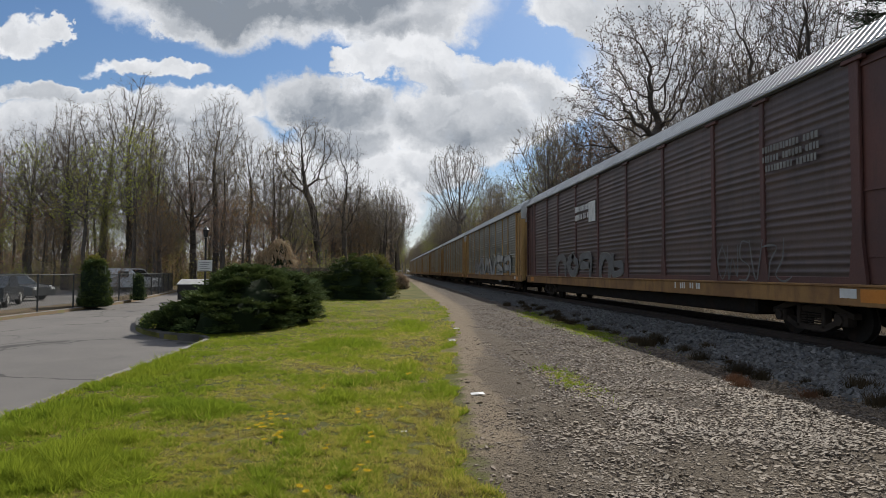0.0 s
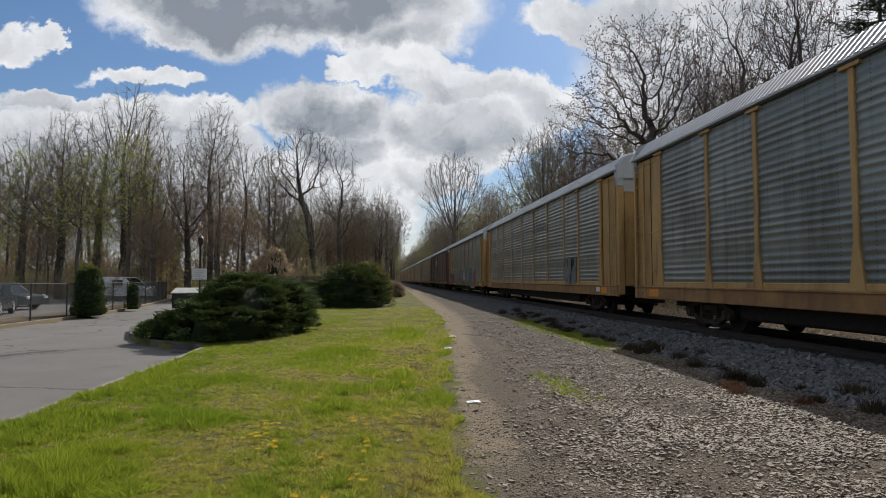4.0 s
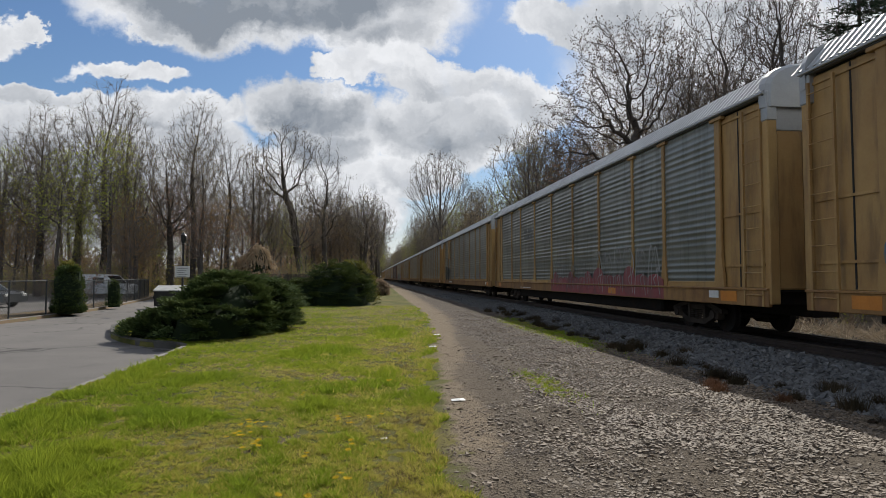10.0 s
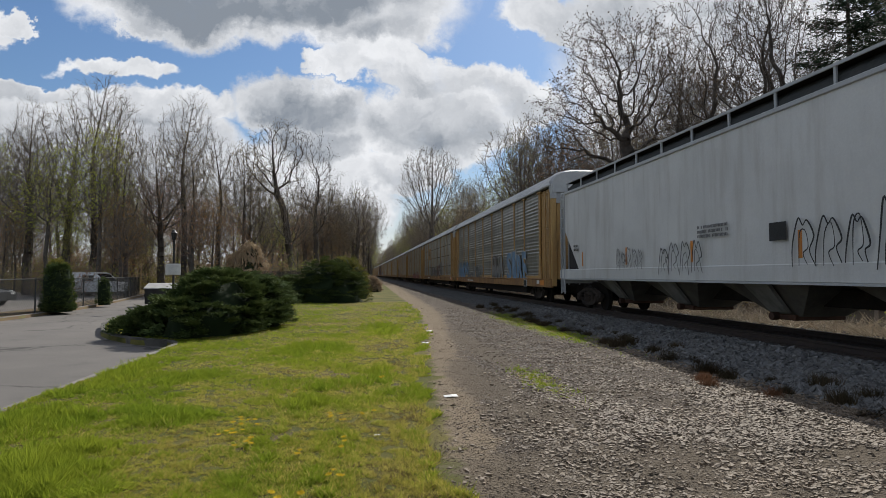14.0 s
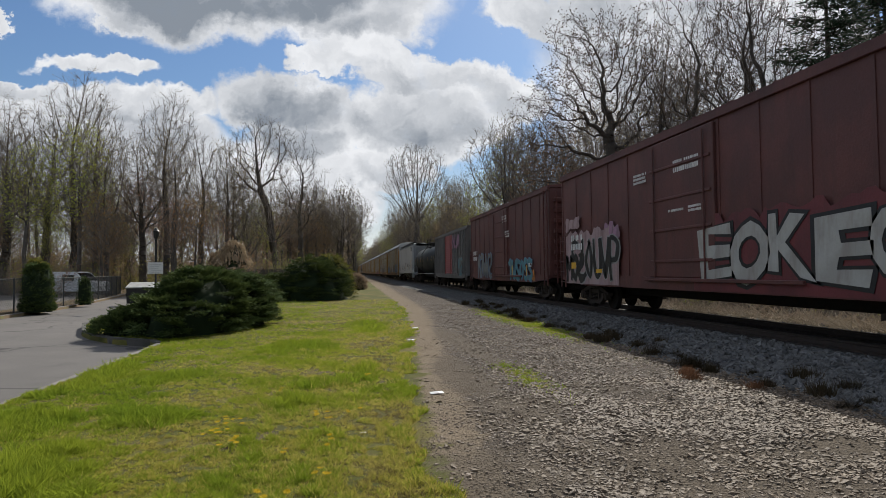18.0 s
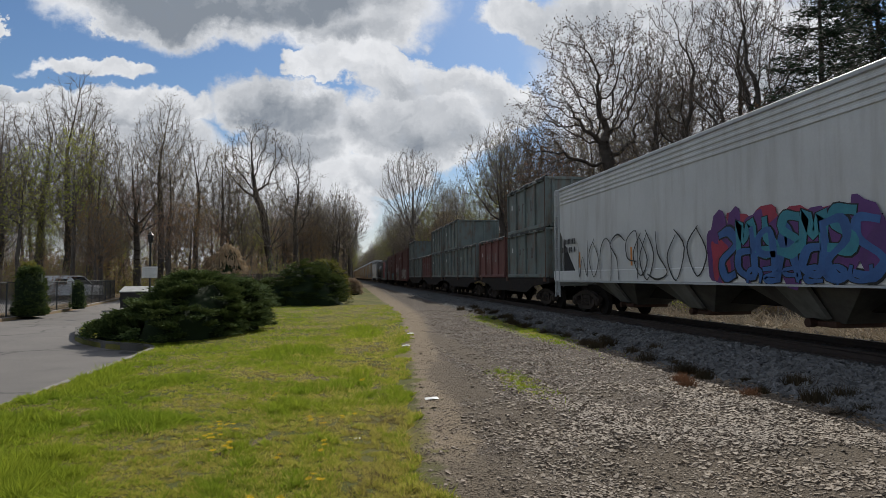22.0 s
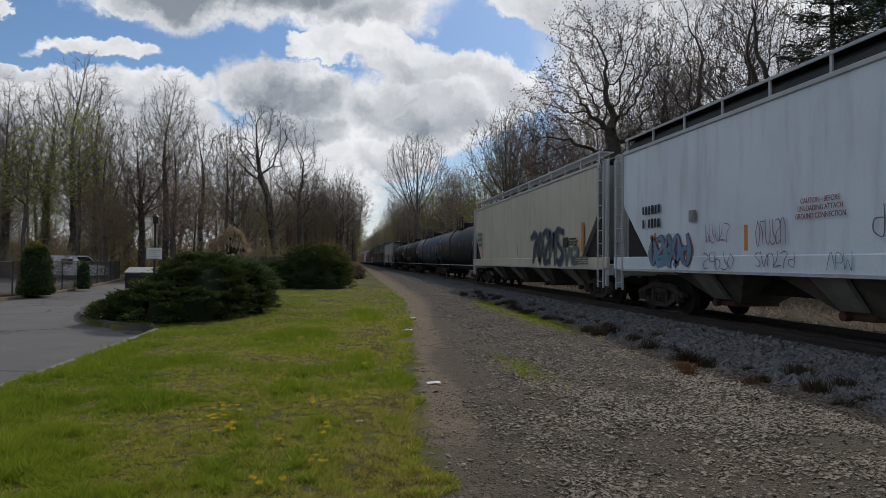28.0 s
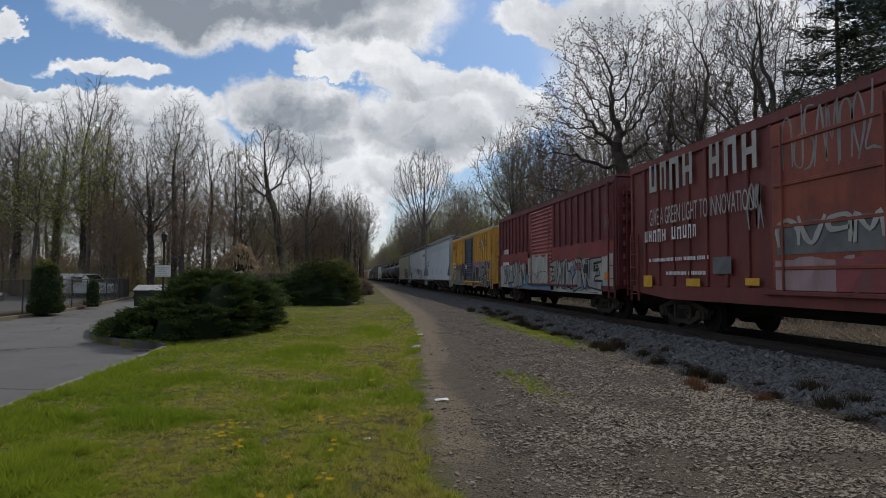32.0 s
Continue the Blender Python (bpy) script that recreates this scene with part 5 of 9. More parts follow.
def waste_container(skin, trim, label, length=5.85, ht=2.05):
    c = thing("waste_container", label, "container", "open-top containers on the flatcars")
    h = length / 2
    part("floor", Mesh().box(-1.35, 1.35, -h, h, 0.0, 0.12), skin, c)
    for s in (-1, 1):
        part("side_wall", Mesh().box(min(s * 1.40, s * 1.44), max(s * 1.40, s * 1.44), -h, h, 0.1, ht, 0.01), skin, c)
        part("end_wall", Mesh().box(-1.40, 1.40, min(s * (h - 0.06), s * h), max(s * (h - 0.06), s * h), 0.1, ht, 0.01), skin, c)
        part("top_rail", Mesh().box(min(s * 1.38, s * 1.53), max(s * 1.38, s * 1.53), -h, h, ht - 0.12, ht, 0.02), skin, c)
        part("bottom_rail", Mesh().box(min(s * 1.38, s * 1.53), max(s * 1.38, s * 1.53), -h, h, 0.0, 0.16, 0.02), skin, c)
        part("end_top_rail", Mesh().box(-1.4, 1.4, min(s * (h - 0.1), s * (h + 0.06)), max(s * (h - 0.1), s * (h + 0.06)), ht - 0.12, ht, 0.02), skin, c)
        for k in range(5):
            y = -h + 0.07 + (length - 0.14) * k / 4
            part("side_rib", Mesh().box(min(s * 1.42, s * 1.53), max(s * 1.42, s * 1.53), y - 0.06, y + 0.06, 0.14, ht - 0.1, 0.02), skin, c)
        for k in range(4):
            x = -1.2 + 2.4 * k / 3
            part("end_rib", Mesh().box(x - 0.06, x + 0.06, min(s * h, s * (h + 0.06)), max(s * h, s * (h + 0.06)), 0.14, ht - 0.1, 0.02), skin, c)
        for y in (-h + 0.07, h - 0.07):
            part("corner_pin", Mesh().tube((s * 1.5, y, 0.02), (s * 1.5, y, ht + 0.03), 0.05, 8), trim, c)
    for k, (w, lift) in enumerate(((0.26, 0.42), (0.26, 0.8), (0.08, 0.0), (0.26, 0.05))):
        mark = Mesh().box(-1.446, -1.44, w / 2 - 0.07, w / 2, 0.84, 1.34)
        if w > 0.1:
            mark.box(-1.446, -1.44, -w / 2, w / 2 - 0.07, 0.84 + 0.5 * lift, 0.91 + 0.5 * lift)
            mark.box(-1.446, -1.44, -w / 2, -w / 2 + 0.07, 0.91 + 0.5 * lift, 1.3)
        part("painted_block", mark, M["pale_spray"] if skin is M["gond_red"] else M["faded"], c, at=pose(0, 1.05 - 0.62 * k, 0))
    for s in (-1, 1):
        roll = Mesh()
        for k in range(25):
            y = -h + length * k / 24
            r = 0.09 + 0.025 * math.sin(k * 1.9) + 0.02 * math.sin(k * 0.7)
            for i in range(7):
                a = 2 * math.pi * i / 7
                roll.v.append((s * 1.47 + r * 0.8 * math.cos(a), y, ht - 0.03 + r * math.sin(a)))
        roll.f = [(7 * k + i, 7 * k + (i + 1) % 7, 7 * k + 7 + (i + 1) % 7, 7 * k + 7 + i) for k in range(24) for i in range(7)]
        part("rolled_cover", roll, M["tarp"], c, "dark rolled tarpaulin along the rim", smooth=True)
    part("white_label", Mesh().box(-1.446, -1.44, 0, 0.16, 1.2, 1.42), M["white"], c, at=pose(0, h - 0.75, 0))
    return c


def ride(ob, y, z=0.0):
    """Put a thing on the train: y along the train at the clip's start."""
    ob.matrix_basis = pose(TRACK_X, y, RAIL_Z + z)
    MOVERS.append((ob, y, z))
    return ob


# --- the consist, front to back ---
YELLOW_LABEL = "autorack car with galvanised corrugated panels and yellow posts"
first = ride(autorack(M["yellow"], M["silver"], YELLOW_LABEL, M["sill"]), -7.45)
TIERED_LABEL = "autorack car with stacked corrugated panels, yellow posts and graffiti"
tiered = None
bounds = [122.2, 93.5, 64.8, 36.1, 7.1, -22.2, -51.0, -79.9, -108.6, -137.4, -166.0, -194.4, -222.6]
racks = {}
TIERED = (10,)
for k in range(-4, 12):
    if k < 0:
        yc = 122.2 + 28.7 * (-k) - 14.35
    else:
        yc = (bounds[k] + bounds[k + 1]) / 2 + 0.3
    if k == 4:
        racks[k] = first
        first.matrix_basis = pose(TRACK_X, yc, RAIL_Z)
        MOVERS[0] = (first, yc, 0.0)
        continue
    if k == 3:
        racks[k] = ride(autorack(M["brown"], M["brown_panel"], "brown autorack car with dark corrugated panels and a yellow sill", M["sill"]), yc)
        continue
    if k in TIERED:
        if tiered is None:
            tiered = autorack(M["yellow"], M["silver"], TIERED_LABEL, M["sill"], True)
            racks[k] = ride(tiered, yc)
        else:
            racks[k] = ride(copy_thing(tiered, pose(TRACK_X, yc, RAIL_Z)), yc)
        continue
    racks[k] = ride(copy_thing(first, pose(TRACK_X, yc, RAIL_Z)), yc)
CARS = {}
CARS["hop1"] = ride(hopper(20.4, M["hop_white"], M["hop_grey"], M["hop_grey"], "white covered hopper car with black graffiti", True), -233.3)
CARS["tankA"] = ride(tank_car(17.2, M["tank_black"], "glossy black tank car with yellow bars"), -252.7)
CARS["box1"] = ride(boxcar(15.4, 4.6, M["box_grey"], M["pale_red"], M["box_grey"], "grey ribbed boxcar with a faded red door", 3.2), -269.5)
CARS["box2"] = ride(boxcar(15.9, 4.95, M["dark_red"], M["dark_red"], M["dark_red"], "dark oxide-red high boxcar with blue graffiti", 3.0, plug=True, ribs=5, rib_out=0.022), -286.3)
CARS["box3"] = ride(boxcar(16.9, 5.05, M["dark_red"], M["dark_red"], M["dark_red"], "dark oxide-red high boxcar with white graffiti", 3.0, plug=True, ribs=5, rib_out=0.022), -304.2)
flat0 = container_flat(12.4, "dark flatcar carrying open-top waste containers")
FLATS = [ride(flat0, -320.1)] + [ride(copy_thing(flat0, pose(0, 0, 0)), y) for y in (-333.25, -346.2, -359.3)]
box_a = waste_container(M["gond"], M["rust"], "grey-green ribbed steel open-top container")
box_r = waste_container(M["gond_red"], M["rust"], "red-brown ribbed steel open-top container")
used = {"a": False, "r": False}
for kind, y, level in (("a", -317.0, 0), ("a", -317.0, 1), ("a", -323.0, 0), ("r", -329.8, 0), ("a", -336.2, 0), ("a", -336.2, 1),
                       ("a", -343.2, 0), ("a", -343.2, 1), ("a", -349.2, 0), ("r", -355.9, 0), ("a", -362.3, 0), ("a", -362.3, 1)):
    src = box_a if kind == "a" else box_r
    if used[kind]:
        src = copy_thing(src, pose(0, 0, 0))
    used[kind] = True
    ride(src, y, 1.27 + 2.08 * level)
CARS["hop2"] = ride(hopper(20.6, M["hop_white"], M["hop_grey"], M["hop_grey"], "white covered hopper car with a blue and red graffiti mural", high_walk=False, flutes=True), -376.5)
CARS["tk1"] = ride(tank_car(17.9, M["tank_black"], "long black tank car with yellow bars"), -395.6)
CARS["tk2"] = ride(copy_thing(CARS["tk1"], pose(0, 0, 0)), -413.4)
CARS["tk3"] = ride(tank_car(17.6, M["tank_blue"], "blue-grey tank car with yellow bars"), -431.0)
CARS["tk4"] = ride(copy_thing(CARS["tankA"], pose(0, 0, 0)), -447.9)
CARS["hop3"] = ride(hopper(20.4, M["hop_cream"], M["hop_grey"], M["hop_grey"], "cream covered hopper car with graffiti", False), -466.7)
CARS["hop4"] = ride(hopper(20.1, M["hop_blue"], M["hop_grey"], M["hop_grey"], "pale blue-grey covered hopper car with graffiti", True), -487.3)
CARS["hop5"] = ride(hopper(17.7, M["hop_blue"], M["hop_grey"], M["hop_blue"], "clean pale blue-grey covered hopper car", False, flutes=True), -506.4)
CARS["rail"] = ride(boxcar(15.2, 4.55, M["box_yellow"], M["navy"], M["hop_cream"], "yellow ribbed boxcar with a navy door and graffiti", 3.1), -523.0)
CARS["bk"] = ride(boxcar(15.5, 4.75, M["maroon"], M["pale_red"], M["maroon"], "maroon boxcar with a faded red door and graffiti", 3.2), -539.8)
M["so_door"] = paint("worn_orange_red_door_paint", (0.30, 0.075, 0.035), (0.2, 0.045, 0.03), 0.6, 0, 0.9, 16, 0.6, (0.07, 0.03, 0.02), 0.6)
CARS["so"] = ride(boxcar(15.4, 4.75, M["oxide"], M["so_door"], M["oxide"], "oxide-red boxcar with white lettering and graffiti", 3.0, plug=True, ribs=8), -556.3)


def motions():
    for ob, y, z in MOVERS:
        walk(ob, [(t, pose(TRACK_X, y + SPEED * t, RAIL_Z + z)) for t in (0, 8, 16, 24, 32)])
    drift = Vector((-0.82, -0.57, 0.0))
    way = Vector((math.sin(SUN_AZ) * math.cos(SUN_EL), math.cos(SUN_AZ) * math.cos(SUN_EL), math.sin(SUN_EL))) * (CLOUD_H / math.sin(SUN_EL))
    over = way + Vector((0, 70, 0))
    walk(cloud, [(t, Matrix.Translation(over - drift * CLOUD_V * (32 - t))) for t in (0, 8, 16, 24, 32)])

# ---- markings and graffiti on the cars ----

STROKES = (((0.15, 0.0), (0.1, 0.5), (0.2, 1.0), (0.8, 0.85), (0.75, 0.5), (0.2, 0.45)), ((0.9, 0.95), (0.35, 1.0), (0.1, 0.7), (0.8, 0.35), (0.7, 0.0), (0.1, 0.05)),
           ((0.0, 0.0), (0.25, 0.7), (0.5, 1.0), (0.7, 0.6), (0.95, 0.0)), ((0.1, 1.0), (0.05, 0.3), (0.45, 0.0), (0.85, 0.3), (0.9, 1.0)),
           ((0.1, 0.0), (0.15, 0.95), (0.55, 0.4), (0.85, 1.0), (0.95, 0.05)), ((0.55, 0.0), (0.1, 0.45), (0.5, 1.0), (0.9, 0.55), (0.5, 0.05)), ((0.0, 0.9), (0.5, 1.0), (1.0, 0.85), (0.55, 0.5), (0.45, 0.0)))


def curve(points, steps=4):
    """A smooth line through some points."""
    out = []
    for k in range(len(points) - 1):
        p0, p1, p2, p3 = points[max(k - 1, 0)], points[k], points[k + 1], points[min(k + 2, len(points) - 1)]
        for j in range(steps):
            t = j / steps
            out.append(tuple(0.5 * (2 * b + (c - a) * t + (2 * a - 5 * b + 4 * c - d) * t * t + (3 * b - a - 3 * c + d) * t ** 3) for a, b, c, d in zip(p0, p1, p2, p3)))
    return out + [points[-1]]


def band(line, r, x=0.0):
    """A flat painted stroke along a line of (y, z), blunt at its ends."""
    m = Mesh()
    n = len(line)
    for k, (y, z) in enumerate(line):
        dy, dz = line[min(k + 1, n - 1)][0] - line[max(k - 1, 0)][0], line[min(k + 1, n - 1)][1] - line[max(k - 1, 0)][1]
        d = math.hypot(dy, dz) or 1.0
        w = r * (0.75 + 0.5 * math.sin(2.2 * k / n * math.pi) ** 2)
        ey, ez = (-dy / d * r * 0.7, -dz / d * r * 0.7) if k == 0 else (dy / d * r * 0.7, dz / d * r * 0.7) if k == n - 1 else (0, 0)
        m.v += [(x, y - dz / d * w + ey, z + dy / d * w + ez), (x, y + dz / d * w + ey, z - dy / d * w + ez)]
    m.f = [(2 * k, 2 * k + 1, 2 * k + 3, 2 * k + 2) for k in range(n - 1)]
    return m


def glyphs(car, y, z, w, h, n, fill, rim, x, seed):
    """Fat interlocking spray-paint strokes with a contrasting rim."""
    rng = random.Random(seed)
    step = w / n
    for k in range(n):
        s = rng.choice(STROKES)
        fy, fz = rng.choice((-1, 1)), rng.choice((-1, 1))
        cy, cz = y + w / 2 - (k + 0.5) * step, z
        hs = h * rng.uniform(0.36, 0.42)
        pts = [(cy + fy * (p - 0.5) * step * 0.95 + rng.gauss(0, 0.03) * h, cz + fz * (q - 0.5) * 2 * hs) for p, q in s]
        line = curve(pts)
        r = min(step, h) * rng.uniform(0.13, 0.18)
        if rim:
            part("graffiti_outline", band(line, r + max(0.018, h * 0.035)), M[rim], car, at=pose(x - 0.001 * (k % 3), 0, 0))
        part("graffiti_stroke", band(line, r), M[fill], car, at=pose(x - 0.008 - 0.001 * (k % 3), 0, 0))


def bubbles(car, y, z, w, h, n, fill, x, seed):
    """Overlapping rounded sprayed blobs."""
    rng = random.Random(seed)
    for k in range(n):
        cy, cz = y + w / 2 - (k + 0.5) * w / n, z + rng.uniform(-0.08, 0.08) * h
        ry, rz = w / n * rng.uniform(0.5, 0.68), h * rng.uniform(0.4, 0.5)
        ph = [rng.uniform(0, 6.28) for _ in range(3)]
        shape = []
        for j in range(22):
            a = 2 * math.pi * j / 22
            r = 1 + 0.16 * math.sin(2 * a + ph[0]) + 0.13 * math.sin(3 * a + ph[1]) + 0.09 * math.sin(5 * a + ph[2])
            shape.append((ry * r * math.copysign(abs(math.cos(a)) ** 0.7, math.cos(a)), rz * r * math.copysign(abs(math.sin(a)) ** 0.7, math.sin(a))))
        part("graffiti_blob", Mesh().prism(shape, -0.001, 0.001), M[fill], car, at=pose(x + 0.004 - 0.0005 * k, cy, cz))


SHARDS = (
    ((0.0, 0.0), (0.18, 0.0), (0.34, 0.62), (0.52, 0.28), (0.66, 0.66), (0.78, 0.0), (1.0, 0.04), (0.82, 1.0), (0.58, 0.94), (0.5, 0.6), (0.38, 1.0), (0.14, 0.9)),
    ((0.1, 0.0), (0.34, 0.04), (0.36, 0.4), (0.7, 0.36), (0.98, 0.6), (0.86, 1.0), (0.0, 0.96), (0.12, 0.8)),
    ((0.0, 0.06), (0.9, 0.0), (1.0, 0.24), (0.44, 0.24), (0.46, 0.42), (0.84, 0.44), (0.8, 0.62), (0.42, 0.62), (0.44, 0.78), (0.98, 0.84), (0.9, 1.0), (0.06, 0.94)),
    ((0.08, 0.0), (0.36, 0.0), (0.4, 0.34), (0.74, 0.0), (1.06, 0.02), (0.66, 0.48), (0.96, 0.72), (0.8, 1.0), (0.0, 0.96)),
    ((0.0, 0.0), (0.26, 0.02), (0.32, 0.56), (0.72, 0.0), (1.0, 0.0), (0.94, 1.0), (0.7, 0.98), (0.68, 0.46), (0.3, 1.0), (0.02, 0.94)),
)


def shards(car, y, z, w, h, n, fill, rim, x, seed, rim_w=0.05):
    """Sharp-cornered sprayed letter shapes with a contrasting edge, side by side."""
    rng = random.Random(seed)
    step = w / n
    for k in range(n):
        ww, hh = step * rng.uniform(0.95, 1.25), h * rng.uniform(0.85, 1.1)
        lean = rng.uniform(-0.3, 0.3) * h
        fy, fz = rng.choice((-1, 1)), rng.choice((-1, 1))
        shape = [(fy * (p - 0.5) * ww + lean * (q - 0.5) + rng.gauss(0, 0.05) * step, fz * (q - 0.5) * hh + rng.gauss(0, 0.05) * h) for p, q in SHARDS[(seed + k * 2) % len(SHARDS)]]
        shape = shape if fy * fz > 0 else shape[::-1]
        at = pose(x - 0.0005 * (k % 2), y + w / 2 - (k + 0.5) * step, z + rng.uniform(-0.03, 0.03) * h)
        part("graffiti_letter", Mesh().prism(shape, -0.001, 0.001), M[fill], car, at=at)
        loop = shape + shape[:1]
        part("graffiti_outline", band([q for a, b in zip(loop, loop[1:]) for q in (a, ((a[0] + b[0]) / 2, (a[1] + b[1]) / 2))] + loop[:1], rim_w * 0.5), M[rim], car, at=at @ pose(-0.004, 0, 0))


def loops(car, y, z, w, h, n, line, fill, x, seed, r=0.025):
    """A row of tall rounded loops sprayed in outline, with filled lower lobes."""
    rng = random.Random(seed)
    step = w / n
    for k in range(n):
        cy = y + w / 2 - (k + 0.5) * step
        up, ww = h * rng.uniform(0.75, 1.0), step * rng.uniform(0.42, 0.6)
        foot, head = z - h * rng.uniform(0.34, 0.5), z - h / 2 + up
        arch = [(cy + ww, foot), (cy + ww * rng.uniform(0.7, 1.0), z - h / 2 + up * rng.uniform(0.45, 0.65)), (cy + ww * 0.45, head), (cy + ww * 0.1, head - h * rng.uniform(0.05, 0.22)), (cy - ww * 0.25, head - h * 0.04), (cy - ww * 0.75, z - h / 2 + up * rng.uniform(0.45, 0.7)), (cy - ww * 0.4, z - h * rng.uniform(0.0, 0.2)), (cy - ww * rng.uniform(0.5, 0.9), foot)]
        part("graffiti_line", band(curve(arch, 6), r), M[line], car, at=pose(x - 0.006, 0, 0))
        curl = [(cy + ww * 0.45, z - h * 0.38), (cy + ww * 0.35, z + h * rng.uniform(-0.1, 0.2)), (cy - ww * 0.1, z + h * rng.uniform(0.1, 0.3)), (cy - ww * 0.3, z - h * 0.1), (cy + ww * 0.1, z - h * 0.2), (cy - ww * 0.2, z - h * rng.uniform(0.3, 0.45))]
        part("graffiti_line", band(curve(curl, 5), r * 0.7), M[line], car, at=pose(x - 0.007, 0, 0))
        if fill:
            lobe = [(cy + ww * math.cos(a) * (1 + 0.12 * math.sin(3 * a + k)), z - h * 0.24 + h * (0.12 + 0.16 * (k % 3 == 0)) * math.sin(a)) for a in np.linspace(0, 2 * math.pi, 20, endpoint=False)]
            part("graffiti_blob", Mesh().prism(lobe, -0.001, 0.001), M[fill], car, at=pose(x - 0.0004 * k, 0, 0))


def sprayed_field(car, y, z, w, h, fill, x, seed):
    """A painted field with a ragged upper edge."""
    rng = random.Random(seed)
    n = max(6, int(w / 0.15))
    top = [(w / 2 - w * k / n, h / 2 - abs(rng.gauss(0, 0.05)) * h - 0.04 * h * math.sin(k * 0.9)) for k in range(n + 1)]
    part("painted_field", Mesh().prism([(-w / 2, -h / 2), (w / 2, -h / 2)] + top, -0.001, 0.001), M[fill], car, at=pose(x + 0.006, y, z))


def cross_mark(car, y, z, w, h, fill, x):
    part("cross_logo", band([(y - w / 2, z - h / 2), (y, z), (y + w / 2, z + h / 2)], 0.065), M[fill], car, at=pose(x, 0, 0))
    part("cross_logo", band([(y + w / 2, z - h / 2), (y, z), (y - w / 2, z + h / 2)], 0.065), M["blue_spray"], car, at=pose(x - 0.002, 0, 0))


def tag(car, y, z, w, h, mat, x, seed, n, r):
    """Thin spray-can tags."""
    rng = random.Random(seed)
    step = w / n
    for k in range(n):
        s = rng.choice(STROKES)
        fy, fz = rng.choice((-1, 1)), rng.choice((-1, 1))
        pts = [(y + w / 2 - (k + 0.5) * step + fy * (p - 0.5) * step * 1.1, z + rng.gauss(0, 0.04) * h + fz * (q - 0.5) * h * 0.9) for p, q in s]
        part("graffiti_line", band(curve(pts), r), M[mat], car, at=pose(x, 0, 0))


def patch(car, y, z, w, h, fill, x):
    part("painted_patch", Mesh().box(-0.003, 0.003, -w / 2, w / 2, -h / 2, h / 2), M[fill], car, at=pose(x, y, z))


def stencil(car, y, z, w, h, rows, fill, x, seed):
    """Lettering that stays plain bars."""
    rng = random.Random(seed)
    m = Mesh()
    lh = h / rows * 0.72
    for r in range(rows):
        zz = h / 2 - r * h / rows
        u = 0.0
        while u < w - lh * 0.3:
            ww = min(lh * rng.uniform(0.35, 0.55), w - u)
            if rng.random() > 0.12:
                y0, y1, z0, z1 = w / 2 - u - ww, w / 2 - u, zz - lh * rng.uniform(0.88, 1.0), zz - lh * rng.uniform(0.0, 0.1)
                bar = m if lh < 0.15 else Mesh()
                if lh < 0.3:
                    bar.box(-0.002, 0.002, y0, y1, z0, z1)
                else:
                    # a block with a slot, open above or below
                    t, lift = (y1 - y0) * 0.3, rng.choice((0.0, 0.4, 0.8))
                    bar.box(-0.002, 0.002, y0, y0 + t, z0, z1).box(-0.002, 0.002, y1 - t, y1, z0, z1)
                    bar.box(-0.002, 0.002, y0 + t, y1 - t, z0 + (z1 - z0) * lift, z0 + (z1 - z0) * (lift + 0.2))
                if lh >= 0.15:
                    part("painted_letter", bar, M[fill], car, at=pose(x, y, z))
            u += ww + lh * 0.22
    if m.v:
        tagged(part("stencil_marking", m, M[fill], car, at=pose(x, y, z)), kind="stuff")


def wording(car, y, z, w, h, text, fill, x):
    me = letters(text, 1.0, 0.0, 0.002)
    ys, zs = [v.co.y for v in me.vertices], [v.co.z for v in me.vertices]
    sy, sz = w / (max(ys) - min(ys)), h / (max(zs) - min(zs))
    for v in me.vertices:
        v.co.y, v.co.z = (v.co.y - (max(ys) + min(ys)) / 2) * sy, (v.co.z - (max(zs) + min(zs)) / 2) * sz
    part("lettering", me, M[fill], car, at=pose(x, y, z))


stencil(racks[4], 6.04, 3.80, 1.99, 0.92, 1, "yellow", -1.553, 0)
glyphs(racks[4], 9.81, 1.51, 4.63, 1.14, 5, "purple_spray", "pale_spray", -1.5364, 1)
glyphs(racks[4], 5.36, 1.49, 1.74, 1.34, 3, "pink_spray", "", -1.5368, 2)
glyphs(racks[4], -0.33, 1.35, 1.28, 1.06, 4, "pink_spray", "teal_spray", -1.5372, 3)
sprayed_field(racks[4], 5.2, 1.5, 1.5, 1.2, "pink_spray", -1.541, 215)
sprayed_field(racks[4], -0.55, 1.5, 1.4, 1.4, "pink_spray", -1.541, 216)
graffiti(racks[4], "SEEK", 2.18, 1.6, 1.62, 4.80, "teal_spray", "teal_spray", -1.546, 4, 0.05)
graffiti(racks[4], "SEEK", 2.18, 1.55, 1.46, 4.60, "sage_spray", "black", -1.56, 4, 0.05)
wording(racks[4], -1.26, 1.69, 1.18, 0.69, "85", "white", -1.544)
sprayed_field(racks[4], -7.2, 1.35, 2.4, 1.6, "pink_spray", -1.5405, 217)
graffiti(racks[4], "SLOMO", -4.41, 1.62, 1.66, 4.95, "teal_spray", "teal_spray", -1.546, 6, 0.05)
graffiti(racks[4], "SLOMO", -4.41, 1.59, 1.50, 4.77, "sage_spray", "black", -1.560, 6, 0.05)
glyphs(racks[4], -7.35, 1.49, 1.17, 1.34, 4, "pink_spray", "", -1.5360, 7)
stencil(racks[4], 6.50, 0.86, 2.43, 0.07, 1, "white", -1.553, 8)
glyphs(racks[5], -8.02, 1.74, 1.75, 1.34, 4, "grey_spray", "pale_spray", -1.5368, 9)
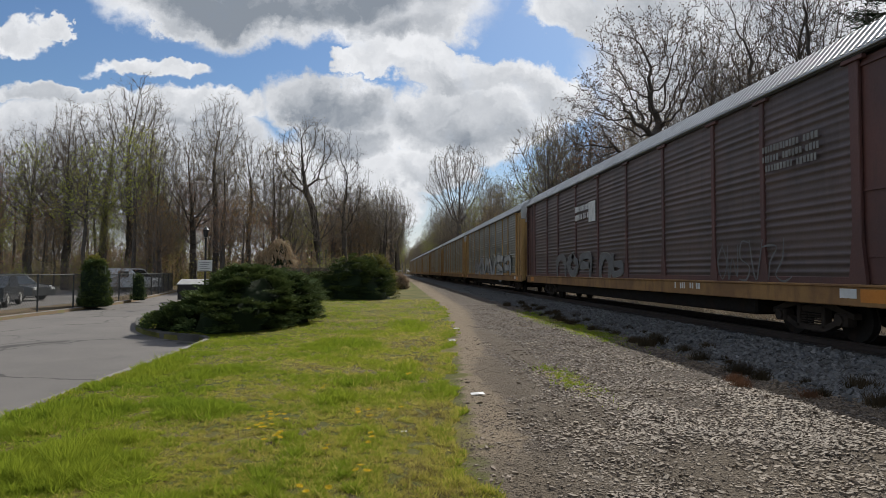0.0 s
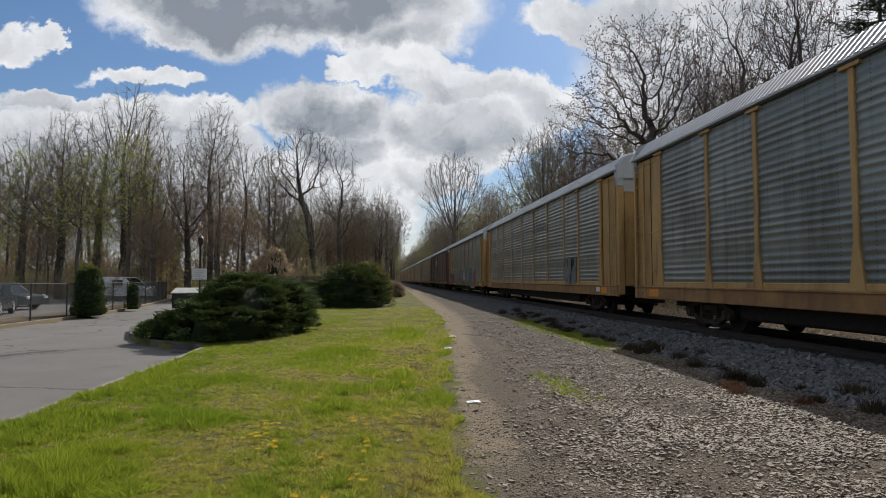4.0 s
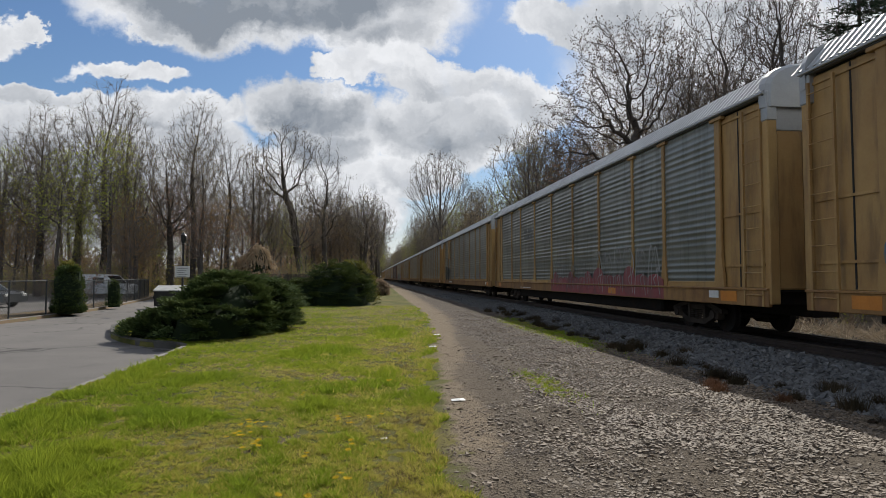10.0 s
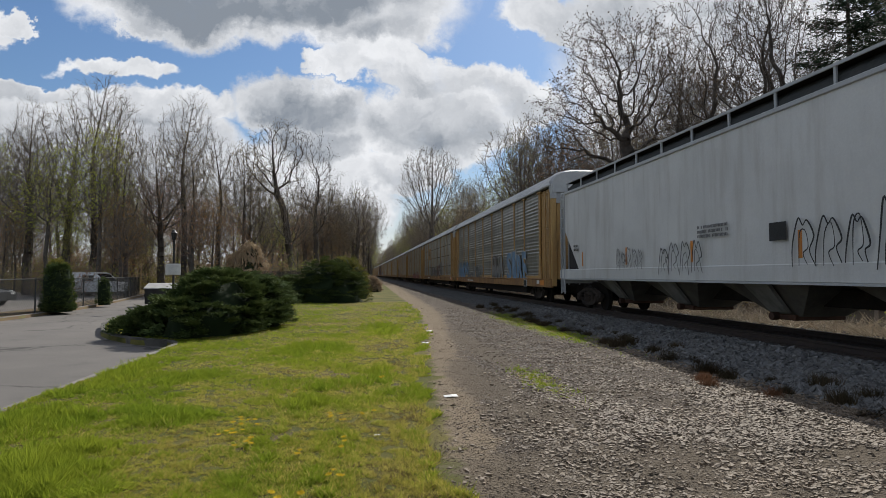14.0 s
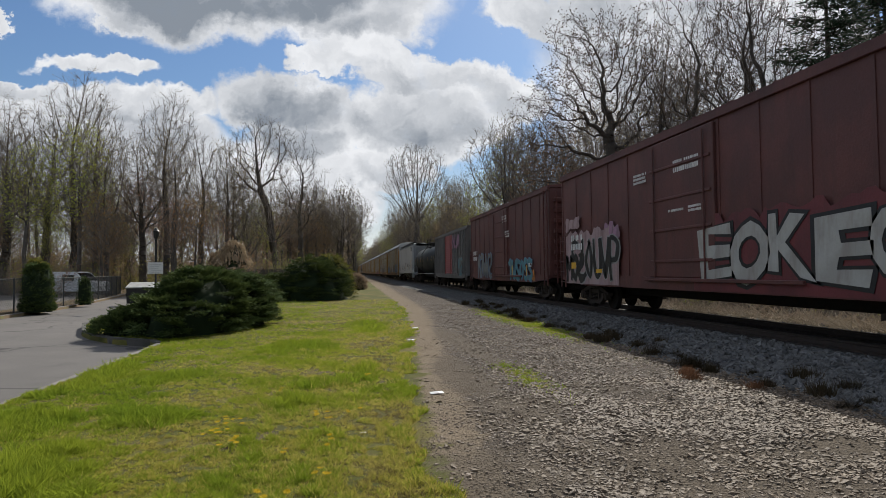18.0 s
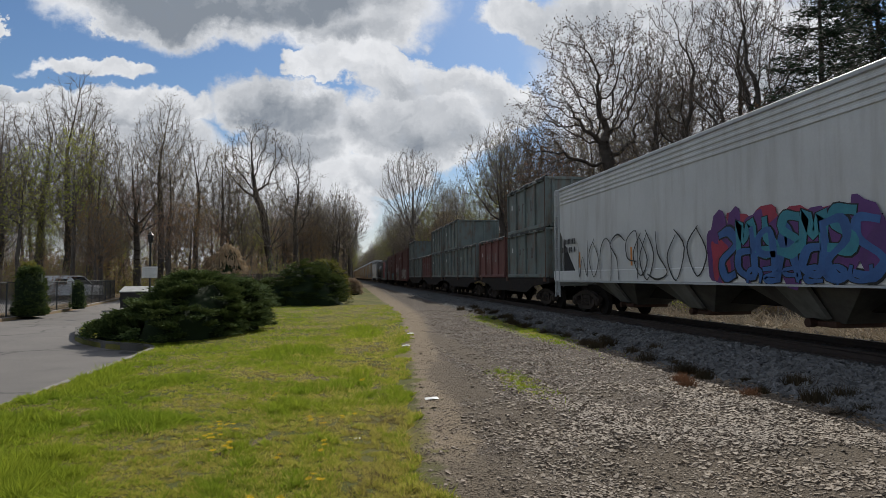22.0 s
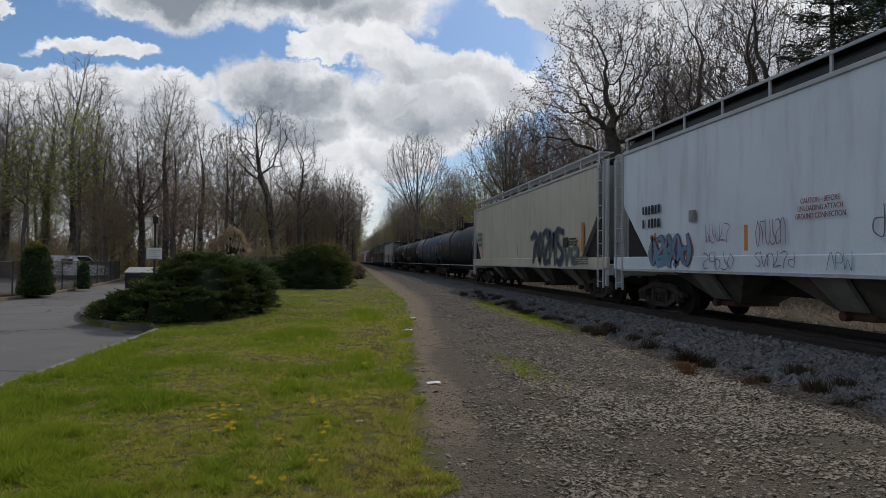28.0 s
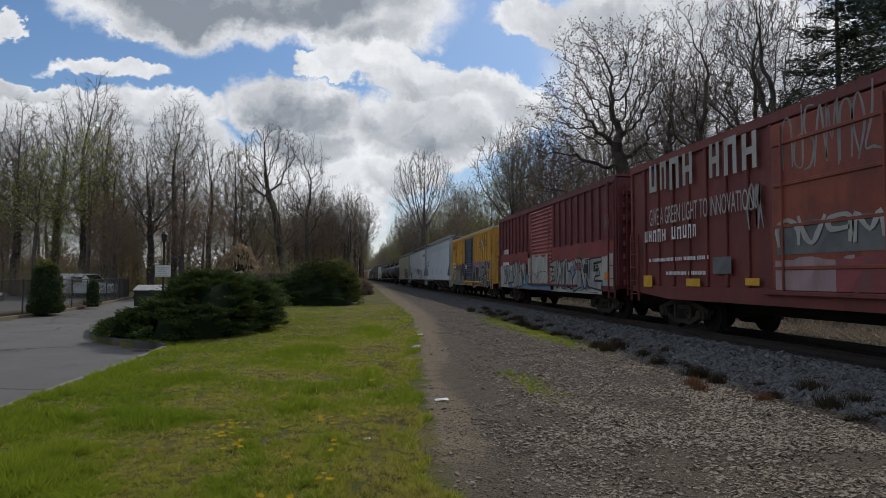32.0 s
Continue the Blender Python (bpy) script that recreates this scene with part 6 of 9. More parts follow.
stencil(racks[5], -2.75, 4.06, 2.15, 0.46, 2, "grey_spray", -1.553, 10)
tag(racks[7], -9.08, 1.68, 3.19, 1.14, "white_spray", -1.5503, 11, 4, 0.022)
patch(racks[8], 8.31, 4.21, 1.57, 1.91, "yellow", -1.549)
tag(racks[8], 8.24, 4.34, 1.23, 1.40, "pale_spray", -1.5509, 13, 5, 0.022)
patch(racks[8], 10.38, 1.83, 1.35, 1.39, "patch_dark", -1.549)
patch(racks[8], 8.67, 1.73, 1.16, 1.20, "patch_dark", -1.549)
tag(racks[8], 6.64, 1.69, 1.28, 0.97, "white_spray", -1.5503, 16, 6, 0.021)
loops(racks[8], -3.4, 1.78, 2.1, 1.0, 4, "white_spray", "", -1.5560, 218, 0.03)
loops(racks[8], 2.6, 1.6, 1.5, 0.6, 4, "pale_spray", "", -1.5560, 219, 0.025)
glyphs(racks[8], -7.15, 1.4, 0.3, 0.45, 1, "white_spray", "red_spray", -1.5505, 220)
glyphs(racks[8], -9.2, 1.45, 0.32, 0.5, 1, "white_spray", "red_spray", -1.5505, 221)
stencil(racks[8], 7.01, 0.92, 2.04, 0.20, 1, "white", -1.553, 17)
sprayed_field(racks[9], -3.9, 1.05, 10.6, 0.56, "red_spray", -1.5560, 222)
loops(racks[9], -1.3, 1.55, 4.6, 1.3, 7, "pale_spray", "red_spray", -1.5520, 19, 0.02)
loops(racks[9], -6.5, 1.65, 5.2, 1.6, 6, "white_spray", "red_spray", -1.5520, 24, 0.026)
stencil(racks[9], 5.35, 3.57, 1.55, 0.58, 2, "grey_spray", -1.553, 22)
stencil(racks[9], 6.02, 0.84, 2.16, 0.05, 1, "white", -1.553, 23)
patch(racks[10], 5.76, 3.71, 2.36, 1.31, "yellow", -1.549)
stencil(racks[10], 5.71, 3.62, 1.86, 0.78, 1, "black", -1.553, 25)
tag(racks[10], 10.05, 1.67, 3.78, 1.01, "pale_spray", -1.5503, 26, 8, 0.022)
tag(racks[10], 6.08, 1.47, 1.87, 0.66, "pale_spray", -1.5506, 27, 6, 0.015)
glyphs(racks[10], 3.17, 1.62, 2.74, 1.08, 4, "grey_spray", "pale_spray", -1.5360, 28)
stencil(racks[10], 6.60, 0.91, 2.26, 0.18, 1, "white", -1.553, 29)
glyphs(racks[11], 9.34, 1.65, 4.64, 1.35, 4, "blue_spray", "pale_spray", -1.5368, 30)
glyphs(racks[11], 6.20, 1.23, 2.39, 0.47, 4, "grey_spray", "", -1.5372, 31)
glyphs(racks[11], 3.23, 1.40, 3.73, 1.08, 6, "pale_spray", "grey_spray", -1.5376, 32)
stencil(racks[11], 6.17, 0.88, 2.31, 0.11, 1, "white", -1.553, 33)
glyphs(racks[11], -3.15, 1.65, 2.95, 1.67, 3, "pale_spray", "rust", -1.5384, 34)
tag(racks[11], -5.09, 1.97, 0.88, 0.64, "pale_spray", -1.5500, 35, 5, 0.014)
graffiti(racks[11], "SIRE", -7.72, 1.66, 1.62, 4.4, "blue_spray", "white_spray", -1.541, 36, 0.04)
glyphs(racks[2], -1.73, 1.67, 17.55, 1.69, 6, "white_spray", "grey_spray", -1.5368, 37)
stencil(racks[3], 3.00, 3.81, 2.52, 0.71, 2, "white", -1.553, 38)
patch(racks[3], 2.01, 3.79, 0.82, 0.82, "white", -1.549)
glyphs(racks[3], 4.68, 1.65, 5.24, 1.05, 3, "grey_spray", "pale_spray", -1.5380, 40)
glyphs(racks[3], -0.03, 1.60, 2.58, 0.87, 2, "grey_spray", "pale_spray", -1.5384, 41)
tag(racks[3], -8.76, 1.59, 2.79, 0.95, "grey_spray", -1.5506, 42, 6, 0.021)
stencil(racks[3], -10.16, 3.75, 1.75, 0.63, 3, "pale_spray", -1.553, 43)
stencil(racks[3], -5.80, 0.94, 1.43, 0.24, 1, "white", -1.553, 44)
glyphs(racks[10], 0.17, 1.67, 2.72, 1.24, 3, "grey_spray", "pale_spray", -1.5372, 45)
glyphs(racks[10], -2.63, 1.68, 2.65, 1.23, 3, "brown", "pale_spray", -1.5376, 46)
glyphs(racks[10], -4.89, 1.89, 1.41, 1.55, 2, "pale_spray", "black", -1.5380, 47)
glyphs(racks[10], -4.95, 1.79, 1.11, 1.06, 2, "grey_spray", "white_spray", -1.5384, 48)
tag(racks[10], 9.61, 1.64, 4.75, 1.03, "blue_spray", -1.5512, 49, 6, 0.022)
tag(racks[10], 5.80, 1.55, 2.42, 0.58, "pale_spray", -1.5500, 50, 5, 0.013)
sprayed_field(racks[10], 0.46, 0.99, 9.22, 0.34, "green_spray", -1.5384, 51)
glyphs(racks[10], -0.29, 0.97, 7.27, 0.30, 7, "pale_spray", "brown", -1.5372, 52)
patch(racks[10], -0.21, 1.02, 0.57, 0.11, "orange", -1.549)
patch(racks[10], -2.78, 1.01, 0.54, 0.12, "orange", -1.549)
stencil(racks[10], -5.05, 0.92, 0.85, 0.21, 1, "rust", -1.553, 55)
patch(racks[9], -5.54, 0.92, 0.63, 0.20, "orange", -1.549)
stencil(CARS["hop1"], -8.32, 4.04, 1.56, 0.77, 1, "navy", -1.617, 57)
stencil(CARS["hop1"], 8.1, 2.3, 0.5, 0.3, 2, "black", -1.617, 58)
loops(CARS["hop1"], 0.5, 1.75, 2.2, 0.9, 4, "black", "", -1.6100, 59, 0.014)
loops(CARS["hop1"], -4.89, 1.95, 2.5, 1.25, 4, "black", "", -1.6100, 60, 0.016)
tag(CARS["hop1"], -6.86, 1.77, 0.91, 0.77, "grey_spray", -1.6143, 61, 3, 0.017)
loops(CARS["hop1"], 3.5, 1.8, 1.9, 0.7, 5, "grey_spray", "", -1.6100, 62, 0.014)
patch(CARS["hop1"], -3.23, 2.16, 0.49, 0.36, "black", -1.613)
patch(CARS["hop1"], -7.70, 2.25, 0.25, 1.02, "sign_yellow", -1.613)
stencil(CARS["hop1"], -0.98, 2.32, 1.25, 0.33, 3, "grey_spray", -1.617, 65)
patch(CARS["hop1"], -6.99, 1.29, 0.20, 0.11, "pink_spray", -1.613)
stencil(CARS["tankA"], 6.16, 3.09, 0.80, 0.20, 1, "white", -1.445, 67)
glyphs(CARS["box1"], -3.29, 3.58, 3.15, 1.14, 4, "pink_spray", "", -1.5470, 68)
tag(CARS["box1"], -4.16, 1.87, 4.80, 1.82, "pale_spray", -1.5602, 69, 9, 0.022)
glyphs(CARS["box1"], -5.15, 1.64, 1.48, 1.50, 3, "teal_spray", "pale_spray", -1.5450, 70)
tag(CARS["box1"], 4.32, 2.25, 3.84, 2.40, "pale_spray", -1.5593, 71, 6, 0.022)
stencil(CARS["box2"], 6.26, 2.22, 1.11, 0.70, 2, "white", -1.562, 72)
glyphs(CARS["box2"], 3.70, 1.62, 3.65, 1.57, 5, "pale_spray", "blue_spray", -1.5462, 73)
glyphs(CARS["box2"], -3.78, 1.37, 3.93, 1.07, 6, "teal_spray", "blue_spray", -1.5466, 74)
glyphs(CARS["box2"], -5.88, 1.13, 0.39, 0.58, 2, "orange", "", -1.5470, 75)
stencil(CARS["box2"], -1.03, 4.01, 0.91, 0.40, 3, "white", -1.562, 76)
stencil(CARS["box2"], -1.59, 3.19, 0.84, 0.36, 3, "white", -1.562, 77)
patch(CARS["box2"], -2.47, 1.34, 0.11, 0.48, "sign_yellow", -1.558)
patch(CARS["box2"], -4.94, 1.33, 0.10, 0.48, "sign_yellow", -1.558)
stencil(CARS["box2"], -5.48, 1.56, 0.45, 0.18, 2, "white", -1.562, 80)
stencil(CARS["box3"], 1.95, 3.85, 0.75, 0.31, 3, "white", -1.562, 81)
stencil(CARS["box3"], -0.39, 3.87, 1.15, 0.36, 2, "white", -1.562, 82)
stencil(CARS["box3"], 0.10, 2.79, 0.72, 0.09, 1, "white", -1.562, 83)
stencil(CARS["box3"], -0.73, 2.77, 0.55, 0.18, 2, "white", -1.562, 84)
sprayed_field(CARS["box3"], -3.9, 1.7, 6.6, 1.75, "maroon", -1.5454, 214)
graffiti(CARS["box3"], "EOKEO", -3.85, 1.68, 1.25, 5.9, "chalk", "black", -1.553, 85, 0.05)
stencil(CARS["hop2"], 8.53, 2.38, 1.29, 0.59, 2, "black", -1.617, 86)
patch(CARS["hop2"], -9.38, 2.05, 0.25, 0.72, "orange", -1.613)
stencil(CARS["tk1"], 6.66, 2.33, 2.18, 0.28, 1, "white", -1.493, 88)
stencil(CARS["tk1"], 6.55, 1.87, 1.72, 0.21, 2, "white", -1.321, 89)
patch(CARS["tk1"], 1.68, 1.78, 0.71, 0.31, "orange", -1.260)
stencil(CARS["tk1"], -0.72, 1.78, 0.86, 0.33, 4, "white", -1.265, 91)
stencil(CARS["tk1"], -2.27, 1.89, 0.75, 0.11, 2, "white", -1.332, 92)
stencil(CARS["tk3"], 6.13, 2.35, 2.15, 0.28, 1, "sign_yellow", -1.497, 93)
patch(CARS["tk3"], -2.56, 1.95, 0.37, 0.28, "sign_yellow", -1.358)
glyphs(CARS["hop3"], -4.31, 1.96, 3.96, 1.56, 5, "navy", "pale_spray", -1.6016, 95)
glyphs(CARS["hop3"], -6.95, 1.59, 1.83, 0.76, 3, "green_spray", "", -1.6020, 96)
patch(CARS["hop3"], -6.57, 2.09, 0.56, 0.37, "black", -1.613)
stencil(CARS["hop3"], -7.39, 2.08, 0.83, 0.31, 3, "black", -1.617, 98)
stencil(CARS["hop3"], -7.98, 1.41, 1.48, 0.30, 4, "grey_spray", -1.617, 99)
stencil(CARS["hop3"], 8.06, 2.64, 1.17, 0.95, 3, "grey_spray", -1.617, 100)
patch(CARS["hop3"], -8.22, 2.22, 0.23, 1.03, "orange", -1.613)
stencil(CARS["hop4"], 7.58, 2.54, 0.94, 0.72, 2, "black", -1.617, 102)
glyphs(CARS["hop4"], 6.73, 1.67, 1.95, 0.89, 5, "blue_spray", "red_spray", -1.6020, 103)
glyphs(CARS["hop4"], 6.88, 1.48, 0.87, 0.53, 2, "teal_spray", "", -1.6024, 104)
tag(CARS["hop4"], 4.63, 2.02, 0.87, 0.44, "pink_spray", -1.6140, 105, 5, 0.010)
tag(CARS["hop4"], 2.93, 1.97, 0.85, 0.54, "pink_spray", -1.6143, 106, 6, 0.012)
tag(CARS["hop4"], 4.61, 1.41, 1.13, 0.41, "purple_spray", -1.6146, 107, 5, 0.009)
tag(CARS["hop4"], 2.83, 1.43, 1.10, 0.32, "purple_spray", -1.6149, 108, 6, 0.008)
tag(CARS["hop4"], 1.26, 1.40, 0.53, 0.33, "blue_spray", -1.6152, 109, 3, 0.008)
wording(CARS["hop4"], 1.70, 2.34, 1.14, 0.37, "CAUTION - BEFORE\nUNLOADING ATTACH\nGROUND CONNECTION", "red_spray", -1.608)
patch(CARS["hop4"], 5.61, 2.47, 0.29, 0.27, "pale_spray", -1.613)
stencil(CARS["hop4"], -1.38, 2.27, 1.20, 0.34, 3, "black", -1.617, 112)
tag(CARS["hop4"], -0.01, 2.04, 1.29, 0.56, "grey_spray", -1.6149, 113, 5, 0.012)
glyphs(CARS["hop4"], -2.56, 2.05, 1.62, 0.74, 4, "navy", "pale_spray", -1.6008, 114)
patch(CARS["hop4"], -3.29, 2.15, 0.45, 0.39, "black", -1.613)
tag(CARS["hop4"], -5.86, 1.72, 1.44, 1.09, "black", -1.6143, 116, 7, 0.022)
patch(CARS["hop4"], -3.83, 1.34, 0.38, 0.17, "pink_spray", -1.613)
tag(CARS["hop4"], -4.71, 1.33, 1.00, 0.31, "black", -1.6149, 118, 2, 0.008)
stencil(CARS["hop4"], -5.02, 2.10, 0.58, 0.28, 3, "grey_spray", -1.617, 119)
patch(CARS["hop4"], -4.18, 1.95, 0.13, 0.49, "orange", -1.613)
stencil(CARS["hop4"], -8.48, 3.82, 1.63, 0.40, 1, "navy", -1.617, 121)
stencil(CARS["hop5"], 6.38, 2.76, 0.96, 0.66, 2, "grey_spray", -1.617, 122)
patch(CARS["hop5"], 1.15, 1.29, 0.18, 0.23, "orange", -1.613)
stencil(CARS["hop5"], -5.92, 2.61, 0.30, 0.28, 1, "grey_spray", -1.617, 124)
for k, (y, z) in enumerate(((6.75, 3.62), (6.05, 3.66), (5.35, 3.68), (4.75, 3.7), (5.1, 3.12), (4.1, 3.16), (3.05, 3.2))):
    stencil(CARS["rail"], y, z, 0.36, 0.5, 1, "black", -1.562, 700 + k)
stencil(CARS["rail"], 6.06, 2.29, 1.32, 0.51, 2, "white", -1.562, 127)
stencil(CARS["rail"], 2.26, 4.02, 0.56, 0.46, 4, "orange", -1.562, 128)
sprayed_field(CARS["rail"], 6.05, 1.43, 3.31, 1.18, "chalk", -1.5458, 129)
sprayed_field(CARS["rail"], 2.88, 1.90, 2.27, 0.84, "blue_spray", -1.5466, 130)
sprayed_field(CARS["rail"], 2.84, 1.31, 2.03, 0.95, "chalk", -1.5474, 131)
glyphs(CARS["rail"], 6.07, 1.23, 2.97, 0.79, 5, "teal_spray", "black", -1.5458, 135)
shards(CARS["rail"], 4.75, 1.65, 2.9, 1.35, 4, "white_spray", "black", -1.556, 132, 0.06)
shards(CARS["rail"], 2.6, 1.7, 1.7, 1.4, 2, "black", "white_spray", -1.556, 134, 0.05)
glyphs(CARS["rail"], 3.11, 1.21, 2.57, 0.74, 6, "pale_spray", "black", -1.5462, 136)
patch(CARS["rail"], 5.82, 1.38, 0.81, 0.44, "orange", -1.558)
patch(CARS["rail"], 2.14, 1.30, 0.39, 0.34, "orange", -1.558)
stencil(CARS["rail"], 2.60, 2.33, 0.20, 0.26, 3, "red_spray", -1.562, 139)
wording(CARS["rail"], -3.90, 3.44, 0.50, 0.37, "next\nload", "black", -1.553)
wording(CARS["rail"], -5.67, 3.50, 0.52, 0.37, "any\nroad", "black", -1.553)
stencil(CARS["rail"], 1.03, 2.13, 0.87, 0.34, 3, "white", -1.562, 142)
sprayed_field(CARS["box3"], 5.72, 1.79, 4.58, 1.89, "pinkwhite", -1.5474, 143)
bubbles(CARS["box3"], 7.23, 2.99, 1.33, 0.44, 3, "pinkwhite", -1.5466, 144)
bubbles(CARS["box3"], 3.89, 2.50, 0.96, 0.57, 3, "pink_spray", -1.5450, 145)
glyphs(CARS["box3"], 5.35, 1.69, 3.83, 1.53, 6, "black", "white_spray", -1.5474, 146)
glyphs(CARS["box3"], 6.97, 1.42, 1.79, 1.16, 3, "black", "pinkwhite", -1.5450, 147)
stencil(CARS["box3"], 6.78, 2.27, 1.05, 0.63, 2, "white", -1.562, 148)
patch(CARS["box3"], 7.10, 1.49, 0.45, 0.22, "sign_yellow", -1.558)
patch(CARS["box3"], 4.87, 1.29, 0.47, 0.12, "sign_yellow", -1.558)
bubbles(CARS["hop2"], -2.20, 1.87, 4.48, 1.39, 8, "mural_purple", -1.6004, 151)
bubbles(CARS["hop2"], -2.22, 2.27, 3.07, 0.71, 4, "mural_red", -1.6008, 152)
bubbles(CARS["hop2"], -0.35, 1.61, 0.60, 0.85, 2, "mural_red", -1.6012, 153)
glyphs(CARS["hop2"], -2.38, 1.77, 4.11, 1.17, 7, "mural_blue", "black", -1.6000, 154)
glyphs(CARS["hop2"], -2.44, 2.08, 3.04, 0.84, 5, "mural_teal", "black", -1.6004, 155)
glyphs(CARS["hop2"], -2.72, 1.34, 3.06, 0.32, 6, "mural_blue", "black", -1.6008, 156)
tag(CARS["hop2"], 5.04, 1.87, 5.25, 1.39, "black", -1.6146, 157, 6, 0.022)
tag(CARS["hop2"], 1.86, 1.84, 3.62, 1.32, "black", -1.6149, 158, 4, 0.022)
sprayed_field(CARS["rail"], -4.63, 1.93, 5.88, 0.95, "pink_spray", -1.5474, 159)
sprayed_field(CARS["rail"], -4.36, 1.15, 6.40, 0.61, "navy", -1.5450, 160)
shards(CARS["rail"], -3.95, 1.55, 4.9, 1.5, 5, "black", "white_spray", -1.556, 161, 0.09)
glyphs(CARS["rail"], -5.97, 2.06, 0.88, 0.58, 2, "black", "white_spray", -1.5454, 162)
glyphs(CARS["rail"], -7.14, 1.26, 0.84, 0.75, 2, "navy", "white_spray", -1.5458, 163)
patch(CARS["rail"], -6.40, 1.51, 0.71, 0.74, "box_yellow", -1.558)
stencil(CARS["rail"], -6.39, 1.50, 0.54, 0.61, 5, "black", -1.562, 165)
patch(CARS["rail"], -5.52, 1.39, 0.43, 0.35, "black", -1.558)
stencil(CARS["rail"], -5.52, 1.39, 0.24, 0.26, 3, "white", -1.562, 167)
patch(CARS["rail"], -5.54, 1.76, 0.16, 0.15, "green_spray", -1.558)
patch(CARS["rail"], -7.20, 1.19, 0.39, 0.21, "pale_spray", -1.558)
stencil(CARS["rail"], -7.20, 1.19, 0.29, 0.13, 1, "black", -1.562, 170)
cross_mark(CARS["rail"], -4.77, 3.42, 0.58, 0.57, "white", -1.553)
tag(CARS["rail"], -7.26, 3.21, 0.77, 0.86, "black", -1.5596, 172, 4, 0.019)
patch(CARS["rail"], 1.09, 0.91, 1.33, 0.14, "teal_spray", -1.558)
patch(CARS["rail"], -2.46, 0.82, 0.40, -0.03, "sign_yellow", -1.558)
patch(CARS["rail"], -4.50, 0.83, 0.45, -0.02, "sign_yellow", -1.558)
sprayed_field(CARS["bk"], -4.55, 2.30, 6.2, 0.62, "faded_band", -1.5450, 176)
sprayed_field(CARS["bk"], 4.75, 2.30, 5.6, 0.62, "faded_band", -1.5442, 276)
sprayed_field(CARS["bk"], 4.9, 1.45, 5.3, 1.2, "chalk", -1.5466, 277)
sprayed_field(CARS["bk"], -4.0, 1.42, 5.3, 1.25, "chalk", -1.5458, 177)
sprayed_field(CARS["bk"], -7.08, 1.61, 0.93, 1.05, "chalk", -1.5466, 178)
sprayed_field(CARS["bk"], 3.63, 1.18, 3.55, 0.68, "blue_spray", -1.5474, 179)
sprayed_field(CARS["bk"], 0.52, 1.67, 2.93, 1.35, "chalk", -1.5450, 180)
sprayed_field(CARS["bk"], 0.51, 0.98, 4.48, 0.29, "blue_spray", -1.5458, 181)
shards(CARS["bk"], -4.0, 1.5, 5.2, 1.15, 6, "white_spray", "black", -1.556, 182, 0.06)
glyphs(CARS["bk"], -4.23, 1.34, 2.40, 0.99, 4, "blue_spray", "pale_spray", -1.5454, 183)
shards(CARS["bk"], 4.4, 1.55, 4.2, 1.15, 4, "white_spray", "black", -1.556, 184, 0.06)
glyphs(CARS["bk"], 3.91, 1.26, 1.53, 0.85, 2, "chalk", "rust", -1.5462, 185)
tag(CARS["bk"], 0.52, 1.34, 2.93, 0.60, "black", -1.5593, 186, 5, 0.013)
patch(CARS["bk"], -7.11, 1.40, 0.40, 0.25, "orange", -1.558)
patch(CARS["bk"], -5.34, 1.67, 0.37, 0.32, "black", -1.558)
patch(CARS["bk"], -5.35, 1.94, 0.19, 0.17, "green_spray", -1.558)
stencil(CARS["bk"], -4.54, 1.74, 0.57, 0.29, 4, "red_spray", -1.562, 190)
stencil(CARS["bk"], -6.19, 1.70, 0.42, 0.33, 4, "black", -1.562, 191)
tag(CARS["bk"], -7.11, 3.15, 0.38, 0.51, "pale_spray", -1.5596, 192, 3, 0.011)
stencil(CARS["bk"], -5.69, 0.85, 1.32, 0.02, 1, "red_spray", -1.562, 193)
stencil(CARS["bk"], 6.07, 2.66, 1.31, 0.39, 1, "white", -1.562, 194)
stencil(CARS["bk"], 6.11, 2.05, 1.35, 0.28, 1, "white", -1.562, 195)
tag(CARS["bk"], 7.40, 3.21, 0.60, 0.75, "purple_spray", -1.5593, 196, 4, 0.016)
stencil(CARS["so"], 4.05, 3.86, 4.79, 1.2, 1, "chalk", -1.562, 197)
wording(CARS["so"], 4.19, 3.00, 4.58, 0.46, "GIVE A GREEN LIGHT TO INNOVATIONS", "chalk", -1.553)
stencil(CARS["so"], 5.20, 2.42, 3.11, 0.50, 1, "white", -1.562, 199)
stencil(CARS["so"], 5.09, 1.81, 2.85, 0.14, 1, "white", -1.562, 200)
stencil(CARS["so"], 4.70, 1.45, 1.81, 0.14, 1, "white", -1.562, 201)
wording(CARS["so"], -0.53, 2.64, 1.11, 0.18, "DOOR OPENING W 10", "white", -1.553)
glyphs(CARS["so"], 1.96, 2.82, 0.48, 1.16, 3, "pale_spray", "", -1.5450, 203)
tag(CARS["so"], 0.04, 3.90, 2.20, 1.17, "pale_spray", -1.5602, 204, 8, 0.022)
glyphs(CARS["so"], 0.06, 2.07, 2.29, 0.44, 6, "pale_spray", "grey_spray", -1.5458, 205)
sprayed_field(CARS["so"], 0.45, 1.42, 1.9, 0.6, "pinkwhite", -1.572, 210)
sprayed_field(CARS["so"], 0.1, 2.1, 2.5, 0.62, "grey_spray", -1.572, 211)
tag(CARS["so"], 0.1, 2.2, 2.4, 0.5, "chalk", -1.585, 212, 4, 0.05)
sprayed_field(CARS["so"], -0.6, 1.42, 1.0, 0.6, "red_spray", -1.574, 213)
glyphs(CARS["so"], -0.27, 1.40, 1.42, 0.52, 4, "red_spray", "white_spray", -1.5466, 207)
patch(CARS["so"], 6.62, 1.26, 0.49, 0.31, "sign_yellow", -1.558)
patch(CARS["so"], 4.34, 1.24, 0.62, 0.19, "sign_yellow", -1.558)
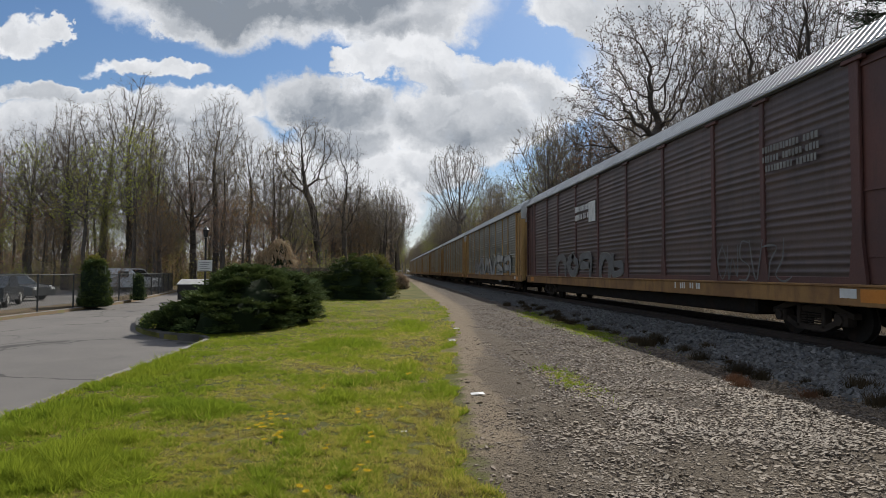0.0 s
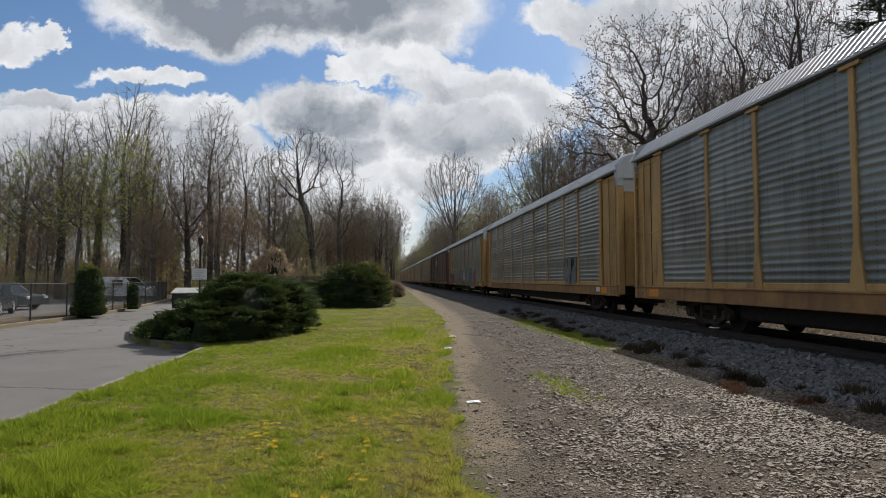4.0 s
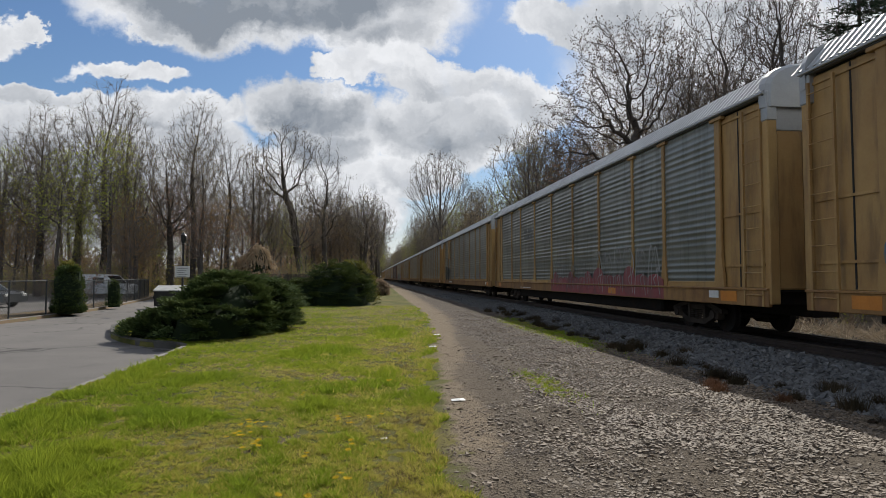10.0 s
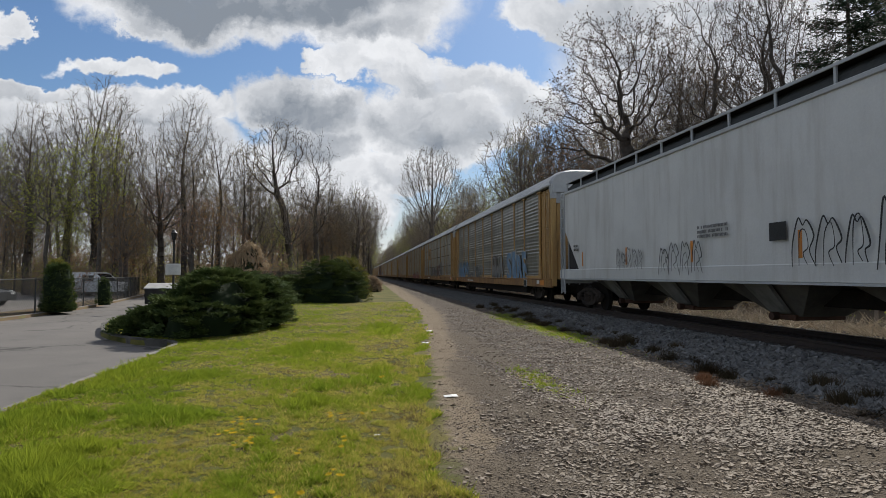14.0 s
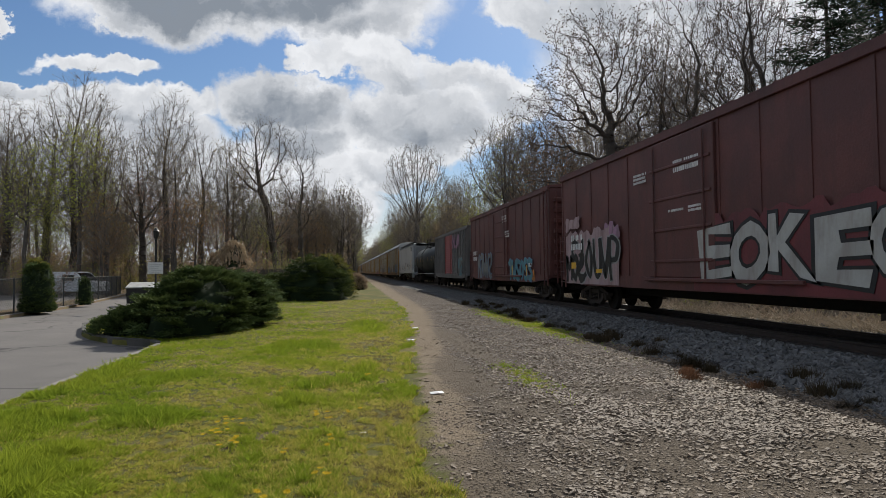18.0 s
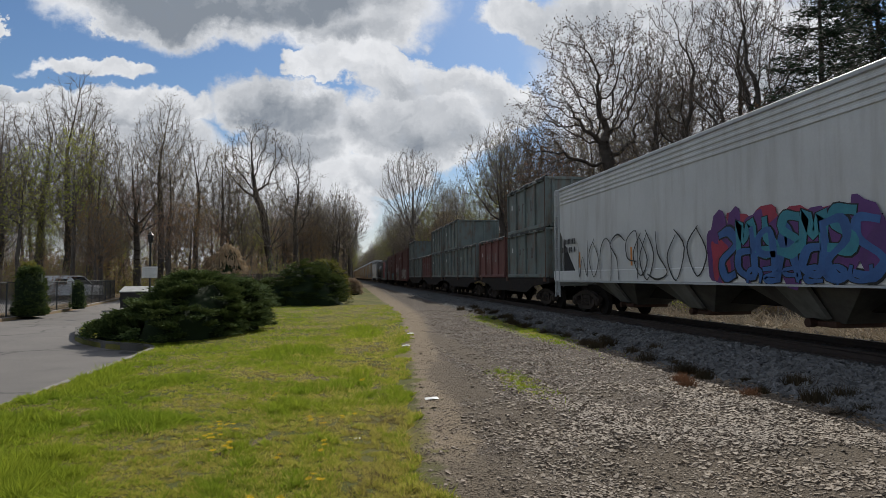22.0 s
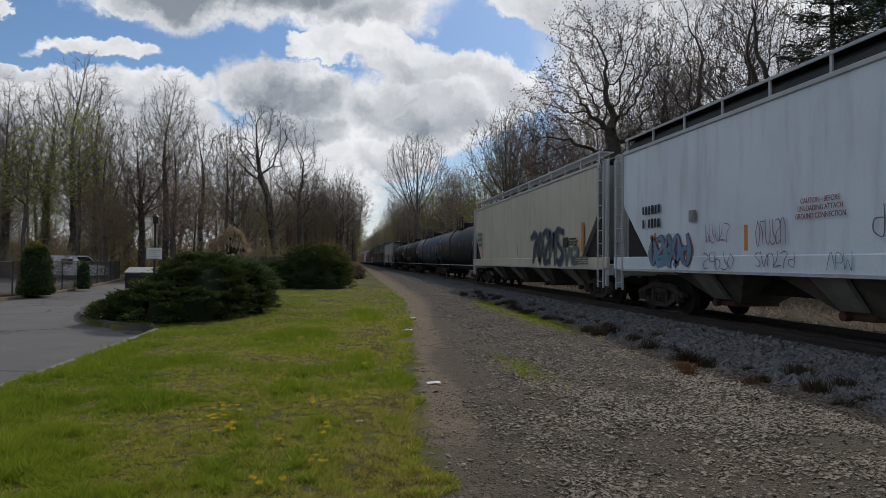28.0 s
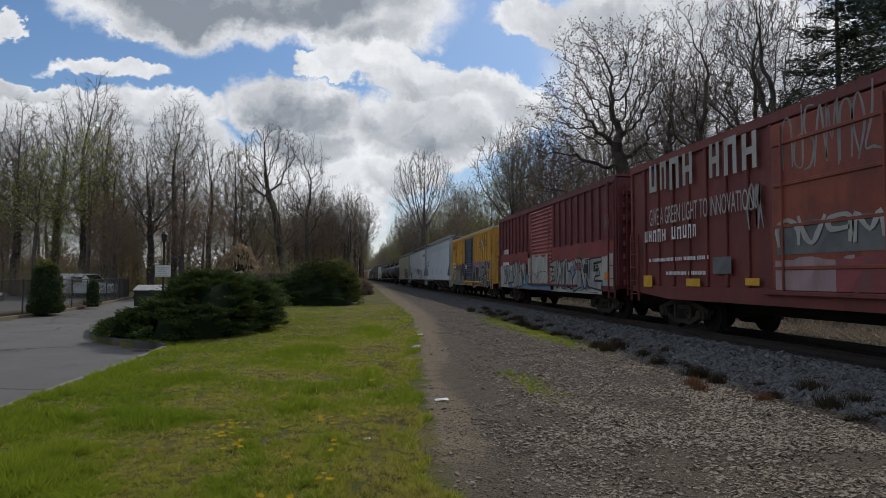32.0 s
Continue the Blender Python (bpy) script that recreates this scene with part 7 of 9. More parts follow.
patch(CARS["so"], 2.12, 1.27, 0.45, 0.15, "sign_yellow", -1.558)
patch(CARS["so"], 3.16, 1.63, 0.69, 0.38, "grey_spray", -1.558)
patch(CARS["so"], 0.11, 1.28, 0.41, 0.29, "black", -1.558)
stencil(CARS["tk2"], 6.66, 2.33, 2.18, 0.28, 1, "white", -1.493, 88)
stencil(CARS["tk2"], 6.55, 1.87, 1.72, 0.21, 2, "white", -1.321, 89)
patch(CARS["tk2"], 1.68, 1.78, 0.71, 0.31, "orange", -1.260)
stencil(CARS["tk2"], -0.72, 1.78, 0.86, 0.33, 4, "white", -1.265, 91)
stencil(CARS["tk2"], -2.27, 1.89, 0.75, 0.11, 2, "white", -1.332, 92)
stencil(CARS["tk4"], 6.16, 3.09, 0.80, 0.20, 1, "white", -1.445, 67)
# placard board under the lettering of one car
board = part("placard_board", Mesh().box(-1.575, -1.55, -9.8, -9.25, 0.72, 1.06, 0.004), M["hop_grey"], racks[11], "pale placard board")
part("placard", Mesh().box(-1.58, -1.575, -9.76, -9.29, 0.75, 1.03), M["inside"], board, "dark placard")


# ---- trees ----


def turned(v, n, sides):
    """Ring directions about each axis of an array of unit vectors."""
    helper = np.where(np.abs(v[:, 2:3]) < 0.9, np.array([[0.0, 0, 1]]), np.array([[1.0, 0, 0]]))
    s = np.cross(v, helper)
    s /= np.linalg.norm(s, axis=1, keepdims=True) + 1e-9
    u = np.cross(v, s)
    a = 2 * math.pi * np.arange(sides) / sides
    return s[:, None] * np.cos(a)[None, :, None] + u[:, None] * np.sin(a)[None, :, None]


def rods(mesh, a, b, ra, rb, sides):
    """Many tapered rods from a to b at once."""
    if not len(a):
        return
    d = b - a
    d = d / (np.linalg.norm(d, axis=1, keepdims=True) + 1e-9)
    ring = turned(d, len(a), sides)
    v = np.concatenate([a[:, None] + ring * ra[:, None, None], b[:, None] + ring * rb[:, None, None]], 1).reshape(-1, 3)
    i = np.arange(sides)
    j = (i + 1) % sides
    f = np.stack([i, j, j + sides, i + sides], -1)[None] + (2 * sides * np.arange(len(a)))[:, None, None]
    o = len(mesh.v)
    mesh.v.extend(v.tolist())
    mesh.f.extend((f.reshape(-1, 4) + o).tolist())


def slivers(mesh, a, b, w, rng, wide=1.0):
    """Many thin pointed blades from a to b at once."""
    if not len(a):
        return
    d = b - a
    s = np.cross(d, rng.normal(0, 1, d.shape))
    s /= np.linalg.norm(s, axis=1, keepdims=True) + 1e-9
    s *= w[:, None]
    v = np.stack([a - s, a + s, b], 1).reshape(-1, 3) if wide == 1.0 else np.stack([a + d * 0.3 - s, a + d * 0.5 + s, b], 1).reshape(-1, 3)
    o = len(mesh.v)
    mesh.v.extend(v.tolist())
    mesh.f.extend((np.arange(len(a) * 3).reshape(-1, 3) + o).tolist())


def grow(seed, r0, trunk, lumps, n=2200, step=0.4, kill=0.48, up=0.2, wild=0.07, leaf=0.2, leaf_size=0.07, twigs=3, twig_r=0.012, twig_len=0.75, sub=1):
    """A tree whose boughs grow towards the free room of its crown. trunk: guide points; lumps: the crown's ellipsoids
    (x, y, z, rx, ry, rz). Returns trunk, crown and bud meshes."""
    rng = np.random.default_rng(seed)
    lump = np.array(lumps, float)
    size = lump[:, 3] * lump[:, 4] * lump[:, 5]
    pick = lump[rng.choice(len(lump), n, p=size / size.sum())]
    u = rng.normal(0, 1, (n, 3))
    u /= np.linalg.norm(u, axis=1, keepdims=True)
    goal = pick[:, :3] + u * pick[:, 3:] * (rng.uniform(0, 1, (n, 1)) ** 0.42)
    pos, par = [np.array(trunk[0], float)], [-1]
    for q in trunk[1:]:
        q = np.array(q, float)
        p = pos[-1]
        k = max(1, int(np.linalg.norm(q - p) / step))
        for j in range(1, k + 1):
            pos.append(p + (q - p) * j / k + rng.normal(0, 0.035, 3) * np.array([1, 1, 0]))
            par.append(len(pos) - 2)
    first = max(1, int(len(pos) * 0.35))
    P = np.array(pos)
    dist = np.linalg.norm(goal[:, None] - P[None, first:], axis=2)
    near_i, near_d = dist.argmin(1) + first, dist.min(1)
    kids = {}
    for _ in range(90):
        if not len(goal):
            break
        P = np.array(pos)
        d = goal - P[near_i]
        d /= np.linalg.norm(d, axis=1, keepdims=True) + 1e-9
        pull = np.zeros((len(P), 3))
        np.add.at(pull, near_i, d)
        fresh = []
        for i in np.unique(near_i):
            w = pull[i] / (np.linalg.norm(pull[i]) + 1e-9) + rng.normal(0, wild, 3) + np.array([0, 0, up])
            q = P[i] + step * w / (np.linalg.norm(w) + 1e-9)
            if any(np.linalg.norm(q - c) < 0.4 * step for c in kids.get(i, ())):
                continue
            kids.setdefault(i, []).append(q)
            fresh.append(len(pos))
            pos.append(q)
            par.append(int(i))
        if not fresh:
            break
        q = np.array([pos[k] for k in fresh])
        dd = np.linalg.norm(goal[:, None] - q[None], axis=2)
        m = dd.min(1)
        near_i = np.where(m < near_d, np.array(fresh)[dd.argmin(1)], near_i)
        near_d = np.minimum(near_d, m)
        keep = near_d > kill
        goal, near_i, near_d = goal[keep], near_i[keep], near_d[keep]
    P, par = np.array(pos), np.array(par)
    tips = np.zeros(len(P))
    has = np.zeros(len(P), bool)
    has[par[1:]] = True
    tips[~has] = 1
    for i in range(len(P) - 1, 0, -1):
        tips[par[i]] += tips[i]
    tips = np.maximum(tips, 1)
    r = twig_r * tips ** (math.log(r0 / twig_r) / math.log(max(tips[0], 3)))
    top = P[:, 2].max()
    r *= 1.12 - 0.25 * np.clip(P[:, 2] / top, 0, 1)
    r[:2] *= 1.25
    wood, fine, buds = Mesh(), Mesh(), Mesh()
    c = np.arange(1, len(P))
    a = par[c]
    ra = np.minimum(r[a], r[c] * 1.35)
    for lo, hi, mesh, sides in ((0.13, 9, wood, 8), (0.05, 0.13, wood, 5), (0.0, 0.05, fine, 3)):
        s = (r[c] >= lo) & (r[c] < hi)
        rods(mesh, P[a[s]], P[c[s]], ra[s], r[c[s]], sides)
    # twigs, side twigs and buds
    s = c[r[c] < 0.045]
    start = np.repeat(s, twigs)
    t = rng.uniform(0, 1, (len(start), 1))
    base = P[par[start]] * (1 - t) + P[start] * t
    d = P[start] - P[par[start]]
    d = d / (np.linalg.norm(d, axis=1, keepdims=True) + 1e-9) + rng.normal(0, 0.45, d.shape) + np.array([0, 0, 0.3])
    d *= (twig_len * rng.uniform(0.4, 1.25, (len(d), 1))) / (np.linalg.norm(d, axis=1, keepdims=True) + 1e-9)
    end = base + d
    slivers(fine, base, end, np.full(len(base), twig_r * 0.95), rng)
    ends = [end]
    for _ in range(sub):
        t = rng.uniform(0.3, 0.9, (len(base), 1))
        b2 = base + d * t
        e2 = b2 + d * 0.25 + rng.normal(0, 0.22, d.shape) * twig_len
        slivers(fine, b2, e2, np.full(len(b2), twig_r * 0.7), rng)
        ends.append(e2)
    if leaf:
        e = np.concatenate(ends)
        e = e[rng.uniform(0, 1, len(e)) < leaf]
        g = rng.normal(0, 1, e.shape)
        g *= (leaf_size * rng.uniform(0.6, 1.4, (len(e), 1))) / np.linalg.norm(g, axis=1, keepdims=True)
        slivers(buds, e - g, e + g, np.full(len(e), leaf_size * 0.8), rng, 0.5)
    return wood, fine, buds


TREE = {}


def make_tree(kind, bud="", bark="bark", twig="twig", **how):
    wood, fine, buds = grow(**how)
    t = thing("tree", TREE_LABEL[kind], "tree", "bare trees of the woods")
    part("trunk", wood, M[bark], t, smooth=True)
    tagged(part("crown", fine, M[twig], t), kind="stuff")
    if buds.v:
        tagged(part("budding_foliage", buds, M[bud], t), kind="stuff")
    TREE[kind] = t
    return t


M["bark_dark"] = paint("dark_furrowed_bark", (0.095, 0.08, 0.066), (0.06, 0.051, 0.043), 0.9, 0, 2, 14, 0.6, (0.035, 0.03, 0.025), 0.3, 0.5)
M["twig_dark"] = paint("dark_twig", (0.13, 0.105, 0.085), (0.085, 0.07, 0.057), 0.9, 0, 1, 10, 0, grime=0, bump=0)
M["bud_dark"] = leafy("dark_hanging_buds", (0.12, 0.085, 0.06), (0.15, 0.10, 0.06))
M["bud_rust"] = leafy("rusty_spring_leaves", (0.36, 0.20, 0.09), (0.38, 0.25, 0.10))
TREE_LABEL = {"rust": "small tree with rusty orange spring leaves", "tall": "tall bare deciduous tree with thin upright limbs", "wide": "bare deciduous tree with a broad rounded crown", "red": "deciduous tree with reddish spring buds",
              "green": "deciduous tree with yellow-green young leaves", "tan": "slender bare tree with tan buds", "fan": "tall bare tree with a fan-shaped crown of upright limbs",
              "big": "large leaning bare tree with crooked limbs and dark buds", "lean": "slender leaning tree with a forked bare crown", "oak": "tall dark bare tree with bold spreading limbs", "pole": "straight forest tree with a small high bare crown"}
make_tree("tall", "bud_tan", "bark_dark", seed=11, r0=0.26, trunk=((0, 0, -0.1), (0.15, 0, 5), (-0.1, 0.1, 11)), lumps=((0, 0, 13, 2.9, 2.9, 5.2), (-1.2, 0.3, 9.5, 2.6, 2.4, 3.0), (1.1, 0, 15.6, 2.0, 2.0, 3.4), (0.6, 0, 7.0, 2.2, 2.2, 2.4)), n=1400, up=0.4, leaf=0.05, twig_len=0.9)
make_tree("wide", "bud_tan", seed=12, r0=0.27, trunk=((0, 0, -0.1), (-0.2, 0, 3), (0.1, 0, 6)), lumps=((0, 0, 10.4, 4.3, 4.3, 4.6), (-2.4, 0, 9, 2.8, 2.8, 2.8), (2.3, 0.4, 10.8, 2.7, 2.7, 3.2), (0.2, 0, 13.6, 2.6, 2.6, 2.3)), n=1500, up=0.22, leaf=0.16, leaf_size=0.06, twig_len=0.75)
make_tree("red", "bud_red", seed=13, r0=0.18, trunk=((0, 0, -0.1), (0.2, 0, 2.5), (0, 0, 5.5)), lumps=((0, 0, 9.2, 2.8, 2.8, 4.2), (1.0, 0, 11.6, 2.1, 2.1, 2.8), (-1.4, 0, 7.6, 2.2, 2.2, 2.6)), n=1200, up=0.35, leaf=0.55, leaf_size=0.085)
make_tree("green", "bud_green", seed=14, r0=0.18, trunk=((0, 0, -0.1), (-0.15, 0, 4), (0.1, 0, 8)), lumps=((0, 0, 11, 2.7, 2.7, 4.4), (0.9, 0, 13.3, 2.0, 2.0, 2.6), (-1.5, 0.2, 8.6, 2.0, 2.0, 2.4)), n=1200, up=0.4, leaf=0.65, leaf_size=0.1)
make_tree("tan", "bud_tan", seed=15, r0=0.18, trunk=((0, 0, -0.1), (0.2, 0, 4), (0, 0, 8)), lumps=((0, 0, 10.8, 2.6, 2.6, 4.9), (-1.0, 0, 8.4, 2.2, 2.2, 2.8), (0.8, 0, 13.8, 1.9, 1.9, 2.4)), n=1200, up=0.35, leaf=0.35, leaf_size=0.07)
make_tree("pole", "bud_tan", seed=19, r0=0.19, trunk=((0, 0, -0.1), (0.25, 0, 7), (0.1, 0, 13)), lumps=((0, 0, 15.5, 2.2, 2.2, 4.0), (-0.8, 0, 12.5, 1.7, 1.7, 2.6)), n=800, up=0.5, leaf=0.06)
make_tree("fan", "bud_tan", seed=16, r0=0.45, trunk=((0, 0, -0.1), (0.1, 0, 5.5)), lumps=((0, 0, 20.5, 5.8, 5.8, 4.6), (-3.2, 0, 16.5, 3.6, 3.6, 4.2), (3.2, 0, 16.5, 3.8, 3.8, 4.4), (0, 0, 14.5, 3.4, 3.4, 5.0)), n=2600, step=0.5, kill=0.6, up=0.5, leaf=0.06, leaf_size=0.08, twig_r=0.015, twig_len=1.1)
make_tree("oak", "bud_dark", "bark_dark", "twig_dark", seed=41, r0=0.34, trunk=((0, 0, -0.1), (0.2, 0, 4), (0.5, 0, 8)), lumps=((0.4, 0, 14.5, 4.2, 4.2, 5.0), (-3.0, 0, 11.5, 2.8, 3.0, 3.4), (3.4, 0, 12.0, 2.8, 3.0, 3.6), (1.2, 0, 18.5, 2.6, 2.6, 3.0), (-1.4, 0, 7.5, 1.8, 2.0, 1.8)), n=1000, step=0.5, kill=0.66, up=0.12, wild=0.26, leaf=0.25, leaf_size=0.07, twig_len=0.85)
make_tree("big", "bud_dark", "bark_dark", "twig_dark", seed=33, r0=0.52, trunk=((0, 0, -0.1), (-0.1, 0.1, 5.0), (0.2, 0.1, 8.2), (-0.6, 0.1, 10.4)),
          lumps=((-0.8, 0, 15.2, 4.2, 4.2, 4.4), (-4.6, 0, 12.4, 3.0, 3.4, 3.2), (3.0, 0, 13.0, 3.0, 3.2, 3.6), (-5.2, 0.5, 9.0, 2.4, 2.6, 2.6), (-3.0, 0, 17.2, 2.4, 2.4, 2.4), (3.6, 0, 8.5, 2.0, 2.2, 2.2), (1.6, 0, 18.2, 2.2, 2.2, 2.2)),
          n=2100, step=0.45, kill=0.5, up=0.03, wild=0.3, leaf=0.62, leaf_size=0.08, twig_len=0.75, twigs=3)
make_tree("rust", "bud_rust", seed=31, r0=0.15, trunk=((0, 0, -0.1), (0.1, 0, 3)), lumps=((0, 0, 7.2, 2.8, 2.8, 4.0), (0.8, 0, 10, 2.0, 2.0, 2.4)), n=1100, up=0.3, leaf=0.6, leaf_size=0.09)
make_tree("lean", "bud_tan", "bark_dark", "twig_dark", seed=18, r0=0.33, trunk=((0, 0, -0.1), (-0.7, 0, 4.5), (-1.3, 0, 8.6)), lumps=((-3.4, 0, 13.6, 2.4, 2.4, 3.6), (-0.6, 0, 14.2, 2.2, 2.2, 3.6), (-4.2, 0, 11.5, 2.0, 2.0, 2.0), (-1.8, 0, 16.2, 2.2, 2.2, 1.6)), n=1200, up=0.25, wild=0.25, leaf=0.22, leaf_size=0.06)
PLACED = set()


def plant(kind, x, y, size=1.0, turn=0.0, z=-0.05):
    m = pose(x, y, z, 0, 0, turn)
    t = TREE[kind] if kind not in PLACED else copy_thing(TREE[kind], m)
    PLACED.add(kind)
    t.matrix_basis = m
    t.scale = (size, size, size)
    return t


# marked single trees
for kind, x, y, size, turn in (
        ("lean", -6.9, 66, 1.02, 0), ("oak", -4.9, 69, 0.84, 120), ("tan", -3.9, 80, 0.8, 50), ("wide", -0.6, 79, 0.82, 20), ("tan", -2.4, 84, 0.8, 90), ("wide", -4.8, 77, 0.8, 200), ("wide", -2.9, 79, 0.7, 300), ("red", -6.9, 78, 0.8, 30), ("rust", -3.6, 76, 0.7, 110), ("wide", -7.6, 84, 0.9, 160), ("tan", 0.9, 104, 0.8, 210), ("tan", -5.2, 92, 0.95, 310), ("tall", -1.0, 98, 0.72, 10),
        ("wide", -2.6, 96, 0.8, 130), ("wide", 0.1, 112, 0.72, 250), ("tall", 0.7, 128, 0.75, 80), ("tan", 1.4, 146, 0.85, 10), ("green", 2.4, 170, 0.95, 190), ("wide", 3.0, 205, 0.95, 300),
        ("green", 4.2, 250, 1.0, 120), ("green", 5.0, 300, 1.0, 20), ("green", 14.2, 178, 1.0, 60), ("green", 14.6, 230, 1.1, 160), ("tan", 14.4, 280, 1.1, 200), ("green", 8.5, 425, 1.1, 10),
        ("tan", 11.5, 430, 1.1, 100), ("wide", 9.8, 440, 1.1, 200), ("fan", 14.6, 128, 1.14, 0), ("green", 16.6, 112, 1.0, 30), ("tan", 18.0, 104, 1.05, 80),
        ("wide", 0.4, 94, 0.95, 70), ("tall", 1.3, 106, 0.78, 150), ("oak", -1.4, 88, 0.72, 30), ("wide", 14.3, 152, 1.25, 40), ("tan", 14.0, 166, 1.3, 140), ("wide", 15.2, 190, 1.3, 240), ("oak", 27.5, 37, 1.1, 200), ("tall", 24.2, 43.5, 1.12, 30), ("big", 21.6, 46, 1.14, 0), ("wide", 19.2, 60, 1.08, 200), ("wide", 17.2, 64, 1.22, 70), ("tan", 18.8, 67, 1.15, 30), ("red", 19.6, 57, 1.1, 10), ("tan", 16.4, 98, 1.1, 160), ("wide", 15.2, 118, 1.05, 130), ("tan", 14.4, 140, 1.15, 20), ("wide", 16.5, 136, 1.1, 220), ("oak", 26.0, 48, 1.0, 10), ("oak", 24.6, 40, 1.12, 70), ("oak", 25.0, 33, 1.05, 150), ("red", 20.0, 52, 0.85, 80), ("green", 17.8, 78, 0.95, 10), ("tan", 17.0, 90, 1.0, 120), ("oak", 29.0, 40, 1.1, 260), ("wide", 22.5, 59, 1.1, 30), ("tan", 24.5, 55, 1.15, 130), ("wide", 27.5, 62, 1.2, 250), ("wide", 30.5, 53, 1.2, 100), ("wide", 20.8, 51, 0.8, 340), ("tan", 28.0, 47, 1.2, 10), ("tan", 19.5, 71, 1.25, 300), ("green", 20.6, 75, 1.15, 210), ("tan", 22.4, 66, 1.25, 40), ("wide", 25.6, 58, 1.2, 140),
        ("tall", -24.6, 60, 1.1, 20), ("tall", -22.2, 59, 0.98, 100), ("wide", -26.8, 60, 1.12, 10), ("tall", -30.5, 61, 0.98, 120), ("tall", -16.6, 60, 1.02, 60), ("wide", -18.9, 61, 1.0, 160),
        ("tall", -13.8, 62, 0.84, 230), ("wide", -11.6, 66, 0.86, 70), ("green", -25.6, 54, 0.8, 20), ("green", -22.0, 55, 0.92, 100), ("green", -31.6, 57, 0.85, 100), ("tan", -15.0, 57, 0.9, 200),
        ("wide", -28.6, 57, 0.95, 30), ("tan", -20.4, 56, 0.85, 10), ("wide", -33.5, 60, 1.0, 40), ("red", -36.5, 56, 1.0, 10), ("red", -33.8, 54, 0.85, 140), ("rust", -29.5, 55, 0.66, 70),
        ("green", -9.4, 67, 0.62, 40), ("rust", -19.5, 53, 0.7, 160), ("rust", -12.9, 55, 0.72, 20), ("red", -11.4, 57, 0.55, 130), ("red", -14.2, 54, 0.6, 10)):
    plant(kind, x, y, size, turn)
wrng = random.Random(5)
# woods on the left, behind the lot
for k in range(52):
    d = 62 + 52 * (k / 52) ** 1.2 + wrng.uniform(-2, 2)
    x = -d * (0.12 + 0.82 * ((k * 0.618) % 1.0)) + wrng.uniform(-1, 1)
    kind = wrng.choice(("tall", "wide", "tan", "pole", "tall", "tan", "green", "wide", "wide", "red"))
    plant(kind, x, d, wrng.uniform(0.72, 1.0), wrng.uniform(0, 360))
# young trees under them
for k in range(44):
    d = 55 + 24 * (k / 44) + wrng.uniform(-1, 1)
    x = -d * (0.13 + 0.76 * ((k * 0.618 + 0.3) % 1.0)) + wrng.uniform(-1, 1)
    plant(wrng.choice(("rust", "wide", "red", "tan", "green", "wide", "rust")), x if not lot_left(d) - 1 < x < lot_right(d) + 1 else lot_left(d) - 3, d, wrng.uniform(0.38, 0.62), wrng.uniform(0, 360))
# row along the left of the far track
for k in range(18):
    y = 88 + k * 17 + wrng.uniform(-4, 4)
    plant(wrng.choice(("wide", "tan", "tall", "green")), wrng.uniform(-10, -2.5) - (2 if y < 110 else 0), y, wrng.uniform(0.65, 0.85), wrng.uniform(0, 360))
# woods on the right, beyond the track
for k in range(26):
    y = 30 + 130 * (k / 26) + wrng.uniform(-3, 3)
    x = 17.0 + 24 * ((k * 0.618) % 1.0) + (7 if y < 58 else 0)
    plant(wrng.choice(("wide", "red", "tan", "tall", "pole")), x, y, wrng.uniform(0.65, 1.0), wrng.uniform(0, 360))
for k in range(44):
    y = 135 + k * 7 + wrng.uniform(-4, 4)
    plant(wrng.choice(("wide", "tan", "green", "tall")), wrng.uniform(14, 20), y, wrng.uniform(0.9, 1.2), wrng.uniform(0, 360))


def thicket(name, count, seed, place, size, key, label, slim=0.6, lift=0.0):
    """Dense undergrowth of dead leaves and twigs deep in the woods, joined; slim: width to length, lift: how upright."""
    rng = np.random.default_rng(seed)
    c = place(rng, count)
    c[:, 2] = np.abs(c[:, 2])
    g = rng.normal(0, 1, c.shape) + np.array([0, 0, lift])
    g *= (size * rng.uniform(0.5, 1.6, (count, 1))) / np.linalg.norm(g, axis=1, keepdims=True)
    m = Mesh()
    slivers(m, c - g, c + g, size * slim * rng.uniform(0.6, 1.3, count), rng, 0.5)
    m.v = [(x, y, max(z, 0.0)) for x, y, z in m.v]
    return tagged(part(name, m, M[key]), label, "undergrowth", kind="stuff")


def lumpy(x, y, lo, hi, scale=0.12):
    """Uneven top of the undergrowth."""
    return np.array([lo + (hi - lo) * (0.5 + 0.7 * noise.noise((a * scale, b * scale, 0.7)) + 0.3 * noise.noise((a * scale * 4, b * scale * 4, 2.7))) for a, b in zip(x, y)])


def left_wall(rng, n):
    y = rng.uniform(84, 118, n)
    x = -y * rng.uniform(0.05, 1.05, n)
    return np.stack([x, y, lumpy(x, y, 2.5, 6.5) * rng.uniform(0, 1, n)], -1)


def left_twigs(rng, n):
    y = rng.uniform(74, 120, n)
    x = -y * rng.uniform(0.06, 0.72, n)
    return np.stack([x, y, lumpy(x, y, 6, 12) * rng.uniform(0, 1, n) ** 1.2], -1)


def corner_wall(rng, n):
    y = rng.uniform(86, 130, n)
    x = rng.uniform(-16, 0.8, n)
    return np.stack([x, y, lumpy(x, y, 5, 11) * rng.uniform(0, 1, n)], -1)


def left_edge(rng, n):
    y = rng.uniform(58, 80, n)
    x = -y * rng.uniform(0.12, 1.0, n)
    return np.stack([x, y, lumpy(x, y, 0.4, 4.2, 0.25) * rng.uniform(0, 1, n)], -1)


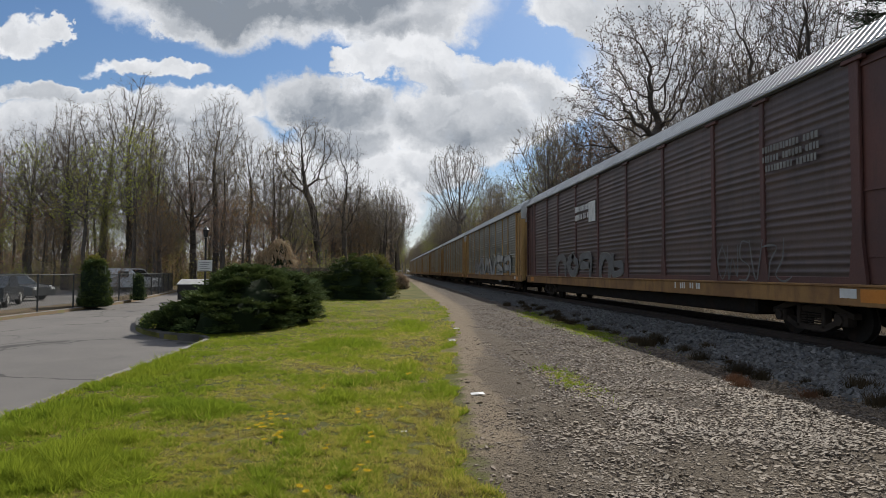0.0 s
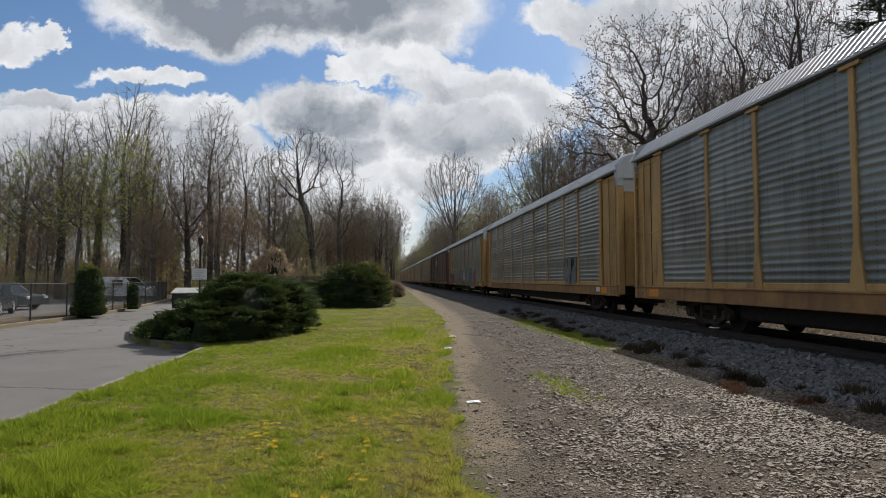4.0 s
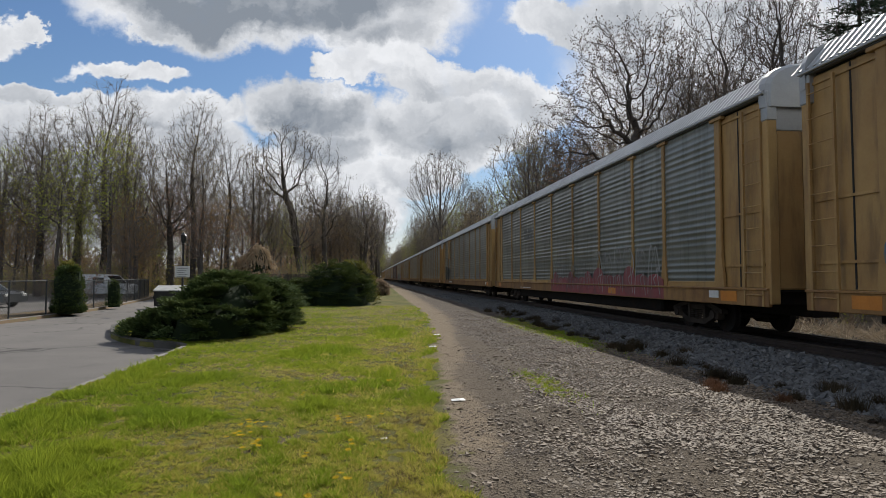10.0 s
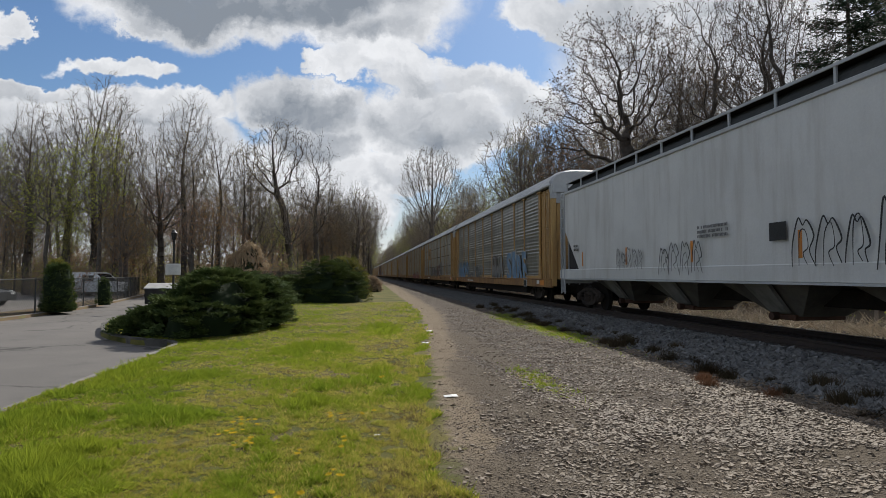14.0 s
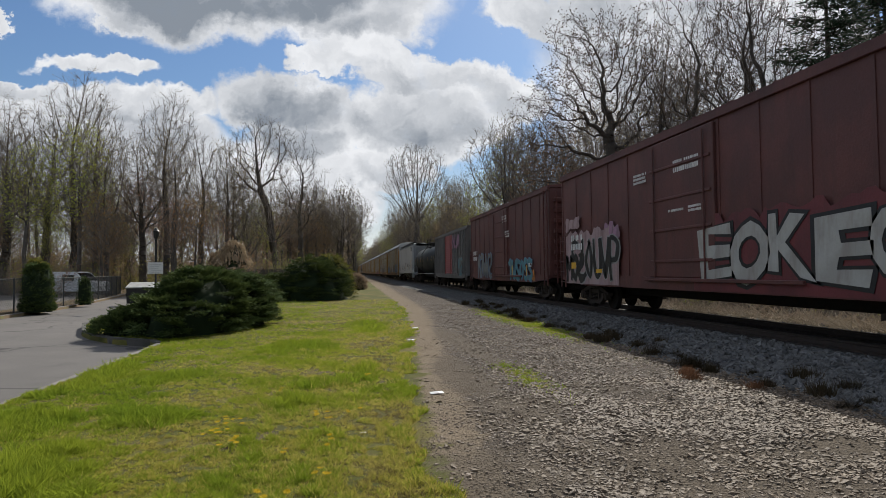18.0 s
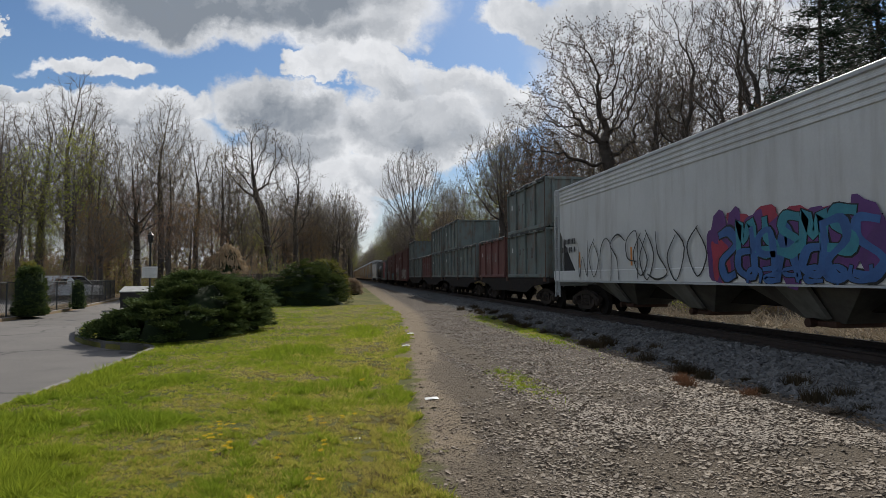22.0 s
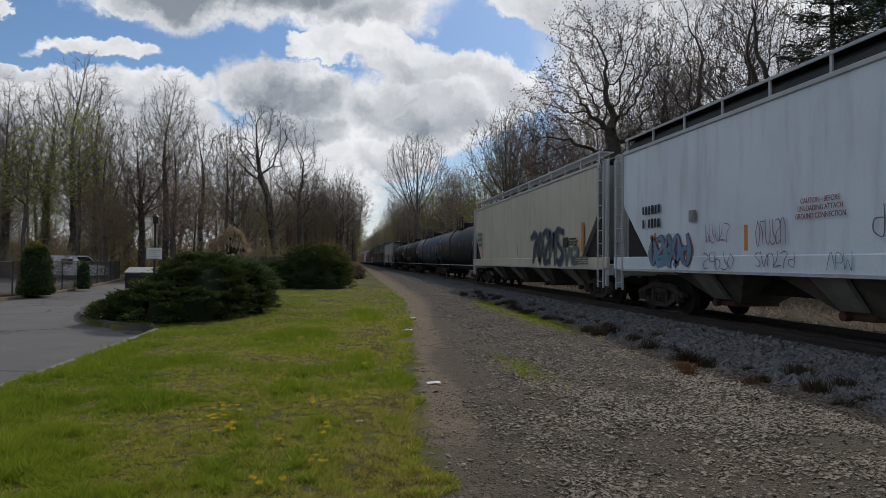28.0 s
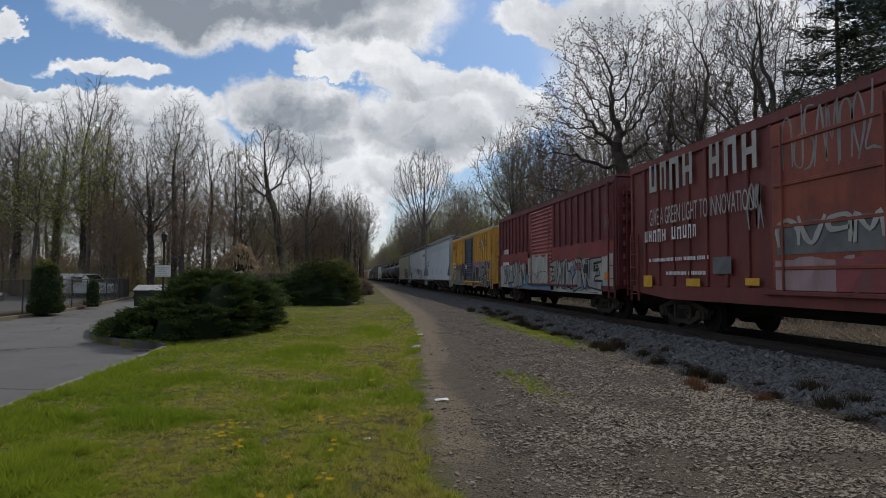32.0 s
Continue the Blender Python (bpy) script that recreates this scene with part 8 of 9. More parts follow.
def right_wall(rng, n):
    y = 1 / rng.uniform(1 / 240.0, 1 / 12.0, n)
    x = 19 + 0.12 * y + np.abs(rng.normal(0, 5, n))
    return np.stack([x, y, lumpy(x, y, 3.0, 8.0) * rng.uniform(0, 1, n)], -1)


def track_sides(rng, n):
    y = 1 / rng.uniform(1 / 430.0, 1 / 95.0, n)
    x = np.where(rng.uniform(0, 1, n) < 0.5, -4 - np.abs(rng.normal(0, 5, n)) + 0.022 * (y - 95), 15.5 + np.abs(rng.normal(0, 4, n)))
    return np.stack([x, y, lumpy(x, y, 7, 14, 0.08) * rng.uniform(0, 1, n)], -1)


def track_end(rng, n):
    y = rng.uniform(440, 480, n)
    x = rng.uniform(-30, 45, n)
    return np.stack([x, y, lumpy(x, y, 10, 20, 0.05) * rng.uniform(0, 1, n)], -1)


M["thicket"] = leafy("brown_dead_thicket", (0.27, 0.21, 0.145), (0.35, 0.275, 0.18), 0.18, 0.32)
M["thicket_green"] = leafy("greening_thicket", (0.28, 0.27, 0.09), (0.22, 0.175, 0.085), 0.3, 0.4)
thicket("woodland_thicket", 17000, 1, left_wall, 0.36, "thicket", "dense brown undergrowth deep in the woods")
thicket("woodland_thicket", 5500, 8, corner_wall, 0.4, "thicket", "brown undergrowth where the woods meet the track", 0.35, 0.5)
thicket("twig_thicket", 3600, 6, left_twigs, 0.6, "thicket", "tangle of bare brown twigs deep in the woods", 0.05, 1.0)
thicket("woodland_thicket", 22000, 2, left_edge, 0.13, "thicket_green", "low greening undergrowth at the wood's edge")
thicket("woodland_thicket", 22000, 3, right_wall, 0.34, "thicket", "dense brown undergrowth beyond the track", 0.25, 0.6)
thicket("woodland_thicket", 46000, 4, track_sides, 0.8, "thicket", "dense brown undergrowth along the far track", 0.22, 0.8)
thicket("woodland_thicket", 9000, 5, track_end, 0.9, "thicket_green", "distant greening woods at the end of the track")


def mound(domes):
    """Height of a bush over its plan: the highest of some blunt domes (x, y, half width, half depth, height)."""
    def height(x, y):
        h = 0.0
        for cx, cy, rx, ry, hh, *blunt in domes:
            blunt = blunt or (2.8,)
            r = math.sqrt(((x - cx) / rx) ** 2 + ((y - cy) / ry) ** 2)
            if r < 1:
                h = max(h, hh * (1 - r ** blunt[0]) ** 0.5)
        return h
    return height


def reach(height, a, e, z0, far, seed):
    """Distance from a bush's heart to its skin along azimuth a and elevation e."""
    lo, hi = 0.0, far
    for _ in range(13):
        m = (lo + hi) / 2
        x, y, z = m * math.cos(e) * math.cos(a), m * math.cos(e) * math.sin(a), z0 + m * math.sin(e)
        if z < height(x, y) and x * x + y * y < far * far:
            lo = m
        else:
            hi = m
    return lo * (1 + 0.15 * noise.noise((math.cos(a) * 3.2, math.sin(a) * 3.2, e * 4 + seed)) + 0.08 * noise.noise((math.cos(a) * 9, math.sin(a) * 9, e * 11 + seed)))


def shrub(name, label, category, seed, x, y, domes, fans, blades, leaf, key, up=0.25, turn=0, droop=0.25):
    """A dense bush: a heart coloured dark as inner shade, under shelves of radiating sprays."""
    rng = random.Random(seed)
    t = thing(name, label, category, at=pose(x, y, 0, 0, 0, turn))
    height = mound(domes)
    far = max(max(abs(d[0]) + d[2], abs(d[1]) + d[3], d[4]) for d in domes) * 1.5
    z0 = 0.12
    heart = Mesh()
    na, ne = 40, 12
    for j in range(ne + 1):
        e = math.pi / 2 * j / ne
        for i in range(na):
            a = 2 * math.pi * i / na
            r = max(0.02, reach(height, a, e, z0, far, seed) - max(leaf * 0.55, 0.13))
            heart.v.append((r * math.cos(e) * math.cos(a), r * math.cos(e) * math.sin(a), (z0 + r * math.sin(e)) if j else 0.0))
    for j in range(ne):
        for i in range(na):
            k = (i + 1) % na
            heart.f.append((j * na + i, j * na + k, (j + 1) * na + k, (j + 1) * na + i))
    m = Mesh()
    for _ in range(fans):
        a = rng.uniform(0, 6.2832)
        e = math.asin(rng.uniform(0.0, 0.995)) if rng.random() > 0.3 else rng.uniform(0, 0.4)
        r = reach(height, a, e, z0, far, seed) * rng.uniform(0.93, 1.03)
        p = Vector((r * math.cos(e) * math.cos(a), r * math.cos(e) * math.sin(a), max(0.05, z0 + r * math.sin(e)) - 0.03))
        if rng.random() < 0.5:
            # over the crown, evenly by plan
            cx, cy, rx, ry, *_ = rng.choice(domes)
            q = math.sqrt(rng.random())
            x1, y1 = cx + rx * q * math.cos(a), cy + ry * q * math.sin(a)
            p = Vector((x1, y1, max(0.06, height(x1, y1) * (rng.uniform(0.96, 1.03) + 0.13 * noise.noise((x1 * 2.2, y1 * 2.2, seed))))))
            a = math.atan2(y1, x1) + rng.gauss(0, 0.5)
            e = 0.5
        out = Vector((math.cos(a), math.sin(a), up + 0.9 * math.sin(e) ** 3 + rng.gauss(0, 0.18))).normalized()
        side = out.cross(Vector((rng.gauss(0, 0.3), rng.gauss(0, 0.3), 1))).normalized()
        big = rng.uniform(0.7, 1.3) * leaf
        p = p - out * big * 0.8
        for _ in range(blades):
            s = rng.gauss(0, 0.55)
            q = p + out * big * rng.uniform(0, 0.9) + side * big * s * 0.45
            d = (out + side * s * 1.1 + Vector((rng.gauss(0, 0.25), rng.gauss(0, 0.25), rng.gauss(0, 0.22)))).normalized() * big * rng.uniform(0.45, 1.0)
            d.z -= droop * d.length * rng.random()
            w = d.cross(Vector((rng.gauss(0, 0.6), rng.gauss(0, 0.6), 1))).normalized() * big * rng.uniform(0.06, 0.13)
            o = len(m.v)
            m.v += [tuple(q), tuple(q + d * 0.55 + w), tuple(q + d), tuple(q + d * 0.55 - w)]
            m.f.append((o, o + 1, o + 2, o + 3))
    m.v = [(vx, vy, max(0.01, vz)) for vx, vy, vz in m.v]
    tagged(part("foliage", m, M[key], t), kind="stuff")
    tagged(part("shade_heart", heart, M["shade_core"], t, "solid bush heart with inner shade put into its dark colour", smooth=True), kind="stuff")
    return t


# near-black green of the bush hearts: inner shade put into the colour
M["shade_core"] = leafy("shade_coloured_core", (0.018, 0.03, 0.014), (0.025, 0.04, 0.016), 2.0, 0.0)
M["yew"] = leafy("dark_yew_sprays", (0.04, 0.065, 0.025), (0.10, 0.13, 0.03), 1.2, 0.15)


def spreading_juniper(label, seed, x, y, domes, shelves, blades, turn=0, key="juniper", reach_out=0.55, name="juniper_bush"):
    """A wide juniper: tiers of flat sprays, their dark gaps showing a dense heart coloured as shade."""
    rng = random.Random(seed)
    t = thing(name, label, "bush", at=pose(x, y, 0, 0, 0, turn))
    height = mound(domes)
    far = max(max(abs(d[0]) + d[2], abs(d[1]) + d[3], d[4]) for d in domes) * 1.3
    z0 = 0.1
    heart, m = Mesh(), Mesh()
    na, ne = 48, 14
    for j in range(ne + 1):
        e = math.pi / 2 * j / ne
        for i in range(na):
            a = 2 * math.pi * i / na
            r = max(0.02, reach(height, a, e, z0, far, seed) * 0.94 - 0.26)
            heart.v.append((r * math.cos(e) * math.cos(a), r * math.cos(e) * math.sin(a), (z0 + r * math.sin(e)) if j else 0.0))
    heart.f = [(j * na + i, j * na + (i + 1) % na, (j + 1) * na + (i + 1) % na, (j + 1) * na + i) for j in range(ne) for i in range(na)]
    for _ in range(shelves):
        cx, cy, rx, ry, hh, *_ = rng.choice(domes)
        if rng.random() < 0.55:
            # over the top
            a, q = rng.uniform(0, 6.2832), math.sqrt(rng.random())
            px, py = cx + rx * q * math.cos(a), cy + ry * q * math.sin(a)
            top = height(px, py)
            if top < 0.2:
                continue
            p = Vector((px, py, top * (rng.uniform(0.92, 1.05) + 0.1 * noise.noise((px * 1.7, py * 1.7, seed)))))
            way = math.atan2(py, px) + rng.gauss(0, 0.6)
            lift = rng.gauss(0.22, 0.16)
        else:
            way, e = rng.uniform(0, 6.2832), math.asin(rng.random()) * 0.75
            r = reach(height, way, e, z0, far, seed) * rng.uniform(0.95, 1.03)
            p = Vector((r * math.cos(e) * math.cos(way), r * math.cos(e) * math.sin(way), max(0.06, z0 + r * math.sin(e))))
            way += rng.gauss(0, 0.3)
            lift = rng.gauss(0.0, 0.2)
        size = reach_out * rng.uniform(0.55, 1.25)
        out = Vector((math.cos(way), math.sin(way), lift)).normalized()
        side = out.cross(Vector((0, 0, 1))).normalized()
        up = side.cross(out)
        p = p - out * size * 0.7
        for _ in range(blades):
            # sprays fan out flat from the branch, tips curling up a little
            u, s2 = rng.uniform(0.1, 1.0), rng.gauss(0, 0.24)
            q = p + out * size * u + side * size * s2 * (0.35 + 0.65 * u) + up * rng.gauss(0, 0.03)
            d = (out * 0.8 + side * (s2 * 1.6 + rng.gauss(0, 0.35)) + up * (0.35 * u + rng.gauss(0, 0.22))).normalized() * rng.uniform(0.05, 0.13)
            w = d.cross(up + side * rng.gauss(0, 0.7)).normalized() * rng.uniform(0.010, 0.022)
            o = len(m.v)
            m.v += [tuple(q), tuple(q + d * 0.5 + w), tuple(q + d), tuple(q + d * 0.5 - w)]
            m.f.append((o, o + 1, o + 2, o + 3))
    m.v = [(vx, vy, max(0.01, vz)) for vx, vy, vz in m.v]
    tagged(part("foliage", m, M[key], t), kind="stuff")
    tagged(part("shade_heart", heart, M["shade_core"], t, "solid bush heart with inner shade put into its dark colour", smooth=True), kind="stuff")
    return t


spreading_juniper("broad flat-topped dark green juniper bush on the kerbed island", 1, -3.95, 19.4,
                  ((-0.15, -0.6, 1.15, 2.3, 1.74, 3), (0.45, 1.2, 1.15, 2.2, 1.55, 4), (0.7, 3.0, 0.85, 1.5, 1.25, 5), (-0.98, -1.1, 0.65, 1.4, 1.08, 5), (-0.75, -2.3, 0.8, 1.15, 0.95, 5)), 430, 290, reach_out=0.62)
spreading_juniper("low dark green juniper spilling over the kerb", 2, -5.95, 18.0,
                  ((-0.35, 0.0, 0.55, 0.75, 0.45, 4), (0.3, 0.0, 0.75, 0.85, 0.72, 4)), 300, 60, 0, reach_out=0.4)
spreading_juniper("rounded dark evergreen bush with yellow-green new tips", 3, -2.5, 38.5,
                  ((0.35, 0, 2.0, 2.6, 2.6, 2), (-1.7, 0, 1.3, 2.2, 1.6, 2), (1.7, -0.5, 1.25, 2.0, 1.75, 2)), 420, 130, 0, "yew", 0.75, "evergreen_bush")
shrub("evergreen_bush", "clipped evergreen bush with yellow-green new tips", "bush", 4, -1.3, 42.5,
      ((0, 0, 1.8, 1.6, 2.75), (0.8, 0, 1.0, 1.4, 2.3)), 420, 12, 0.28, "shrub", 0.6)
shrub("arborvitae", "upright dark arborvitae by the fence", "bush", 5, -13.75, 30.0, ((0, 0, 0.64, 0.64, 2.05, 7), (0.1, 0, 0.6, 0.6, 1.9, 6)), 800, 13, 0.14, "juniper", 0.8)
shrub("yellow_shrub", "yellow-green flowering shrub behind the fence", "bush", 7, -14.15, 30.9, ((0, 0, 0.62, 0.6, 2.3, 5),), 420, 11, 0.2, "shrub", 0.6)
shrub("small_evergreen", "small dark evergreen at the fence", "bush", 8, -14.3, 36.5, ((0, 0, 0.42, 0.42, 1.5),), 160, 12, 0.13, "juniper", 0.8)
shrub("dry_grass_clump", "pale reddish-tan ornamental grass mound beside the path", "bush", 6, 0.75, 58.0, ((0, 0, 1.1, 1.1, 1.4),), 260, 12, 0.4, "dry", 0.8)
shrub("tan_willow", "pale tan weeping shrub at the wood's edge", "bush", 9, -9.9, 56.0, ((0, 0, 1.7, 1.4, 4.2), (-1.0, 0, 1.2, 1.2, 3.5)), 700, 12, 0.5, "willow", -0.6, droop=1.2)


def ribbon(mesh, p, q, r, rng):
    w = (q - p).cross(Vector((rng.gauss(0, 1), rng.gauss(0, 1), rng.gauss(0, 0.4)))).normalized() * r
    mesh.add([tuple(p - w), tuple(p + w), tuple(q + w * 0.3), tuple(q - w * 0.3)], [(0, 1, 2, 3)])


def brush(seed, h, n, key, name, label):
    """A multi-stemmed bare shrub with buds."""
    rng = random.Random(seed)
    wood, buds = Mesh(), Mesh()
    for _ in range(n):
        a = rng.uniform(0, 6.28)
        p = Vector((rng.gauss(0, 0.35), rng.gauss(0, 0.35), 0))
        d = Vector((math.cos(a) * 0.45, math.sin(a) * 0.45, 1)).normalized()
        ln = h * rng.uniform(0.5, 1.0)
        for k in range(5):
            d = (d + Vector((rng.gauss(0, 0.2), rng.gauss(0, 0.2), rng.gauss(0, 0.1)))).normalized()
            q = p + d * ln / 5
            ribbon(wood, p, q, 0.02 * (1 - k * 0.17), rng)
            for _ in range(3):
                s = q + Vector((rng.gauss(0, 0.3), rng.gauss(0, 0.3), rng.gauss(0.15, 0.25)))
                ribbon(wood, p.lerp(q, 0.6), s, 0.011, rng)
                for _ in range(1):
                    c = s + Vector((rng.gauss(0, 0.08), rng.gauss(0, 0.08), rng.gauss(0, 0.08)))
                    e = Vector((rng.gauss(0, 1), rng.gauss(0, 1), rng.gauss(0, 1))).normalized() * 0.06
                    f = e.orthogonal().normalized() * 0.045
                    buds.add([tuple(c - e * 1.3), tuple(c + f * 1.5), tuple(c + e)], [(0, 1, 2)])
            p = q
    t = thing(name, label, "shrub", "undergrowth along the woods")
    tagged(part("stem_thicket", wood, M["brushwood"], t), kind="stuff")
    tagged(part("budding_foliage", buds, M[key], t), kind="stuff")
    return t


BRUSH = [brush(1, 3.2, 26, "bud_tan", "undergrowth_shrub", "bare twiggy undergrowth shrub with tan buds"),
         brush(2, 4.0, 26, "bud_green", "undergrowth_shrub", "twiggy undergrowth shrub with yellow-green leaves"),
         brush(3, 5.0, 26, "bud_red", "undergrowth_shrub", "twiggy understorey shrub with rusty buds")]
spots = []
for k in range(140):
    d = 48 + 50 * (k / 140) + wrng.uniform(-2, 2)
    spots.append((-d * (0.09 + 0.8 * ((k * 0.618) % 1.0)), d))
for k in range(110):
    spots.append((wrng.uniform(13.6, 17 if k % 3 else 24), 8 + 130 * k / 110 + wrng.uniform(-1.5, 1.5)))
for k in range(30):
    spots.append((wrng.uniform(-7, -3), 66 + 8 * k))
for k, (x, y) in enumerate(spots):
    if -25 < x < -15 and y < 54:
        y += 9
    if lot_left(y) - 0.5 < x < lot_right(y) + 0.5 and y < 68:
        x = lot_left(y) - wrng.uniform(3, 8)
    src = BRUSH[k % 3]
    m = pose(x, y, -0.02, 0, 0, wrng.uniform(0, 360))
    if k < 3:
        src.matrix_basis = m
    else:
        src = copy_thing(src, m)
    s = wrng.uniform(0.6, 1.1) * (0.75 if x > 0 else 1.0)
    src.scale = (s, s, s)


def far_woods(count, seed, place, tall, label, boughs=14, leaves=""):
    """Distant bare woodland: crooked stems with upright boughs and twigs, joined."""
    rng = random.Random(seed)
    m, lv = Mesh(), Mesh()
    for _ in range(count):
        x, y = place(rng)
        p, hh = Vector((x, y, 0)), tall * rng.uniform(0.55, 1.05)
        bend = Vector((rng.gauss(0, 0.05), rng.gauss(0, 0.05), 0)) * hh
        mid = p + Vector((0, 0, hh * 0.45)) + bend
        q = p + Vector((rng.gauss(0, 0.07) * hh, rng.gauss(0, 0.07) * hh, hh))
        ribbon(m, p, mid, 0.075, rng)
        ribbon(m, mid, q, 0.05, rng)
        for k in range(boughs):
            t = rng.uniform(0.2, 0.97)
            b = p.lerp(mid, t / 0.45) if t < 0.45 else mid.lerp(q, (t - 0.45) / 0.55)
            e = b + Vector((rng.gauss(0, 0.6), rng.gauss(0, 0.6), rng.uniform(0.7, 1.9))) * hh * 0.13 * (1.2 - 0.6 * t)
            ribbon(m, b, e, 0.032, rng)
            for _ in range(3):
                s = b.lerp(e, rng.uniform(0.3, 1.0))
                s2 = s + Vector((rng.gauss(0, 0.7), rng.gauss(0, 0.7), rng.uniform(0.3, 1.5))) * hh * 0.06
                ribbon(m, s, s2, 0.016, rng)
                if leaves and rng.random() < 0.45:
                    f = Vector((rng.gauss(0, 1), rng.gauss(0, 1), rng.gauss(0, 1))).normalized() * 0.16
                    g = f.orthogonal().normalized() * 0.14
                    lv.add([tuple(s2 - f), tuple(s2 + g), tuple(s2 + f)], [(0, 1, 2)])
    if leaves:
        tagged(part("far_leaves", lv, M[leaves]), "sparse spring leaves of the " + label, "woods", kind="stuff")
    return tagged(part("far_woods", m, M["brushwood"]), label, "woods", kind="stuff")


far_woods(300, 1, lambda r: (-(85 + 45 * r.random()) * r.uniform(0.1, 1.1), 78 + 60 * r.random()), 11, "distant bare brown woodland behind the lot", leaves="bud_green")
far_woods(420, 6, lambda r: (-(75 + 50 * r.random()) * r.uniform(0.08, 1.1), 70 + 55 * r.random()), 5.5, "low leafless understorey deep in the woods", 9)
far_woods(500, 7, lambda r: (r.uniform(13.4, 45), r.uniform(8, 160)), 4.5, "low leafless understorey beyond the track", 9)
far_woods(160, 2, lambda r: (r.uniform(24, 56), r.uniform(14, 200)), 10, "distant bare brown woodland beyond the track")
far_woods(900, 4, lambda r: (r.uniform(13.8, 26), r.uniform(75, 420)), 15, "dense bare thicket along the far side of the track", leaves="bud_tan")
far_woods(380, 5, lambda r: (r.uniform(-16, -1.0), r.uniform(85, 380)), 14, "dense bare thicket along the near side of the track", leaves="bud_green")
far_woods(70, 8, lambda r: (r.uniform(-6, 24), r.uniform(420, 480)), 13, "distant greening woodland at the end of the track", leaves="bud_green")
far_woods(150, 3, lambda r: (r.choice((-1, 1)) * r.uniform(3, 45) + 6, r.uniform(330, 480)), 17, "distant woodland closing in on the track", leaves="bud_green")


def conifer(x, y, h, seed):
    rng = random.Random(seed)
    t = thing("conifer_tree", "tall dark green pine with drooping boughs", "tree", at=pose(x, y, 0))
    part("trunk", Mesh().tube((0, 0, -0.1), (0, 0, h), 0.32, 10, 0.05), M["bark"], t)
    m, b = Mesh(), Mesh()
    z = h * 0.18
    while z < h:
        r = (h - z) * 0.3 + 0.9
        for k in range(6):
            a = rng.uniform(0, 6.28)
            L = r * rng.uniform(0.7, 1.15)
            tip = Vector((math.cos(a) * L, math.sin(a) * L, z + rng.uniform(-0.1, 0.25) * L))
            b.tube((0, 0, z), tip, 0.045, 4, 0.012, caps=False)
            for j in range(80):
                q = Vector((0, 0, z)).lerp(tip, rng.uniform(0.25, 1.0)) + Vector((rng.gauss(0, 0.28), rng.gauss(0, 0.28), rng.gauss(0, 0.16)))
                e = Vector((rng.gauss(math.cos(a), 0.6), rng.gauss(math.sin(a), 0.6), rng.gauss(0, 0.5))).normalized() * rng.uniform(0.2, 0.42)
                f = e.orthogonal().normalized() * 0.075
                m.add([tuple(q - f), tuple(q + f), tuple(q + e)], [(0, 1, 2)])
        z += rng.uniform(0.45, 0.7)
    tagged(part("bough_framework", b, M["bark"], t), kind="stuff")
    tagged(part("needle_foliage", m, M["needle"], t), kind="stuff")
    return t


for k, (x, y, hh) in enumerate(((27.6, 31.0, 20), (31.0, 30.5, 21), (34.0, 34.0, 22))):
    conifer(x, y, hh, 3 + k)

# ---- lawn ----


CREEP = ((5.4, 16.0, 0.45, 2.6), (5.5, 19.0, 0.5, 3.5), (5.5, 22.0, 0.55, 3.0), (5.5, 18.0, 0.5, 4.5), (2.7, 9.2, 0.3, 1.2))


